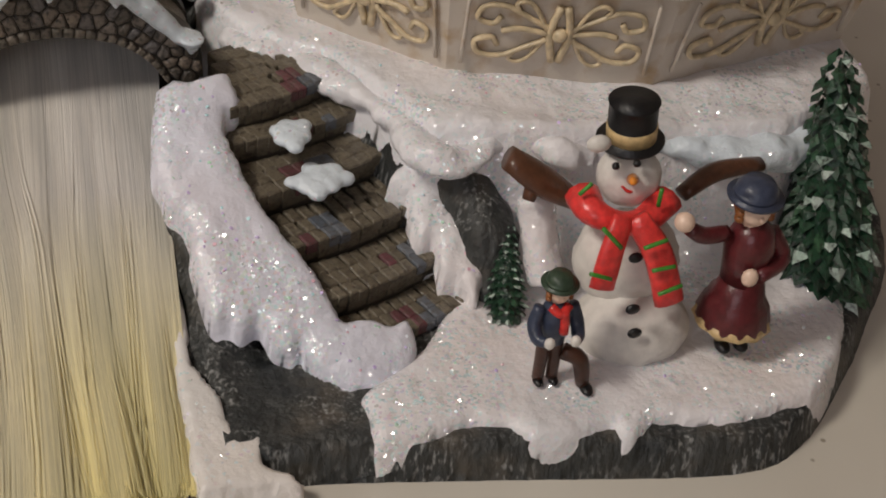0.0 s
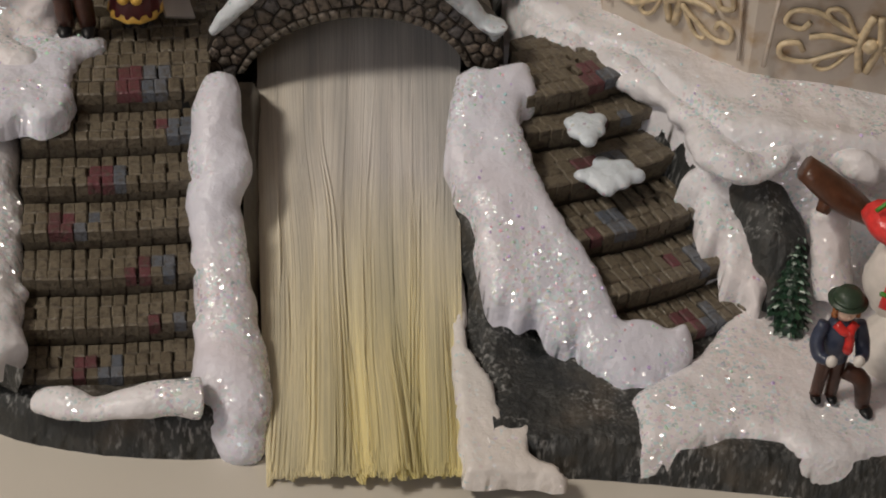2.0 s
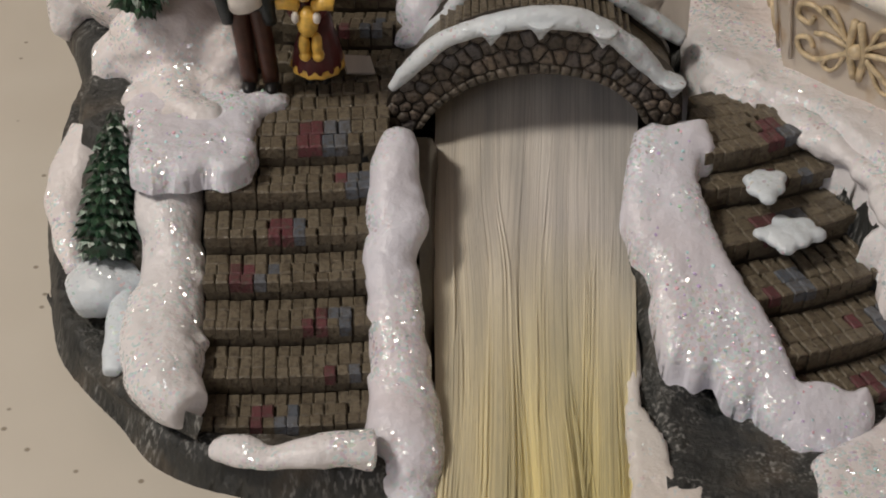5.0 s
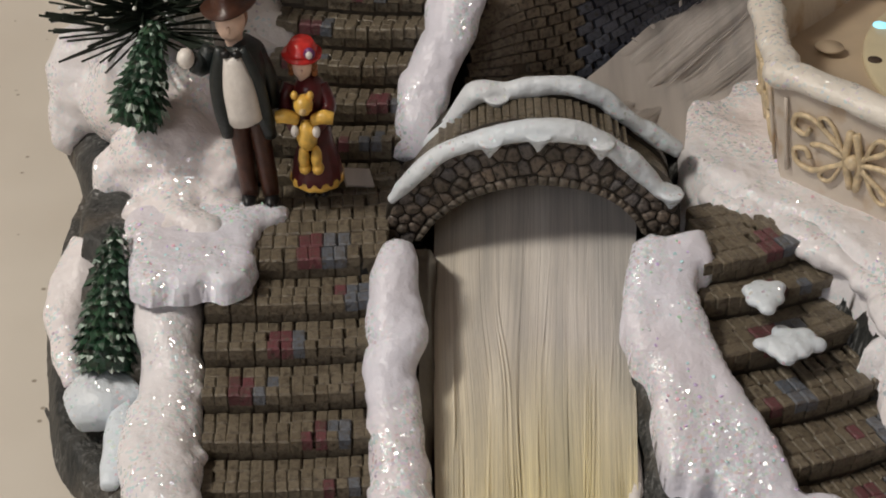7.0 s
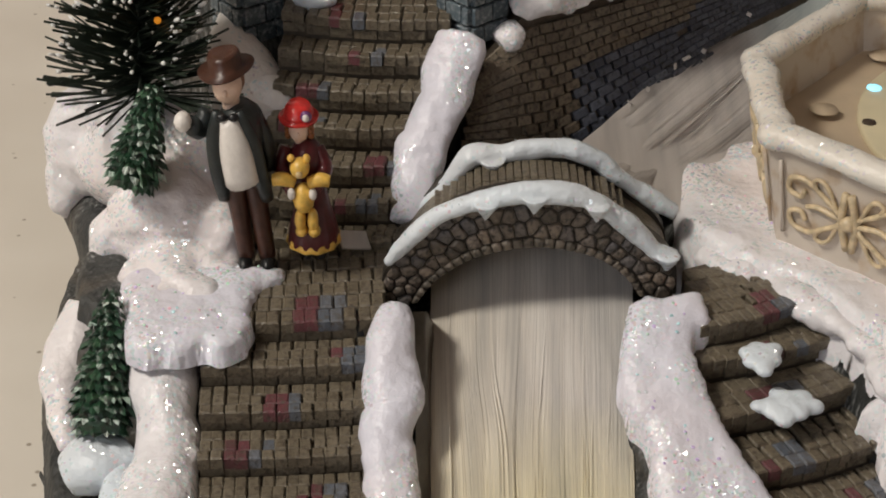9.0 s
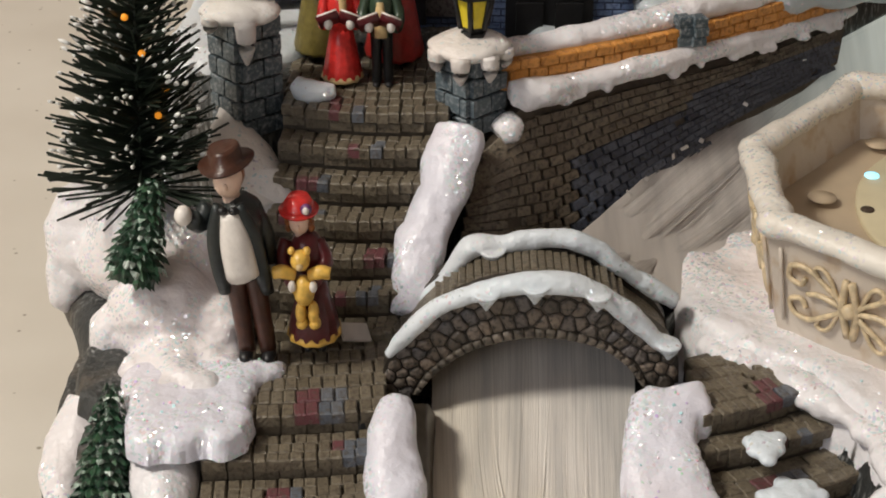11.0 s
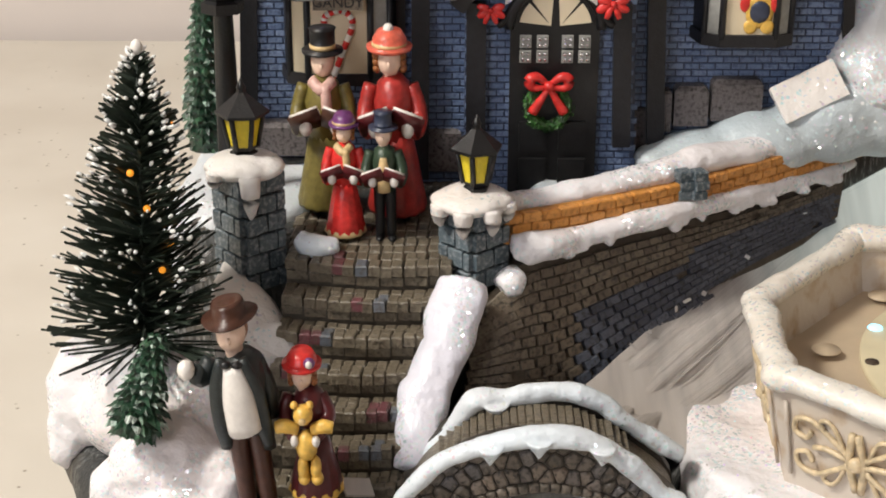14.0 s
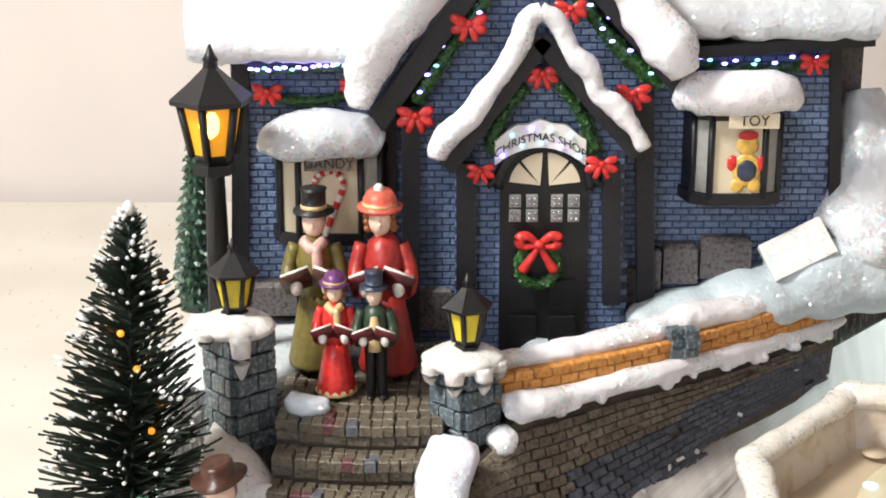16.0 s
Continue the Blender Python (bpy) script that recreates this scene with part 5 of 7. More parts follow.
# ---------------------------------------------------------------- octagonal basin
CX, CY = 0.19, 0.44
R0, R1 = 1.0, 1.09
ZB, ZT = 0.0500, 0.0915
CORNERS = [(0.136, 0.3755), (0.1955, 0.3632), (0.268, 0.384), (0.295, 0.438), (0.265, 0.50), (0.142, 0.505), (0.102, 0.457), (0.0995, 0.4095)]
basin = thing("basin", (CX, CY, ZB), "cream octagonal basin with ochre scroll relief and snowy rim", "basin")


def octo(r, z, k):
    x, y = CORNERS[int(k) % 8]
    return Vector((CX + (x - CX) * r, CY + (y - CY) * r, z))


for k in range(8):
    a, b, c, d = octo(R0, ZB, k), octo(R0, ZB, k + 1), octo(R1, ZT, k + 1), octo(R1, ZT, k)
    inward = (Vector((CX, CY, 0)) - Vector(((a.x + b.x) / 2, (a.y + b.y) / 2, 0))).normalized() * 0.005
    bm = bmesh.new()
    f = [bm.verts.new(v) for v in (a, b, c, d)]
    g = [bm.verts.new(v + inward) for v in (a, b, c, d)]
    bm.faces.new(f)
    for i in range(4):
        bm.faces.new((f[i], g[i], g[(i + 1) % 4], f[(i + 1) % 4]))
    bm.faces.new(g[::-1])
    bmesh.ops.recalc_face_normals(bm, faces=bm.faces)
    side = part("side_panel", bm, CREAM, basin, smooth=False)
    if k in (2, 3, 4, 5):
        continue
    xd = (b - a).normalized()
    zd = ((c + d) / 2 - (a + b) / 2).normalized()
    nd = xd.cross(zd).normalized()
    wide = (b - a).length / 0.047
    o = (a + b + c + d) / 4 + zd * 0.002 + nd * 0.0004
    bm = bmesh.new()

    def scroll(points, r):
        tube(bm, [tuple(o + xd * x * wide + zd * z * 1.15 + nd * 0.0006) for x, z in points], [r] * len(points), 7, 4, 0.0001, up=tuple(nd))

    for s in (-1, 1):
        for t in (-1, 1):
            scroll([(0.001 * s, 0.0008 * t), (0.007 * s, 0.0045 * t), (0.0125 * s, 0.0078 * t), (0.0175 * s, 0.0072 * t), (0.0185 * s, 0.0035 * t), (0.0150 * s, 0.0022 * t), (0.0135 * s, 0.0045 * t)], 0.00085)
            scroll([(0.003 * s, 0.001 * t), (0.006 * s, 0.0075 * t), (0.0085 * s, 0.0095 * t), (0.0105 * s, 0.0085 * t), (0.0095 * s, 0.0065 * t)], 0.0007)
        scroll([(0.002 * s, 0.0), (0.009 * s, 0.001), (0.013 * s, 0.0)], 0.0009)
        scroll([(0.0008 * s, -0.0085), (0.0022 * s, 0.0), (0.0008 * s, 0.0085)], 0.0012)
    ball(bm, tuple(o + nd * 0.0008), 0.0024, 0.0002, 2)
    part("relief", bm, GOLD, side, "ochre-washed scroll relief")
    bm = bmesh.new()
    scroll([(-0.021, -0.011), (-0.021, 0.011)], 0.0006)
    part("moulding", bm, CREAM, side)
    bm = bmesh.new()
    scroll([(0.021, -0.011), (0.021, 0.011)], 0.0006)
    part("moulding", bm, CREAM, side)
bm = bmesh.new()
rim = []
for k in range(8):
    p, q = octo(R1 * 0.975, ZT, k), octo(R1 * 0.975, ZT, k + 1)
    rim += [tuple(p), tuple(p.lerp(q, 0.12)), tuple(p.lerp(q, 0.5)), tuple(p.lerp(q, 0.88))]
rim.append(rim[0])
tube(bm, rim, [0.0056, 0.0052, 0.0047, 0.0052] * 8 + [0.0056], 14, 5, 0.0012, 0.75, lobes=0.15)
part("rim", bm, RIM, basin, "iridescent glittering snow rim")
bm = bmesh.new()
v1 = [bm.verts.new(octo(R1 * 0.95, ZT - 0.001, k)) for k in range(8)]
v2 = [bm.verts.new(octo(R1 * 0.93, ZT - 0.017, k)) for k in range(8)]
for k in range(8):
    bm.faces.new((v1[k], v2[k], v2[(k + 1) % 8], v1[(k + 1) % 8]))
bm.faces.new(v2)
part("inner_wall", bm, BASIN_WALL, basin, smooth=False)
bm = bmesh.new()
lathe(bm, (CX + 0.004, CY, ZT - 0.0178), [(0.0665, 0), (0.0665, 0.0022), (0.0658, 0.003)], 64)
floor_disc = part("disc", bm, BASIN, basin, "cream turntable disc")
DZ = ZT - 0.0147
for at, r, m, nm in (((0.1306, 0.4448, 0.0767), 0.0022, HOLE, "hole"), ((0.1234, 0.4219, 0.0767), 0.0023, HOLE, "hole"), ((0.1183, 0.4533, 0.0767), 0.0046, BASIN_WALL, "dimple"), ((0.1458, 0.4948, 0.0767), 0.0045, BASIN_WALL, "dimple"), ((0.1376, 0.4696, 0.0767), 0.0024, LED_CYAN, "light_spot")):
    bm = bmesh.new()
    lathe(bm, (at[0], at[1], DZ - 0.0002), [(r, 0), (r * 0.96, 0.0005)], 24)
    part(nm, bm, m, floor_disc)

# ---------------------------------------------------------------- firs and shrubs


def fir(name, label, foot, top, width, rows_, frost=0.25, seed=1, droop=0.6, category="fir tree"):
    """A moulded resin fir: tapered trunk and a crown of overlapping leaf scales."""
    rnd = random.Random(seed)
    foot, top = Vector(foot), Vector(top)
    root = thing(name, foot, label, category)
    bm = bmesh.new()
    tube(bm, [tuple(foot), tuple(foot.lerp(top, 0.5)), tuple(foot.lerp(top, 0.97))], [width * 0.6, width * 0.5, width * 0.05], 12, 5, width * 0.05)
    part("trunk", bm, FIR, root, "dark green core")
    bm = bmesh.new()
    axis = (top - foot).normalized()
    sx = axis.orthogonal().normalized()
    sy = axis.cross(sx)
    for r in range(rows_):
        f = r / rows_
        rad = width * (1 - f) ** 0.6 * 0.92 * (0.6 + 0.4 * min(1, f * 6))
        cnt = max(4, int(2 * math.pi * rad / (width * 0.23)))
        for k in range(cnt):
            a = 2 * math.pi * (k + 0.5 * (r % 2)) / cnt + rnd.uniform(-0.12, 0.12)
            out = sx * math.cos(a) + sy * math.sin(a)
            tang = axis.cross(out)
            c = foot.lerp(top, f + 0.02) + out * rad * 0.72
            s = width * 0.215 * rnd.uniform(0.8, 1.25) * (1 - 0.45 * f)
            tip = c + out * rad * 0.14 * rnd.uniform(0.7, 1.3) + out * s * 0.75 - axis * s * (0.35 + droop * 0.6)
            pts = [c + axis * s * 0.9, c + tang * s * 0.8 + out * s * 0.25, tip, c - tang * s * 0.8 + out * s * 0.25, c + out * s * 0.9 + axis * s * 0.1]
            v = [bm.verts.new(p + Vector((rnd.gauss(0, 1), rnd.gauss(0, 1), rnd.gauss(0, 1))) * s * 0.12) for p in pts]
            mi = 1 if rnd.random() < frost else 0
            for tri in ((0, 4, 1), (1, 4, 2), (2, 4, 3), (3, 4, 0)):
                fc = bm.faces.new([v[i] for i in tri])
                fc.material_index = mi if tri[0] in (1, 2) else 0
    part("crown", bm, [FIR, FIR_FROST], root, "overlapping dark green scales with frosted tips", smooth=False)
    return root


fir("fir_tree", "dark green resin fir with frosted scales behind the woman", (0.2435, 0.315, 0.0036), (0.2418, 0.342, 0.078), 0.0190, 20, 0.10, 2)
fir("fir_tree", "small frosted resin fir beside the boy", (0.1403, 0.311, 0.0125), (0.1444, 0.332, 0.0324), 0.0076, 12, 0.4, 3)
fir("fir_tree", "leaning frosted resin fir on the snow boulder", (-0.0905, 0.398, 0.075), (-0.0837, 0.412, 0.102), 0.0108, 12, 0.3, 4)
fir("fir_tree", "narrow dark green fir in a niche of the outer rock", (-0.0932, 0.345, 0.0275), (-0.0925, 0.372, 0.0582), 0.0115, 14, 0.2, 5)
fir("shrub", "tall clipped green shrub at the shop's corner", (-0.0877, 0.54, 0.1129), (-0.0855, 0.54, 0.184), 0.0105, 20, 0.15, 6, 0.3, "shrub")

# bottle-brush tree
TB, TT = Vector((-0.0938, 0.44, 0.0831)), Vector((-0.0911, 0.446, 0.1744))
brush = thing("bottle_brush_tree", TB, "dark bristle bottle-brush tree with white frosted tips", "christmas tree")
bm = bmesh.new()
tube(bm, [tuple(TB - Vector((0, 0, 0.006))), tuple(TB), tuple(TT)], [0.0012, 0.0010, 0.0006], 8, 4)
part("wire_trunk", bm, BRISTLE, brush)
rnd = random.Random(77)
bm, tips = bmesh.new(), bmesh.new()
HT = (TT - TB).length
for i in range(950):
    f = rnd.random() ** 1.15
    a = rnd.uniform(0, 2 * math.pi)
    L = (0.0295 * (1 - f) ** 0.75 + 0.0025) * rnd.uniform(0.75, 1.08)
    rise = rnd.uniform(0.2, 0.7) + 0.3 * f - 0.25 * (f < 0.06)
    o = TB.lerp(TT, f)
    d = Vector((math.cos(a), math.sin(a), rise)).normalized()
    e = o + d * L + Vector((0, 0, -0.002 * (1 - f)))
    w = 0.00040
    sd = d.cross(Vector((0, 0, 1))).normalized() * w
    uu = sd.cross(d).normalized() * w
    q = [bm.verts.new(v) for v in (o + sd, o - sd * 0.5 + uu, o - sd * 0.5 - uu, e + sd, e - sd * 0.5 + uu, e - sd * 0.5 - uu)]
    for t in ((0, 1, 4, 3), (1, 2, 5, 4), (2, 0, 3, 5)):
        bm.faces.new([q[j] for j in t])
    if rnd.random() < 0.36 and f > 0.05:
        r = rnd.uniform(0.00040, 0.0008)
        bmesh.ops.create_icosphere(tips, subdivisions=1, radius=1, matrix=Matrix.Translation(e - d * r) @ d.to_track_quat("Z", "Y").to_matrix().to_4x4() @ Matrix.Diagonal((r, r, r * rnd.uniform(1, 3.2), 1)))
tagged(part("bristles", bm, BRISTLE, brush, smooth=False), kind="stuff")
tagged(part("frost_tip", tips, FROST_TIP, brush, "white frosted bristle tips"), kind="stuff")
bm = bmesh.new()
ball(bm, tuple(TT + Vector((0, 0, 0.0015))), (0.0018, 0.0018, 0.0024), 0.0006)
part("tree_top", bm, WHITE, brush, "small cream top ornament")
for i, f in enumerate((0.62, 0.5, 0.28, 0.35, 0.75)):
    a = -1.7 + i * 0.5
    o = TB.lerp(TT, f) + Vector((math.cos(a), math.sin(a), 0.2)) * 0.009
    bm = bmesh.new()
    ball(bm, tuple(o), 0.0011)
    part("bulb", bm, glow("orange_fairy_bulb", (0.8, 0.28, 0.02), 0.6) if i == 0 else bpy.data.materials["orange_fairy_bulb"], brush, "tiny orange bulb")
# ---------------------------------------------------------------- the shop
FY = 0.545
house = thing("shop", (0.04, 0.575, 0.1), "blue brick toy shop with black timber, garlands and snowy roofs", "house")


def px_rect(a, b):
    """The x and z range between two corners."""
    return min(a[0], b[0]), max(a[0], b[0]), min(a[2], b[2]), max(a[2], b[2])


def brick_face(name, poly, y, thick, parent, material=None, joint=None, bl=0.0056, bh=0.0025, seed=1):
    """A wall plate (outline of x, z) with real bricks in bond on its front."""
    bm = bmesh.new()
    sheet(bm, poly, y, y + thick)
    w = part(name, bm, joint or BLUE_JOINT, parent, smooth=False)
    rnd = random.Random(seed)
    p = np.array(poly)
    verts, faces = [], []
    r = 0
    z = p[:, 1].min()
    while z < p[:, 1].max() - bh * 0.5:
        x = p[:, 0].min() - bl * 0.5 * (r % 2)
        while x < p[:, 0].max():
            c = np.array([[x + bl / 2]]), np.array([[z + bh / 2]])
            if inside(poly, *c)[0, 0] > bh * 0.3:
                j = 0.00022
                x0, x1, z0, z1 = max(x, p[:, 0].min()) + j, min(x + bl, p[:, 0].max()) - j, z + j, z + bh - j
                d = 0.0005 + rnd.uniform(-0.00015, 0.00015)
                n0 = len(verts)
                verts += [(x0, y, z0), (x1, y, z0), (x1, y, z1), (x0, y, z1), (x0 + j, y - d, z0 + j), (x1 - j, y - d, z0 + j), (x1 - j, y - d, z1 - j), (x0 + j, y - d, z1 - j)]
                faces += [tuple(n0 + q for q in f) for f in ((4, 5, 6, 7), (0, 1, 5, 4), (1, 2, 6, 5), (2, 3, 7, 6), (3, 0, 4, 7))]
            x += bl
        z += bh
        r += 1
    me = bpy.data.meshes.new("bricks")
    me.from_pydata(verts, [], faces)
    me.materials.append(material or BLUE)
    ob = new("bricks", me)
    ob.parent = w
    tagged(ob, "blue painted bricks in bond", kind="stuff")
    return w


def rect(a, b):
    x0, x1, z0, z1 = px_rect(a, b)
    return [(x0, z0), (x1, z0), (x1, z1), (x0, z1)]


def bar(name, a, b, w, y0, y1, material, parent, label=""):
    """A straight timber between two points of the facade."""
    a, b = Vector((a[0], a[2])), Vector((b[0], b[2]))
    d = (b - a).normalized()
    nrm = Vector((-d.y, d.x)) * w / 2
    bm = bmesh.new()
    sheet(bm, [tuple(a + nrm), tuple(a - nrm), tuple(b - nrm), tuple(b + nrm)], y0, y1)
    return part(name, bm, material, parent, label, smooth=False)


# wings and main gable
brick_face("wall", rect((-0.074, 0.55, 0.1062), (-0.0116, 0.55, 0.2028)), 0.55, 0.008, house, seed=2)
brick_face("wall", rect((0.071, 0.55, 0.1149), (0.1367, 0.55, 0.2048)), 0.55, 0.008, house, seed=3)
GABLE = [(-0.0142, 0.545, 0.0949)[::2], (0.0763, 0.545, 0.0949)[::2], (0.0726, 0.545, 0.1899)[::2], (0.0286, 0.545, 0.2505)[::2], (-0.0136, 0.545, 0.1829)[::2]]
brick_face("gable_wall", GABLE, 0.545, 0.01, house, seed=4)
bm = bmesh.new()
sheet(bm, [(-0.0753, 0.56, 0.1027)[::2], (0.1465, 0.56, 0.1027)[::2], (0.139, 0.56, 0.2061)[::2], (0.0294, 0.56, 0.2472)[::2], (-0.0716, 0.56, 0.202)[::2]], 0.56, 0.62)
part("body", bm, BLUE_JOINT, house, smooth=False)
for a, b, w in (((-0.0737, 0.548, 0.1069), (-0.0702, 0.548, 0.2022), 0.006), ((-0.0116, 0.54, 0.1011), (-0.0111, 0.54, 0.1859), 0.0062), ((0.0723, 0.54, 0.114), (0.0695, 0.54, 0.1899), 0.0062), ((0.14, 0.548, 0.1369), (0.1358, 0.548, 0.2061), 0.004), ((-0.0191, 0.547, 0.1245), (-0.0185, 0.547, 0.1825), 0.004)):
    bar("timber", a, b, w, a[1], 0.552, BLACK_WOOD, house)
for a, b in (((-0.025, 0.535, 0.1781), (0.029, 0.535, 0.255)), ((0.0828, 0.535, 0.1919), (0.0271, 0.535, 0.255))):
    bar("bargeboard", a, b, 0.007, 0.535, 0.56, BLACK_WOOD, house)
for a, b in (((-0.0673, 0.54, 0.2013), (-0.0258, 0.54, 0.2013)), ((0.0849, 0.54, 0.2046), (0.1471, 0.54, 0.209))):
    bar("eave", a, b, 0.004, 0.54, 0.57, BLACK_WOOD, house)
for i, (x0, x1, z0, z1) in enumerate((px_rect((-0.0702, 0.545, 0.109), (-0.0525, 0.545, 0.1209)), px_rect((-0.011, 0.54, 0.1033), (0.0032, 0.54, 0.1193)), px_rect((0.0633, 0.535, 0.1115), (0.0702, 0.535, 0.1273)), px_rect((0.0717, 0.545, 0.1187), (0.0778, 0.545, 0.1336)), px_rect((0.0787, 0.545, 0.1209), (0.0908, 0.545, 0.1353)), px_rect((0.0918, 0.545, 0.123), (0.1098, 0.545, 0.1378)))):
    brick(house, (round(x1 - x0, 4), 0.012, round(z1 - z0, 4)), FOUND, Matrix.Translation(((x0 + x1) / 2, 0.549, (z0 + z1) / 2)), "foundation_stone")
bm = bmesh.new()
box(bm, (0.1457, 0.57, 0.1962), (0.008, 0.012, 0.03))
part("chimney", bm, FOUND, house, "grey stone chimney", smooth=False)


def roof_snow(label, pts, radii, flat=0.8, rough=0.0016):
    bm = bmesh.new()
    tube(bm, pts, radii, 18, 6, rough, flat, grain=100)
    return part("roof_snow", bm, SNOW, house, label)


# snowy roofs
for lab, poly in (("snow-covered wing roof", [(-0.0867, 0.535, 0.2029), (-0.0579, 0.533, 0.2025), (-0.0275, 0.535, 0.2022), (-0.0171, 0.58, 0.2293), (-0.0553, 0.6, 0.2372), (-0.0951, 0.6, 0.2372)]),
                  ("glittering snow-covered wing roof", [(0.0639, 0.535, 0.2122), (0.098, 0.533, 0.2077), (0.1472, 0.535, 0.2106), (0.1713, 0.6, 0.2331), (0.1186, 0.6, 0.2372), (0.0568, 0.59, 0.2383)])):
    bm = bmesh.new()
    vs = [Vector(p) for p in poly]
    rows_ = [[vs[0].lerp(vs[2], k / 24) for k in range(25)], [vs[5].lerp(vs[3], k / 24) for k in range(25)]]
    grid = []
    for s in range(15):
        f = s / 14
        line = []
        for k in range(25):
            p = rows_[0][k].lerp(rows_[1][k], f)
            e = min(1, f * 7)
            p = p + Vector((0, -0.004 * e, 0.0065 * math.sqrt(1 - (1 - e) ** 2)))
            p += Vector((0, 0, 1)) * (0.0012 * noise.noise(p * 110) + (0.0014 * noise.noise(p * 260) if s == 0 else 0))
            line.append(bm.verts.new(p))
        grid.append(line)
    under = [bm.verts.new(v.co + Vector((0, 0.012, -0.0035))) for v in grid[0]]
    grid = [under] + grid
    for a, b in zip(grid, grid[1:]):
        for k in range(24):
            bm.faces.new((a[k], a[k + 1], b[k + 1], b[k]))
    bmesh.ops.recalc_face_normals(bm, faces=bm.faces)
    part("roof_snow", bm, SNOW_GLITTER if "glittering" in lab else SNOW, house, lab)
roof_snow("thick snow on the main gable", [(-0.0281, 0.528, 0.1885), (-0.0263, 0.528, 0.1981), (-0.0219, 0.53, 0.2092), (-0.0149, 0.532, 0.2202), (0.0011, 0.535, 0.2403), (0.0196, 0.535, 0.2605)], [0.003, 0.0054, 0.0072, 0.0080, 0.008, 0.007], 1.3)
roof_snow("drooping snow on the main gable", [(0.0809, 0.528, 0.2), (0.0764, 0.528, 0.2086), (0.0687, 0.53, 0.2186), (0.063, 0.532, 0.2277), (0.0478, 0.535, 0.244), (0.028, 0.535, 0.2587)], [0.0035, 0.0060, 0.0062, 0.0055, 0.006, 0.006], 1.4)

# porch
porch = brick_face("porch", [(0.0042, 0.535, 0.0943)[::2], (0.0649, 0.535, 0.0943)[::2], (0.0622, 0.535, 0.1752)[::2], (0.0331, 0.535, 0.2131)[::2], (0.0041, 0.535, 0.1742)[::2]], 0.535, 0.012, house, seed=6)
for a, b, w in (((0.0082, 0.531, 0.1002), (0.0079, 0.531, 0.1682), 0.0068), ((0.0592, 0.531, 0.1171), (0.0576, 0.531, 0.1682), 0.0062)):
    bar("post", a, b, w, 0.5305, 0.537, BLACK_WOOD, porch)
for a, b in (((0.0012, 0.527, 0.1672), (0.0339, 0.527, 0.2116)), ((0.0663, 0.527, 0.1721), (0.032, 0.527, 0.2116))):
    bar("bargeboard", a, b, 0.0058, 0.527, 0.545, BLACK_WOOD, porch)
roof_snow("thick wavy snow on the porch gable", [(-0.0017, 0.523, 0.1721), (0.0002, 0.523, 0.1789), (0.0087, 0.524, 0.1855), (0.0143, 0.525, 0.1939), (0.0199, 0.525, 0.2015), (0.0245, 0.525, 0.21), (0.0281, 0.525, 0.2179), (0.0331, 0.525, 0.2209)], [0.0028, 0.0046, 0.0038, 0.0043, 0.0036, 0.0042, 0.0040, 0.0032], 1.0, 0.0012)
roof_snow("wavy snow down the porch gable", [(0.0318, 0.525, 0.2213), (0.0374, 0.525, 0.2175), (0.0423, 0.525, 0.2082), (0.049, 0.525, 0.2015), (0.052, 0.525, 0.1939), (0.0587, 0.524, 0.1884), (0.0635, 0.523, 0.1828), (0.0676, 0.523, 0.1756)], [0.0032, 0.0036, 0.0030, 0.0037, 0.0030, 0.0036, 0.0032, 0.0026], 1.0, 0.0012)
# door with arched fanlight
D0, D1, DH = (0.0196, 0.53, 0.0995), (0.0502, 0.53, 0.0995), (0.0335, 0.53, 0.174)
door = thing("shop_door", ((D0[0] + D1[0]) / 2, 0.53, D0[2]), "black panelled door with a wreath under an arched fanlight", "door")
dx, dw = (D0[0] + D1[0]) / 2, (D1[0] - D0[0]) / 2
zs = (0.0337, 0.53, 0.1594)[2]
bm = bmesh.new()
arch = [(dx - dw, D0[2]), (dx + dw, D0[2])] + [(dx + dw * math.cos(a), zs + (DH[2] - zs) * math.sin(a)) for a in np.linspace(0, math.pi, 17)]
sheet(bm, arch, 0.5315, 0.5345)
part("leaf", bm, BLACK, door, smooth=False)
bm = bmesh.new()
tube(bm, [(dx + dw * 1.03 * math.cos(a), 0.5312, zs + (DH[2] - zs) * 1.05 * math.sin(a)) for a in np.linspace(0, math.pi, 13)], [0.0017] * 13, 8, 2)
tube(bm, [(dx + dw * 1.3, 0.5312, zs + 0.0012), (dx + dw * 1.1, 0.5312, zs + 0.0035), (dx + dw * 0.6, 0.5312, zs + (DH[2] - zs) * 1.0), (dx, 0.5312, DH[2] + 0.0018), (dx - dw * 0.6, 0.5312, zs + (DH[2] - zs) * 1.0), (dx - dw * 1.1, 0.5312, zs + 0.0035), (dx - dw * 1.3, 0.5312, zs + 0.0012)], [0.0016] * 7, 8, 4)
part("arch_trim", bm, BLACK, door)
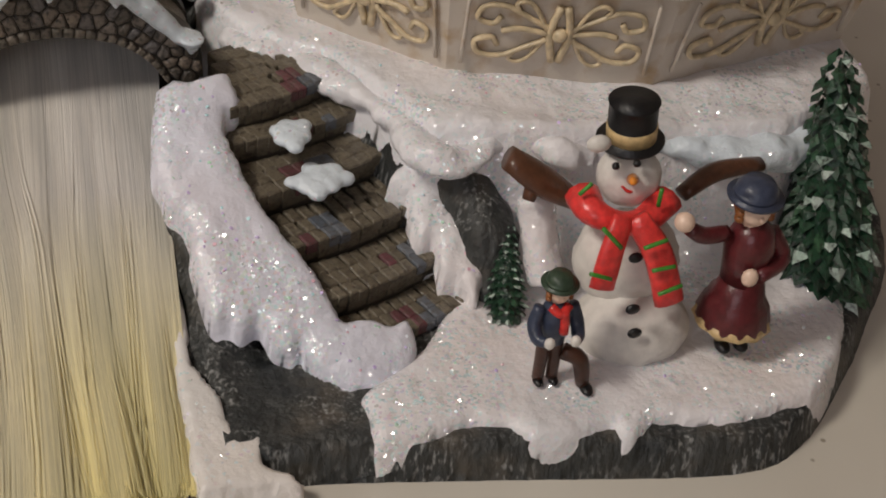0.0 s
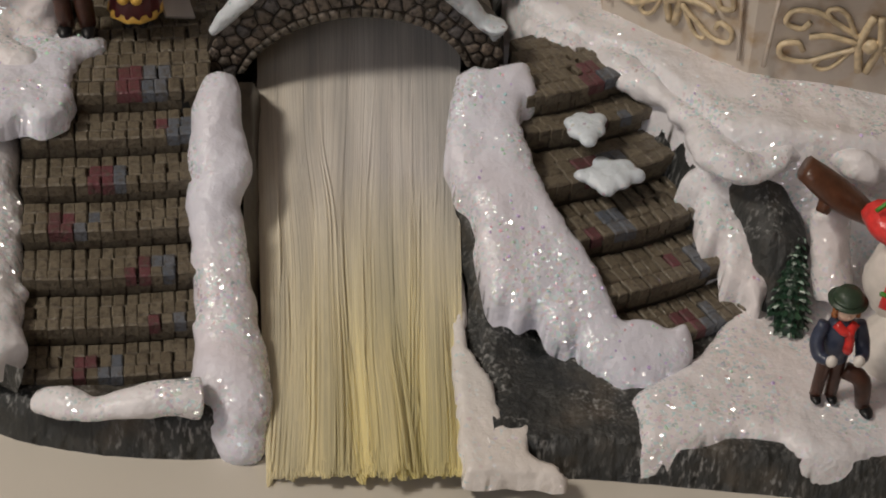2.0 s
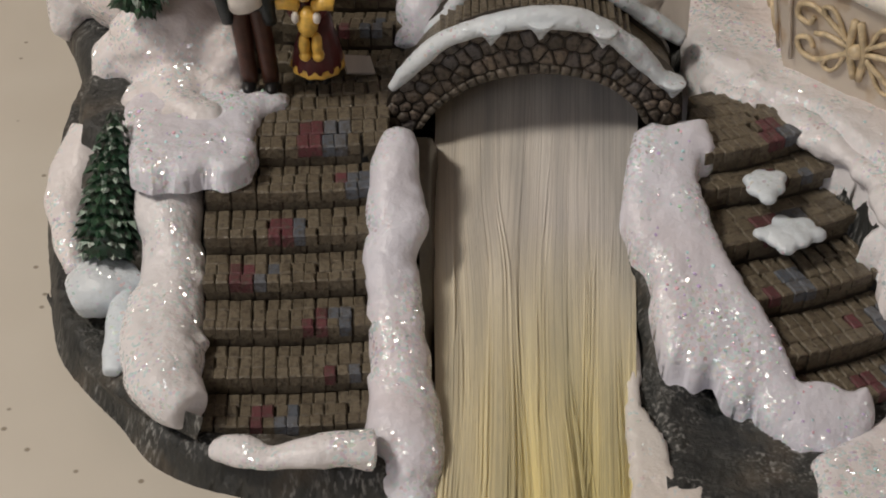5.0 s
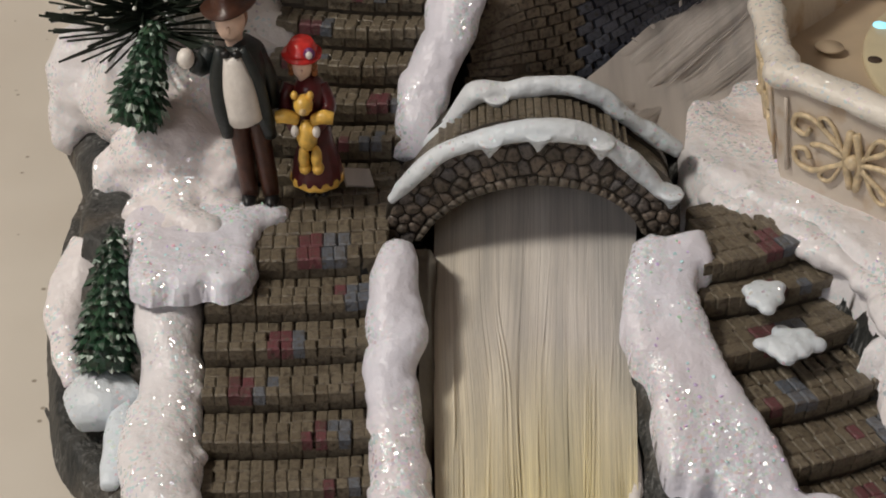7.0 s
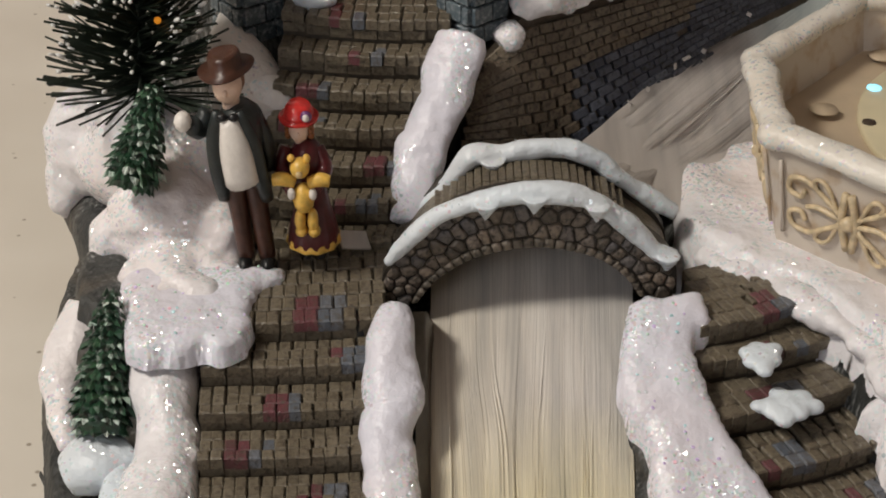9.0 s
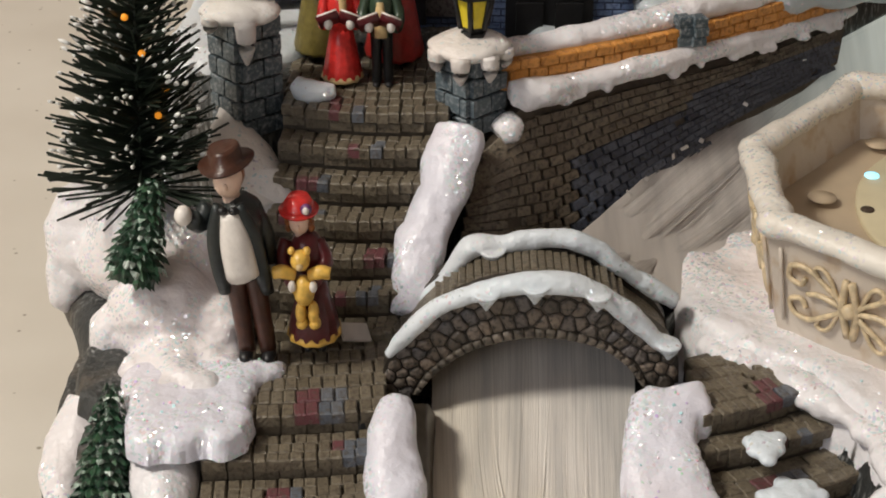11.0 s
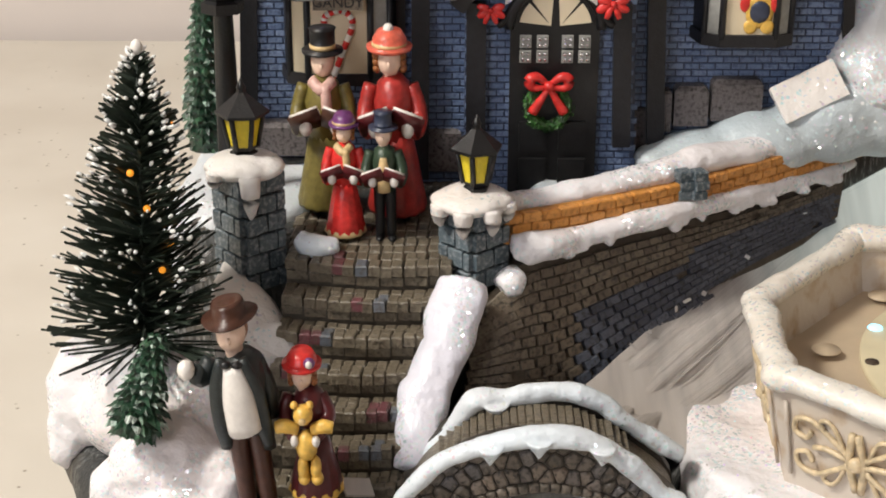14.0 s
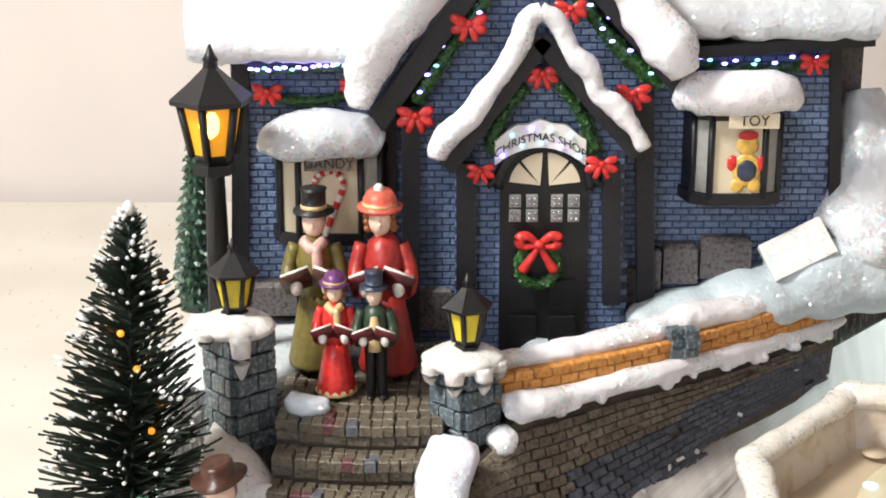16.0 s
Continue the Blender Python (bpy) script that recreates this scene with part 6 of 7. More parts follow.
for s in (-1, 1):
    for a0, a1 in ((0.12, 0.75), (0.85, 1.5)):
        bm = bmesh.new()
        pts = [(dx + s * dw * 0.1, zs + 0.0012)] + [(dx + s * dw * 0.8 * math.cos(a), zs + 0.001 + (DH[2] - zs) * 0.8 * math.sin(a)) for a in np.linspace(a0, a1, 5)]
        sheet(bm, pts if s > 0 else pts[::-1], 0.5306, 0.5312)
        part("fanlight_pane", bm, PAPER, door, smooth=False)
    for k in range(2):
        for j in range(2):
            at = (dx + s * dw * (0.28 + 0.38 * k), 0.5305, zs - 0.0042 - 0.0052 * j)
            bm = bmesh.new()
            box(bm, at, (0.0040, 0.0012, 0.0044))
            pane = part("pane", bm, SHADE_PANE, door, smooth=False)
            for q in range(4):
                bm = bmesh.new()
                ball(bm, (at[0] + 0.0009 * (1 if q % 2 else -1), 0.5296, at[2] + 0.0010 * (1 if q > 1 else -1)), 0.00075, 0, 1)
                part("bead", bm, BEAD, pane)
    for j in range(2):
        bm = bmesh.new()
        box(bm, (dx + s * dw * 0.45, 0.531, D0[2] + 0.008 + 0.0135 * j), (dw * 0.62, 0.0014, 0.011))
        part("panel", bm, BLACK, door, smooth=False)


def clump_line(bm, pts, r, n, rnd, size=0.0011):
    s = spline(pts, 8)
    for i in range(n):
        u = rnd.random() * (len(s) - 1)
        k = int(u)
        p = Vector(s[k]).lerp(Vector(s[min(k + 1, len(s) - 1)]), u - k)
        d = Vector((rnd.gauss(0, 1), rnd.gauss(0, 1) - 0.7, rnd.gauss(0, 1))).normalized()
        c = p + d * r * rnd.uniform(0.5, 1.0)
        e = d.orthogonal().normalized()
        g = d.cross(e)
        a = rnd.uniform(0, 6)
        e, g = e * math.cos(a) + g * math.sin(a), g * math.cos(a) - e * math.sin(a)
        v = [bm.verts.new(q) for q in (c + e * size, c - e * size, c + g * size * 0.5 + d * size * 0.5, c - g * size * 0.5)]
        bm.faces.new((v[0], v[2], v[1]))
        bm.faces.new((v[1], v[3], v[0]))


def garland(label, pts, r, n, seed, leds=0, name="garland"):
    rnd = random.Random(seed)
    root = thing(name, pts[0], label, "garland", "shop garlands")
    bm = bmesh.new()
    tube(bm, pts, [r * 0.7] * len(pts), 7, 4, r * 0.2)
    part("core", bm, GARLAND, root)
    bm = bmesh.new()
    clump_line(bm, pts, r, n, rnd)
    tagged(part("leaves", bm, GARLAND, root, smooth=False), kind="stuff")
    s = spline(pts, 8)
    for i in range(leds):
        p = s[int((i + 0.5) / leds * (len(s) - 1))]
        bm = bmesh.new()
        ball(bm, (p[0] + rnd.gauss(0, r * 0.5), p[1] - r * 1.1, p[2] + r * rnd.uniform(0.6, 1.6)), (0.0011, 0.0006, 0.0006), 0, 1)
        part("fibre_tip", bm, LED if rnd.random() < 0.7 else LED_CYAN, root, "tiny violet-blue light")
    return root


def bow(at, s, label):
    bm = bmesh.new()
    for k in (-1, 1):
        for a in (0.35, -0.5):
            ball(bm, (at[0] + k * s * 0.55, at[1], at[2] + a * s * 0.5), (s * 0.52, s * 0.2, s * 0.3), s * 0.08, 2, 300, turn=Matrix.Rotation(-k * a, 4, "Y"))
        tube(bm, [(at[0], at[1], at[2]), (at[0] + k * s * 0.25, at[1] - s * 0.1, at[2] - s * 0.5), (at[0] + k * s * 0.4, at[1], at[2] - s * 0.95)], [s * 0.1, s * 0.2, s * 0.16], 8, 4, 0, 0.5, (0, 1, 0))
    ball(bm, (at[0], at[1] - s * 0.12, at[2]), s * 0.22)
    return tagged(part("bow", bm, RED), label, "bow", "red bows")


garland("green garland up the main gable", [(-0.0095, 0.54, 0.1879), (-0.0008, 0.54, 0.2017), (0.0088, 0.54, 0.2152), (0.0182, 0.54, 0.2304)], 0.0035, 420, 1, 9)
garland("green garland down the main gable", [(0.0738, 0.54, 0.1938), (0.0608, 0.54, 0.2055), (0.0509, 0.54, 0.2171), (0.041, 0.54, 0.2304)], 0.0035, 420, 2, 9)
garland("green garland under the candy window eave", [(-0.0655, 0.546, 0.1897), (-0.0479, 0.546, 0.1867), (-0.0282, 0.546, 0.1897)], 0.0026, 240, 3)
garland("green garland under the toy window eave", [(0.088, 0.546, 0.199), (0.1066, 0.546, 0.1976), (0.1318, 0.546, 0.2006)], 0.0026, 260, 4, 9)
garland("row of fibre lights under the candy window eave", [(-0.0654, 0.539, 0.1983), (-0.0489, 0.538, 0.1991), (-0.0306, 0.538, 0.2005)], 0.0009, 60, 9, 16, "light_string")
garland("green garland round the porch gable", [(0.0156, 0.531, 0.1721), (0.0203, 0.531, 0.1849), (0.0278, 0.531, 0.1956)], 0.0030, 260, 5)
garland("green garland round the porch gable", [(0.0517, 0.531, 0.1721), (0.0471, 0.531, 0.1849), (0.0392, 0.531, 0.1956)], 0.0030, 260, 6)
for at, s, lab in (((-0.0094, 0.533, 0.1845), 0.0062, "red bow on the gable's corner"), ((0.0643, 0.533, 0.1923), 0.0062, "red bow below the gable timber's end"), ((0.0333, 0.529, 0.1998), 0.0056, "red bow below the porch peak"), ((0.0127, 0.527, 0.1668), 0.0048, "red bow beside the fanlight"), ((0.0539, 0.527, 0.1692), 0.0054, "red bow beside the door sign"),
                   ((0.0087, 0.535, 0.2156), 0.0062, "red bow high on the gable garland"), ((0.0428, 0.535, 0.2207), 0.0055, "red bow near the gable's top"), ((-0.0606, 0.543, 0.1909), 0.0052, "red bow under the snowy eave"), ((0.1276, 0.543, 0.2015), 0.0050, "red bow at the eave's end"), ((-0.0315, 0.543, 0.1932), 0.0042, "red bow half hidden by snow")):
    bow(at, s, lab)
# wreath
WC = (0.033, 0.529, 0.1323)
rnd = random.Random(3)
wreath = thing("wreath", WC, "round green wreath with a red bow on the door", "wreath")
bm = bmesh.new()
ring = [(WC[0] + 0.0066 * math.cos(a), WC[1], WC[2] + 0.0068 * math.sin(a)) for a in np.linspace(0, 2 * math.pi, 17)]
tube(bm, ring, [0.0018] * 17, 8, 2, 0.0004, up=(0, 1, 0))
clump_line(bm, ring, 0.0026, 420, rnd)
part("ring", bm, GARLAND, wreath, smooth=False)
bm = bmesh.new()
for k in (-1, 1):
    tube(bm, [(WC[0], WC[1] - 0.003, WC[2] + 0.0085), (WC[0] + k * 0.004, WC[1] - 0.003, WC[2] + 0.0115), (WC[0] + k * 0.0068, WC[1] - 0.003, WC[2] + 0.0105), (WC[0] + k * 0.0055, WC[1] - 0.003, WC[2] + 0.0078), (WC[0], WC[1] - 0.003, WC[2] + 0.008)], [0.0008, 0.0017, 0.0020, 0.0015, 0.0008], 8, 4)
    tube(bm, [(WC[0], WC[1] - 0.003, WC[2] + 0.008), (WC[0] + k * 0.003, WC[1] - 0.003, WC[2] + 0.003), (WC[0] + k * 0.0055, WC[1] - 0.0025, WC[2] - 0.0012)], [0.0010, 0.0014, 0.0019], 8, 4)
ball(bm, (WC[0], WC[1] - 0.0038, WC[2] + 0.0085), 0.0019)
part("ribbon", bm, RED, wreath, "shiny red ribbon bow")


def words(text, at, size, material, parent, bend=0.0, turn=0.0):
    cu = bpy.data.curves.new("lettering", "FONT")
    cu.body, cu.size, cu.align_x, cu.align_y, cu.extrude = text, size, "CENTER", "CENTER", 0.00012
    tmp = bpy.data.objects.new("lettering", cu)
    me = bpy.data.meshes.new_from_object(tmp)
    bpy.data.objects.remove(tmp)
    for v in me.vertices:
        x, y = v.co.x, v.co.y - bend * v.co.x ** 2
        v.co = (at[0] + x * math.cos(turn) - y * math.sin(turn), at[1] - v.co.z, at[2] + y * math.cos(turn) + x * math.sin(turn))
    me.materials.clear()
    me.materials.append(material)
    ob = new("lettering", me)
    ob.parent = parent
    if parent.type == "EMPTY":
        ob.matrix_parent_inverse = parent.matrix_basis.inverted()
    return ob


# sign over the door
SC = (0.0331, 0.528, 0.1782)
sign = thing("shop_sign", SC, "curved white sign reading christmas shop over the door", "sign")
bm = bmesh.new()
top = [(SC[0] + x, SC[2] + 0.0052 - 26 * x * x + 0.0005 * math.cos(x * 700)) for x in np.linspace(-0.0155, 0.0155, 21)]
low = [(SC[0] + x, SC[2] - 0.0038 - 26 * x * x) for x in np.linspace(0.0155, -0.0155, 21)]
sheet(bm, top + low, 0.5285, 0.5312)
part("board", bm, WHITE, sign, smooth=False)
words("CHRISTMAS SHOP", (SC[0], 0.5283, SC[2] - 0.0002), 0.0039, BLACK, sign, 26)
for i in range(9):
    bm = bmesh.new()
    ball(bm, (SC[0] - 0.013 + 0.0033 * i, 0.5278, SC[2] + (0.003 if i % 2 else -0.002) - 26 * (-0.013 + 0.0033 * i) ** 2), 0.0008, 0, 1)
    part("fibre_tip", bm, LED_CYAN if i % 3 else LED, sign, "tiny blue light")


def bay(label, a, b, y, text, text_at, cap, caps_r, seed):
    """A bay window: black frame, cream panes on front and flanks, snow hood, name board."""
    x0, x1, z0, z1 = px_rect(a, b)
    root = thing("bay_window", ((x0 + x1) / 2, 0.55, z0), label, "window", "bay windows")
    w, d = x1 - x0, 0.55 - y
    ins = w * 0.24
    plan = [(x0, 0.552), (x0 + ins * 0.35, y + d * 0.25), (x0 + ins, y), (x1 - ins, y), (x1 - ins * 0.35, y + d * 0.25), (x1, 0.552)]
    for nm, zz0, zz1, grow in (("sill", z0 - 0.0028, z0 + 0.0015, 1.06), ("head", z1 - 0.002, z1 + 0.001, 1.03)):
        bm = bmesh.new()
        cx = (x0 + x1) / 2
        lo = [bm.verts.new((cx + (x - cx) * grow, 0.552 + (yy - 0.552) * grow, zz0)) for x, yy in plan]
        hi = [bm.verts.new((cx + (x - cx) * grow, 0.552 + (yy - 0.552) * grow, zz1)) for x, yy in plan]
        bm.faces.new(lo[::-1])
        bm.faces.new(hi)
        for k in range(6):
            bm.faces.new((lo[k], lo[(k + 1) % 6], hi[(k + 1) % 6], hi[k]))
        part(nm, bm, BLACK_WOOD, root, smooth=False)
    for k, (p, q) in enumerate(zip(plan[1:], plan[2:5])):
        bm = bmesh.new()
        v = [bm.verts.new((p[0], p[1], z0)), bm.verts.new((q[0], q[1], z0)), bm.verts.new((q[0], q[1], z1)), bm.verts.new((p[0], p[1], z1))]
        bm.faces.new(v)
        r = bmesh.ops.extrude_face_region(bm, geom=bm.faces[:])
        for g in r["geom"]:
            if isinstance(g, bmesh.types.BMVert):
                g.co.y += 0.001
        bmesh.ops.recalc_face_normals(bm, faces=bm.faces)
        part("pane", bm, PAPER if k == 1 or (k == 0 and seed == 1) else SHADE_PANE, root, "cream printed pane" if k == 1 else "plain side pane", smooth=False)
    for p in plan[1:5]:
        bm = bmesh.new()
        tube(bm, [(p[0], p[1] - 0.0002, z0), (p[0], p[1] - 0.0002, z1)], [0.0012] * 2, 6, 1)
        part("mullion", bm, BLACK_WOOD, root)
    for p, q in ((plan[0], plan[1]), (plan[4], plan[5])):
        bm = bmesh.new()
        v = [bm.verts.new(c) for c in ((p[0], p[1], z0), (q[0], q[1], z0), (q[0], q[1], z1), (p[0], p[1], z1))]
        bm.faces.new(v)
        part("cheek", bm, BLACK_WOOD, root, smooth=False)
    bm = bmesh.new()
    tube(bm, cap, caps_r, 18, 6, 0.0012, 1.15)
    part("snow_hood", bm, SNOW_GLITTER if seed == 1 else SNOW, root, "rounded snow hood")
    bm = bmesh.new()
    box(bm, (text_at[0], y - 0.0052, text_at[2]), (0.0170, 0.0016, 0.0052))
    board = part("name_board", bm, WALL_BROWN if seed == 1 else PAPER, root, smooth=False)
    words(text, (text_at[0], y - 0.0061, text_at[2]), 0.0050, BLACK, board)
    return root, plan, z0, z1


bay1, plan1, wz0, wz1 = bay("bay window with a candy cane picture under a snow hood", (-0.0602, 0.54, 0.1403), (-0.0184, 0.54, 0.171), 0.536, "CANDY", (-0.039, 0.536, 0.1683),
                            [(-0.0635, 0.537, 0.1719), (-0.057, 0.535, 0.1752), (-0.0433, 0.534, 0.1774), (-0.0298, 0.535, 0.1771), (-0.0218, 0.537, 0.1737)], [0.002, 0.0062, 0.0078, 0.0068, 0.004], 1)
bm = bmesh.new()
CC = (-0.0391, 0.5352, 0.153)
cane = [(CC[0] + x * 1.55, CC[1], CC[2] - 0.002 + z * 1.45) for x, z in ((-0.0022, -0.009), (0.001, 0.0), (0.0030, 0.0062), (0.0008, 0.0092), (-0.0028, 0.0080), (-0.0034, 0.0055))]
tube(bm, cane, [0.0011] * 6, 8, 8)
for i, f in enumerate(bm.faces):
    f.material_index = (i // 16) % 2
part("candy_cane", bm, [RED, WHITE], bay1, "red striped candy cane picture")
bay2, plan2, tz0, tz1 = bay("bay window with a teddy bear picture under a snow hood", (0.0838, 0.54, 0.1548), (0.1195, 0.54, 0.184), 0.536, "TOY", (0.1056, 0.536, 0.1832),
                            [(0.0794, 0.537, 0.1876), (0.0857, 0.535, 0.1913), (0.1007, 0.533, 0.1923), (0.1143, 0.534, 0.1921), (0.1211, 0.536, 0.1888)], [0.002, 0.0062, 0.0068, 0.0064, 0.0035], 2)
TBR = (0.1048, 0.5355, 0.1687)
for nm, dx_, dz_, rx_, rz_, m in (("bear_body", 0, -0.002, 0.0042, 0.0052, TEDDY), ("bear_head", 0, 0.0052, 0.0034, 0.0030, TEDDY), ("bear_overalls", 0, -0.0022, 0.0030, 0.0034, NAVY), ("bear_hat", 0, 0.0082, 0.0030, 0.0014, RED), ("bear_sleeve", -0.0042, 0.0, 0.0016, 0.0024, RED), ("bear_sleeve", 0.0042, 0.0, 0.0016, 0.0024, RED), ("bear_leg", -0.0024, -0.0066, 0.0020, 0.0022, TEDDY), ("bear_leg", 0.0024, -0.0066, 0.0020, 0.0022, TEDDY)):
    bm = bmesh.new()
    ball(bm, (TBR[0] + dx_ * 1.2, TBR[1] - (0.0003 if "overalls" in nm or "hat" in nm else 0), TBR[2] - 0.0015 + dz_ * 1.2), (rx_ * 1.2, 0.0005, rz_ * 1.2))
    part(nm, bm, m, bay2)

# snow heap and slab at the shop's right
snow_ridge("snow_heap", "high glittering snow heap at the shop's corner", [(0.1493, 0.565, 0.1869), (0.1512, 0.56, 0.1714), (0.1513, 0.555, 0.1539), (0.1494, 0.55, 0.1363), (0.1454, 0.548, 0.1284)], [0.007, 0.012, 0.0145, 0.018, 0.012], 0.0022, material=SNOW_GLITTER)
bm = bmesh.new()
for at, r in (((0.0756, 0.538, 0.1105), (0.012, 0.010, 0.005)), ((0.0899, 0.54, 0.1120), (0.019, 0.013, 0.008)), ((0.1116, 0.544, 0.1150), (0.022, 0.015, 0.012)), ((0.1355, 0.548, 0.1220), (0.022, 0.016, 0.016)), ((0.1553, 0.55, 0.1257), (0.022, 0.016, 0.018))):
    ball(bm, at, r, 0.0016, 4, 80)
melt(tagged(part("snow_mound", bm, SNOW_DARK_BLUE), "bluish snow mound sloping up to the toy window", "snow"), 0.0016, 10)
bm = bmesh.new()
box(bm, None, (0.024, 0.004, 0.014), m=Matrix.Translation((0.1250, 0.5395, 0.1350)) @ Euler((-0.5, -0.45, 0.1)).to_matrix().to_4x4())
tagged(part("snow_slab", bm, SNOW_PLAIN, smooth=False), "square-edged white snow slab leaning on the mound", "snow")

# ---------------------------------------------------------------- figurines: one mesh each


class Figure:
    def __init__(self):
        self.bm, self.mats = bmesh.new(), []

    def i(self, m):
        if m not in self.mats:
            self.mats.append(m)
        return self.mats.index(m)

    def ball(self, at, r, m, rough=0.0, sub=2, turn=None):
        ball(self.bm, at, r, rough, sub, 300, self.i(m), turn)

    def tube(self, pts, radii, m, flat=1.0, up=(0, 0, 1), rough=0.0):
        tube(self.bm, pts, radii, 10, 4, rough, flat, up, 300, self.i(m))

    def turn(self, at, profile, m, folds=0, wave=0.0, rot=None):
        lathe(self.bm, at, profile, 28, self.i(m), rot, wave, folds)

    def block(self, at, size, m, rot):
        box(self.bm, None, size, mat=self.i(m), m=Matrix.Translation(at) @ rot)

    slim = None

    def done(self, name, label, group=""):
        if self.slim:
            for v in self.bm.verts:
                v.co.x = self.slim + (v.co.x - self.slim) * 0.84
        bmesh.ops.recalc_face_normals(self.bm, faces=self.bm.faces)
        return tagged(part(name, self.bm, self.mats), label, "figurine", group)


def person(foot, h, coat, skirt, trim, hat, hat_kind, name, label, group="", lean=0.0, book=None, sash=None, hair=HAIR, shoes=BLACK, coat_low=0.42, trousers=None, arms=True, cover=None, hem=0.06):
    """A small painted resin figure facing the front, without features."""
    g = Figure()
    x, y, z = foot
    g.slim = x + lean * h * 0.5

    def at(dx, dy, u):
        return (x + (dx + lean * u) * h, y + dy * h, z + u * h)
    if trousers:
        for s in (-1, 1):
            g.tube([at(0.055 * s, 0, 0.03), at(0.052 * s, 0, 0.25), at(0.05 * s, 0, 0.5)], [0.045 * h, 0.05 * h, 0.06 * h], trousers)
            g.ball(at(0.06 * s, -0.03, 0.02), (0.04 * h, 0.065 * h, 0.028 * h), shoes)
        g.turn(at(0, 0, 0.42), [(0.098 * h, 0), (0.104 * h, 0.1 * h), (0.116 * h, 0.25 * h), (0.096 * h, 0.33 * h), (0.045 * h, 0.37 * h)], coat)
    else:
        for s in (-1, 1):
            g.ball(at(0.05 * s, -0.05, 0.03), (0.04 * h, 0.06 * h, 0.03 * h), shoes)
            if hem > 0.15:
                g.tube([at(0.045 * s, -0.02, 0.03), at(0.045 * s, -0.01, hem + 0.05)], [0.035 * h, 0.04 * h], TAN)
        g.turn(at(0, 0, hem), [(0.185 * h, 0), (0.19 * h, 0.02 * h), (0.165 * h, 0.12 * h), (0.13 * h, (0.34 - hem) * h), (0.095 * h, (0.48 - hem) * h)], skirt, 13, 0.05)
        if trim:
            g.turn(at(0, 0, hem - 0.015), [(0.185 * h, 0), (0.2 * h, 0.015 * h), (0.185 * h, 0.05 * h)], trim, 17, 0.04)
        g.turn(at(0, 0, 0.44), [(0.1 * h, 0), (0.115 * h, 0.12 * h), (0.13 * h, 0.22 * h), (0.1 * h, 0.31 * h), (0.045 * h, 0.36 * h)], coat)
    if cover:
        g.tube([at(0, -0.115, 0.72), at(0, -0.125, 0.6), at(0, -0.115, 0.44)], [0.03 * h, 0.055 * h, 0.06 * h], cover, 0.5, (0, 1, 0))
    if arms:
        for s in (-1, 1):
            g.tube([at(0.125 * s, 0, 0.74), at(0.165 * s, -0.03, 0.6), at(0.155 * s, -0.12, 0.53), at(0.11 * s, -0.19, 0.55)], [0.046 * h, 0.054 * h, 0.050 * h, 0.036 * h], coat)
            g.ball(at(0.1 * s, -0.21, 0.56), (0.042 * h, 0.038 * h, 0.05 * h), WHITE)
    if sash:
        g.tube([at(-0.07, -0.06, 0.78), at(0, -0.11, 0.74), at(0.07, -0.06, 0.78)], [0.035 * h] * 3, sash)
        g.tube([at(0.02, -0.11, 0.76), at(0.03, -0.13, 0.66), at(0.03, -0.13, 0.58)], [0.035 * h] * 3, sash)
    g.tube([at(0, 0, 0.76), at(0, -0.005, 0.84)], [0.045 * h, 0.045 * h], SKIN)
    g.ball(at(0, -0.015, 0.875), (0.074 * h, 0.08 * h, 0.088 * h), SKIN, 0, 3)
    g.ball(at(0, -0.096, 0.868), (0.013 * h, 0.014 * h, 0.018 * h), SKIN)
    g.ball(at(0, 0.022, 0.885), ((0.092 if hat_kind == "bonnet" else 0.082) * h, 0.078 * h, 0.092 * h), hair, 0.006 * h, 3)
    for s in (-1, 1) if hat_kind == "bonnet" else ():
        for u in (0.90, 0.865, 0.83):
            g.ball(at(0.082 * s, -0.02, u), (0.024 * h, 0.032 * h, 0.024 * h), hair, 0.004 * h, 2)
    if hat_kind == "top":
        g.turn(at(0, 0.005, 0.925), [(0.135 * h, 0), (0.135 * h, 0.012 * h), (0.082 * h, 0.016 * h), (0.082 * h, 0.12 * h), (0.09 * h, 0.13 * h), (0.0, 0.135 * h)], hat)
        g.turn(at(0, 0.005, 0.944), [(0.084 * h, 0), (0.086 * h, 0.012 * h), (0.084 * h, 0.026 * h)], TAN if h > 0.05 else hat)
    elif hat_kind == "slouch":
        g.turn(at(0, 0.005, 0.925), [(0.138 * h, 0.006 * h), (0.142 * h, 0.016 * h), (0.086 * h, 0.016 * h), (0.082 * h, 0.07 * h), (0.072 * h, 0.088 * h), (0.04 * h, 0.074 * h), (0.0, 0.07 * h)], hat, 3, 0.05, rot=Matrix.Rotation(-0.16, 4, "Y"))
    else:
        g.turn(at(0, 0.01, 0.915), [(0.105 * h, 0), (0.138 * h, 0.012 * h), (0.142 * h, 0.03 * h), (0.108 * h, 0.03 * h), (0.104 * h, 0.07 * h), (0.075 * h, 0.11 * h), (0.0, 0.122 * h)], hat)
        g.turn(at(0, 0.01, 0.943), [(0.107 * h, 0), (0.110 * h, 0.012 * h), (0.105 * h, 0.024 * h)], TAN if hat in (PURPLE, CORAL) else hat)
    if book:
        for s in (-1, 1):
            r = Euler((math.radians(-55), math.radians(18 * s), 0)).to_matrix().to_4x4()
            g.block(at(0.095 * s, -0.225, 0.60), (0.2 * h, 0.15 * h, 0.016 * h), book, r)
            g.block(at(0.092 * s, -0.222, 0.614), (0.185 * h, 0.135 * h, 0.018 * h), WHITE, r)
    return g, at, (name, label, group)


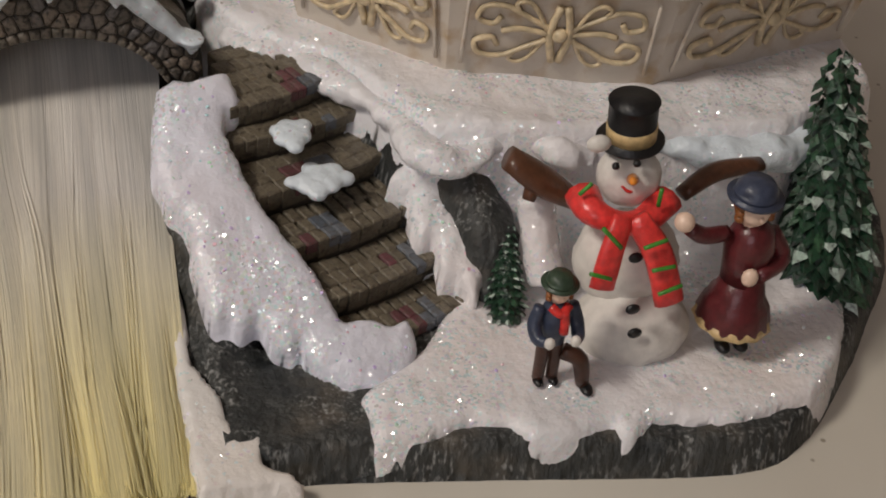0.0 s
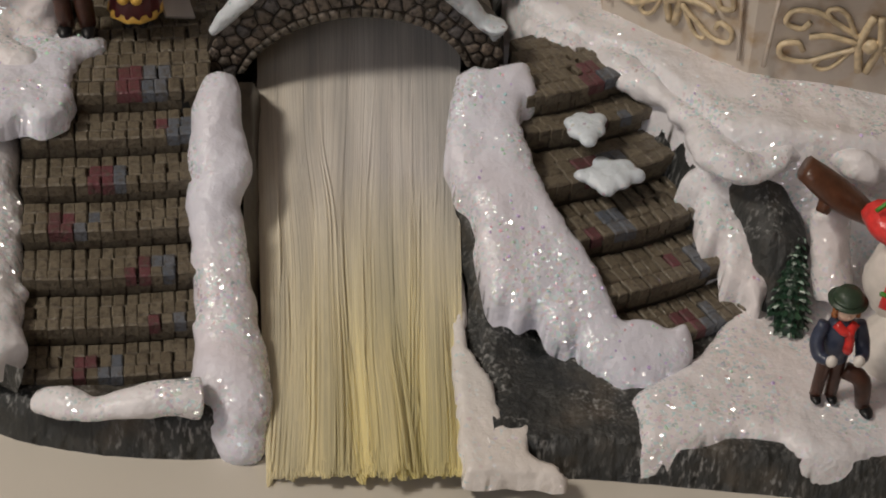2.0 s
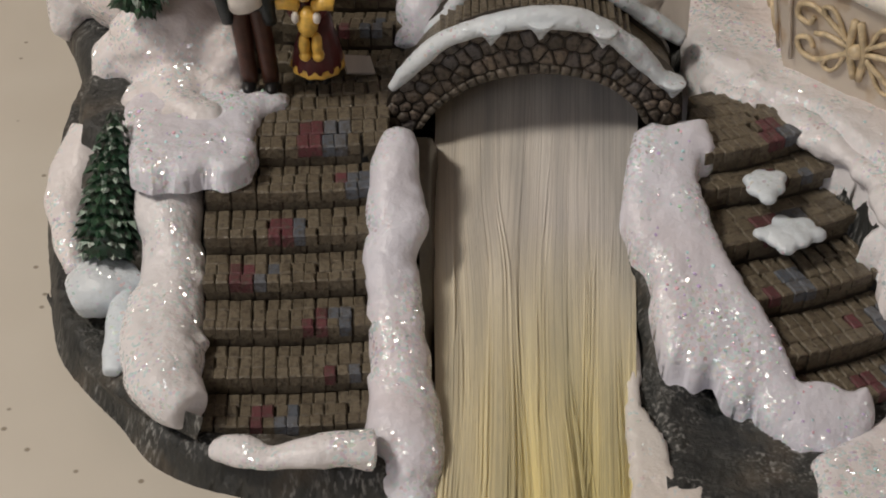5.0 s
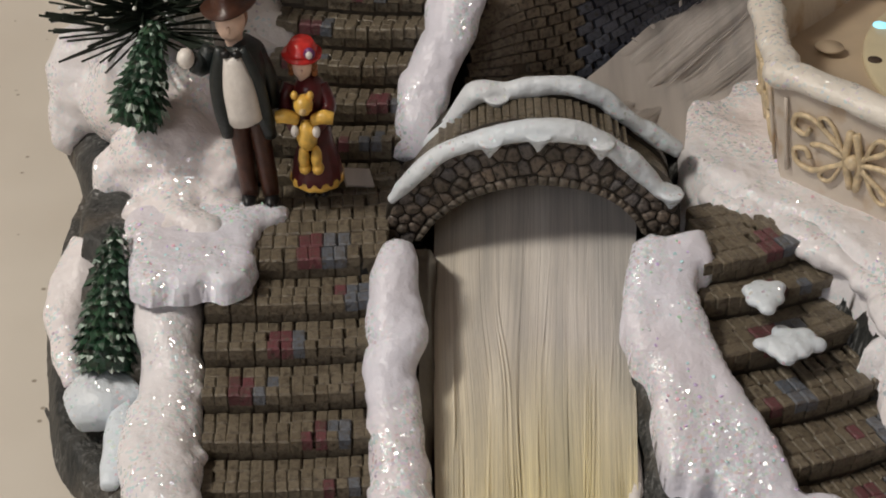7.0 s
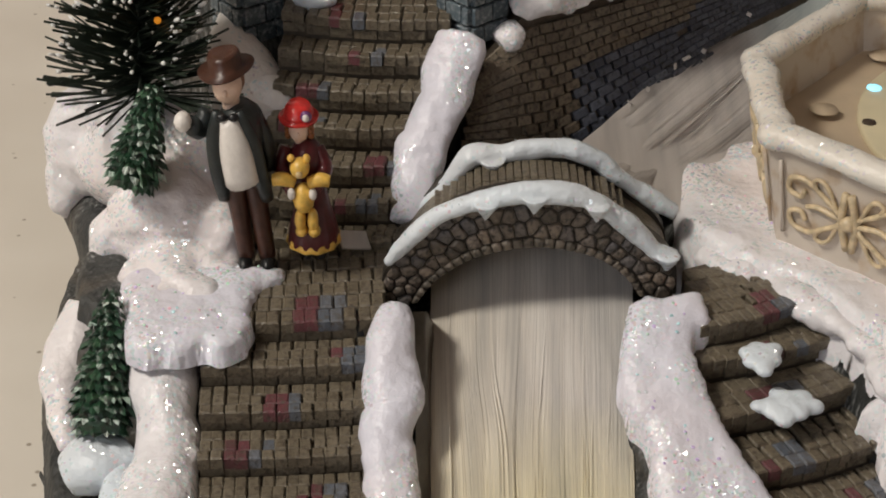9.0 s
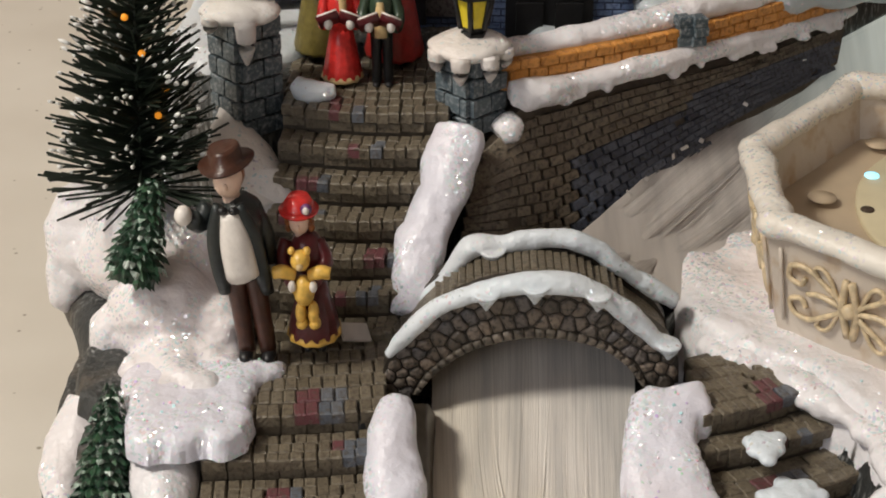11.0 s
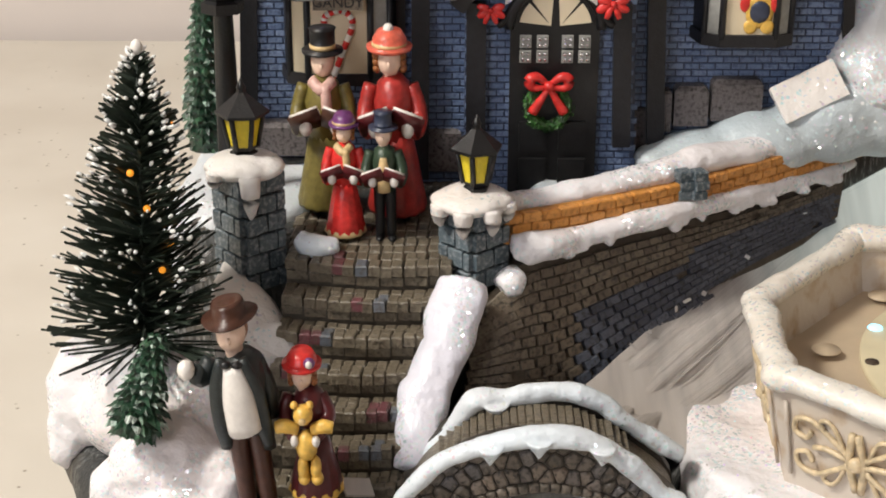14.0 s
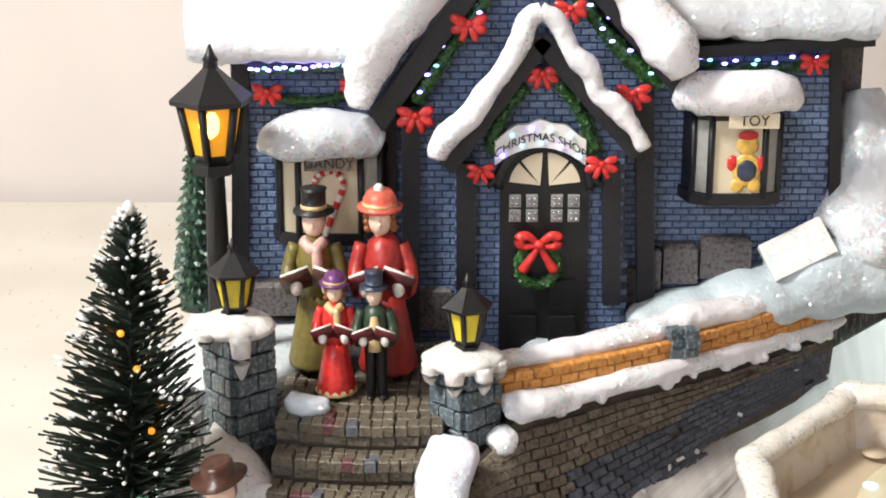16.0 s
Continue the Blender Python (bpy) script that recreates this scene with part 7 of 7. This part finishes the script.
CG = "carol singers"
g, at, t = person((-0.0431, 0.5122, 0.1), 0.061, OLIVE, OLIVE, None, BLACK, "top", "singer_figurine", "carol singer figurine in an olive coat and black top hat", CG, 0.0, BROWN, PINK)
g.done(*t)
g, at, t = person((-0.0181, 0.5069, 0.1), 0.0635, DEEP_RED, DEEP_RED, None, CORAL, "bonnet", "singer_figurine", "carol singer figurine in a long red dress and coral bonnet", CG, -0.05, MAROON, None, cover=None)
g.ball(at(0, 0.0, 1.03), 0.0022, WHITE)
g.done(*t)
g, at, t = person((-0.035, 0.4892, 0.1), 0.0415, RED, RED, TAN, PURPLE, "bonnet", "singer_figurine", "small carol singer figurine in a bright red dress", CG, 0.0, MAROON, TAN)
g.done(*t)
g, at, t = person((-0.0215, 0.4868, 0.1), 0.0415, DARK_GREEN, DARK_GREEN, None, NAVY, "top", "singer_figurine", "small carol singer figurine in dark green with tan waistcoat", CG, -0.02, MAROON, None, trousers=BLACK, cover=TAN)
g.done(*t)
g, at, t = person((-0.0538, 0.394, 0.0535), 0.0655, CHARCOAL, None, None, BROWN, "slouch", "man_figurine", "gentleman figurine in dark coat and brown hat on the landing", "", -0.12, trousers=BROWN, arms=False, cover=WHITE)
g.tube([at(-0.12, 0, 0.74), at(-0.17, -0.03, 0.68), at(-0.2, -0.08, 0.71)], [0.003, 0.0034, 0.0028], CHARCOAL)
g.ball(at(-0.235, -0.09, 0.735), 0.0030, WHITE)
g.tube([at(0.105, 0, 0.74), at(0.14, 0.02, 0.58), at(0.13, 0.03, 0.46)], [0.0026, 0.0028, 0.0024], CHARCOAL)
g.tube([at(0.0, -0.112, 0.76), at(0.01, -0.128, 0.62), at(0.015, -0.118, 0.46)], [0.0030, 0.0052, 0.0056], WHITE, 0.55, (0, 1, 0))
for s in (-1, 1):
    g.tube([at(0.05 * s, -0.10, 0.79), at(0.095 * s, -0.10, 0.65), at(0.105 * s, -0.08, 0.48), at(0.11 * s, -0.03, 0.34)], [0.0018, 0.0026, 0.0028, 0.0022], CHARCOAL, 0.7, (0, 1, 0))
    g.ball(at(0.028 * s, -0.125, 0.775), (0.0019, 0.0012, 0.0012), BLACK)
g.tube([at(0, 0.05, 0.55), at(0, 0.06, 0.42), at(0.0, 0.06, 0.28)], [0.0066, 0.0068, 0.0058], CHARCOAL, 0.6, (0, 1, 0))
g.done(*t)
g, at, t = person((-0.0378, 0.3993, 0.0535), 0.0475, MAROON, MAROON, TEDDY, RED, "bonnet", "girl_figurine", "girl figurine in maroon with a red hat hugging a toy bear", "", -0.10, arms=False, hem=0.11)
for s in (-1, 1):
    g.tube([at(0.11 * s, 0, 0.74), at(0.155 * s, -0.06, 0.62), at(0.08 * s, -0.2, 0.56)], [0.0022, 0.0026, 0.0020], MAROON)
g.ball(at(0.07, -0.09, 0.985), (0.0020, 0.0014, 0.0018), PURPLE)
g.ball(at(0.07, -0.11, 0.985), (0.0012, 0.0010, 0.0012), WHITE)
for dx, u, r in ((0, 0.50, (0.0038, 0.0034, 0.0050)), (0, 0.70, (0.0034, 0.0033, 0.0031)), (-0.055, 0.765, 0.0013), (0.055, 0.765, 0.0013), (-0.045, 0.345, (0.0020, 0.0023, 0.0040)), (0.045, 0.345, (0.0020, 0.0023, 0.0040)), (-0.045, 0.275, (0.0022, 0.0026, 0.0018)), (0.045, 0.275, (0.0022, 0.0026, 0.0018))):
    g.ball(at(dx, -0.19, u), r, TEDDY, 0.0002)
g.ball(at(0, -0.255, 0.69), (0.0013, 0.0012, 0.0011), TAN)
for s in (-1, 1):
    g.tube([at(0.05 * s, -0.19, 0.60), at(0.13 * s, -0.2, 0.63), at(0.2 * s, -0.2, 0.62)], [0.0017, 0.0021, 0.0018], TEDDY)
    g.ball(at(0.075 * s, -0.235, 0.55), (0.0014, 0.0012, 0.0019), WHITE)
g.done(*t)
# snowman and his friends
S = Figure()
S.ball((0.1725, 0.3, 0.0183), (0.0165, 0.0135, 0.0125), WHITE, 0.0008, 4)
S.ball((0.1712, 0.309, 0.0353), (0.0150, 0.0125, 0.0140), WHITE, 0.0008, 4)
S.ball((0.17, 0.316, 0.0581), (0.0088, 0.0085, 0.0085), WHITE, 0.0003, 4)
for e in ((0.1616, 0.3083, 0.0672), (0.1675, 0.3083, 0.0676)):
    S.ball(e, 0.0011, BLACK)
S.tube([(0.1677, 0.309, 0.0619), (0.1648, 0.303, 0.0658)], [0.0017, 0.0009], CARROT)
S.tube([(0.165, 0.3092, 0.0598), (0.1673, 0.3082, 0.0585), (0.1709, 0.3092, 0.0597)], [0.0003, 0.0005, 0.0003], RED)
for b in ((0.1672, 0.2965, 0.0454), (0.1648, 0.2872, 0.0357), (0.167, 0.287, 0.0272)):
    S.ball(b, (0.0021, 0.001, 0.0017), BLACK)
hb = (0.1694, 0.3185, 0.0678)
S.turn(hb, [(0.0090, 0), (0.0093, 0.0008), (0.0066, 0.0013), (0.0066, 0.0120), (0.0070, 0.0128), (0.0, 0.0132)], BLACK, rot=Matrix.Rotation(-0.1, 4, "Y"))
S.turn((hb[0], hb[1], hb[2] + 0.0014), [(0.0068, 0), (0.0069, 0.0040), (0.0066, 0.0042)], TAN, rot=Matrix.Rotation(-0.1, 4, "Y"))
S.ball((0.1558, 0.309, 0.0742), (0.0034, 0.002, 0.0026), WHITE)
ring = [(0.1556, 0.312, 0.0557), (0.1563, 0.305, 0.0553), (0.1628, 0.302, 0.0534), (0.1706, 0.303, 0.0527), (0.1791, 0.309, 0.0546)]
S.tube(ring, [0.0050, 0.0044, 0.0036, 0.0040, 0.0048], CORAL_RED, 0.85)
S.tube([(0.1624, 0.299, 0.0574), (0.1591, 0.295, 0.0506), (0.1569, 0.292, 0.0399)], [0.0034, 0.0037, 0.0038], CORAL_RED, 0.5, (0, 1, 0))
S.tube([(0.1657, 0.299, 0.0571), (0.1721, 0.294, 0.0482), (0.1767, 0.29, 0.0345)], [0.0034, 0.0040, 0.0042], CORAL_RED, 0.5, (0, 1, 0))
for a, b in (((0.1538, 0.2925, 0.0595), (0.1598, 0.2918, 0.0531)), ((0.1516, 0.2898, 0.047), (0.1579, 0.2898, 0.0445)), ((0.1663, 0.2918, 0.0524), (0.1725, 0.2918, 0.0546)), ((0.1693, 0.29, 0.046), (0.1756, 0.29, 0.0469)), ((0.1717, 0.2882, 0.0391), (0.1781, 0.2882, 0.0417)), ((0.1519, 0.3062, 0.0603), (0.1549, 0.3062, 0.0637)), ((0.1731, 0.302, 0.0579), (0.173, 0.302, 0.0635))):
    S.tube([a, b], [0.0006, 0.0006], GREEN)
S.tube([(0.1592, 0.322, 0.046), (0.1494, 0.325, 0.0513), (0.1397, 0.328, 0.0575)], [0.0036, 0.0058, 0.0046], WOOD, 0.7)
S.tube([(0.145, 0.322, 0.0472), (0.1475, 0.325, 0.0534)], [0.0018, 0.003], WOOD)
S.tube([(0.1907, 0.322, 0.0453), (0.2013, 0.325, 0.0502), (0.2169, 0.328, 0.0498)], [0.0026, 0.0034, 0.0028], WOOD, 0.7)
S.done("snowman_figurine", "white snowman figurine with red scarf, top hat and branch arms")
g, at, t = person((0.1994, 0.2926, 0.015), 0.0545, MAROON, MAROON, TAN, NAVY, "bonnet", "woman_figurine", "woman figurine in a dark maroon dress beside the snowman", "", -0.08, arms=False, hem=0.17)
g.slim = None
g.tube([at(-0.12, 0, 0.73), at(-0.25, -0.02, 0.74), at(-0.34, -0.03, 0.80)], [0.0022, 0.0024, 0.0020], MAROON)
g.ball(at(-0.37, -0.03, 0.84), 0.0028, SKIN)
g.tube([at(0.12, 0, 0.73), at(0.18, -0.05, 0.58), at(0.02, -0.14, 0.55)], [0.0022, 0.0025, 0.0020], MAROON)
g.ball(at(-0.04, -0.16, 0.57), (0.0024, 0.002, 0.0028), SKIN)
g.done(*t)
g, at, t = person((0.1427, 0.2855, 0.015), 0.0355, NAVY, NAVY, None, DARK_GREEN, "bonnet", "boy_figurine", "kneeling boy figurine in navy with a green cap and red scarf", "", -0.03, trousers=BROWN, sash=RED)
g.slim = None
g.tube([at(0.1, -0.02, 0.3), at(0.22, -0.08, 0.25), at(0.26, -0.12, 0.03)], [0.0024, 0.0024, 0.0018], BROWN)
g.ball(at(0.28, -0.16, 0.02), (0.0018, 0.003, 0.0012), BLACK)
g.done(*t)
snow_ridge("snow_lump", "snow lump behind the snowman's branch arm", [(0.15, 0.33, 0.0428), (0.1519, 0.325, 0.0315), (0.1539, 0.318, 0.0206)], [0.005, 0.0062, 0.0055], 0.0012)
bm = bmesh.new()
box(bm, None, (0.0095, 0.0062, 0.0009), m=Matrix.Translation((-0.0271, 0.4038, 0.0555)) @ Euler((0.5, 0.3, 0.5)).to_matrix().to_4x4())
tagged(part("plastic_scrap", bm, FIBRE_BACK, smooth=False), "clear plastic scrap beside the girl's feet", "scrap")
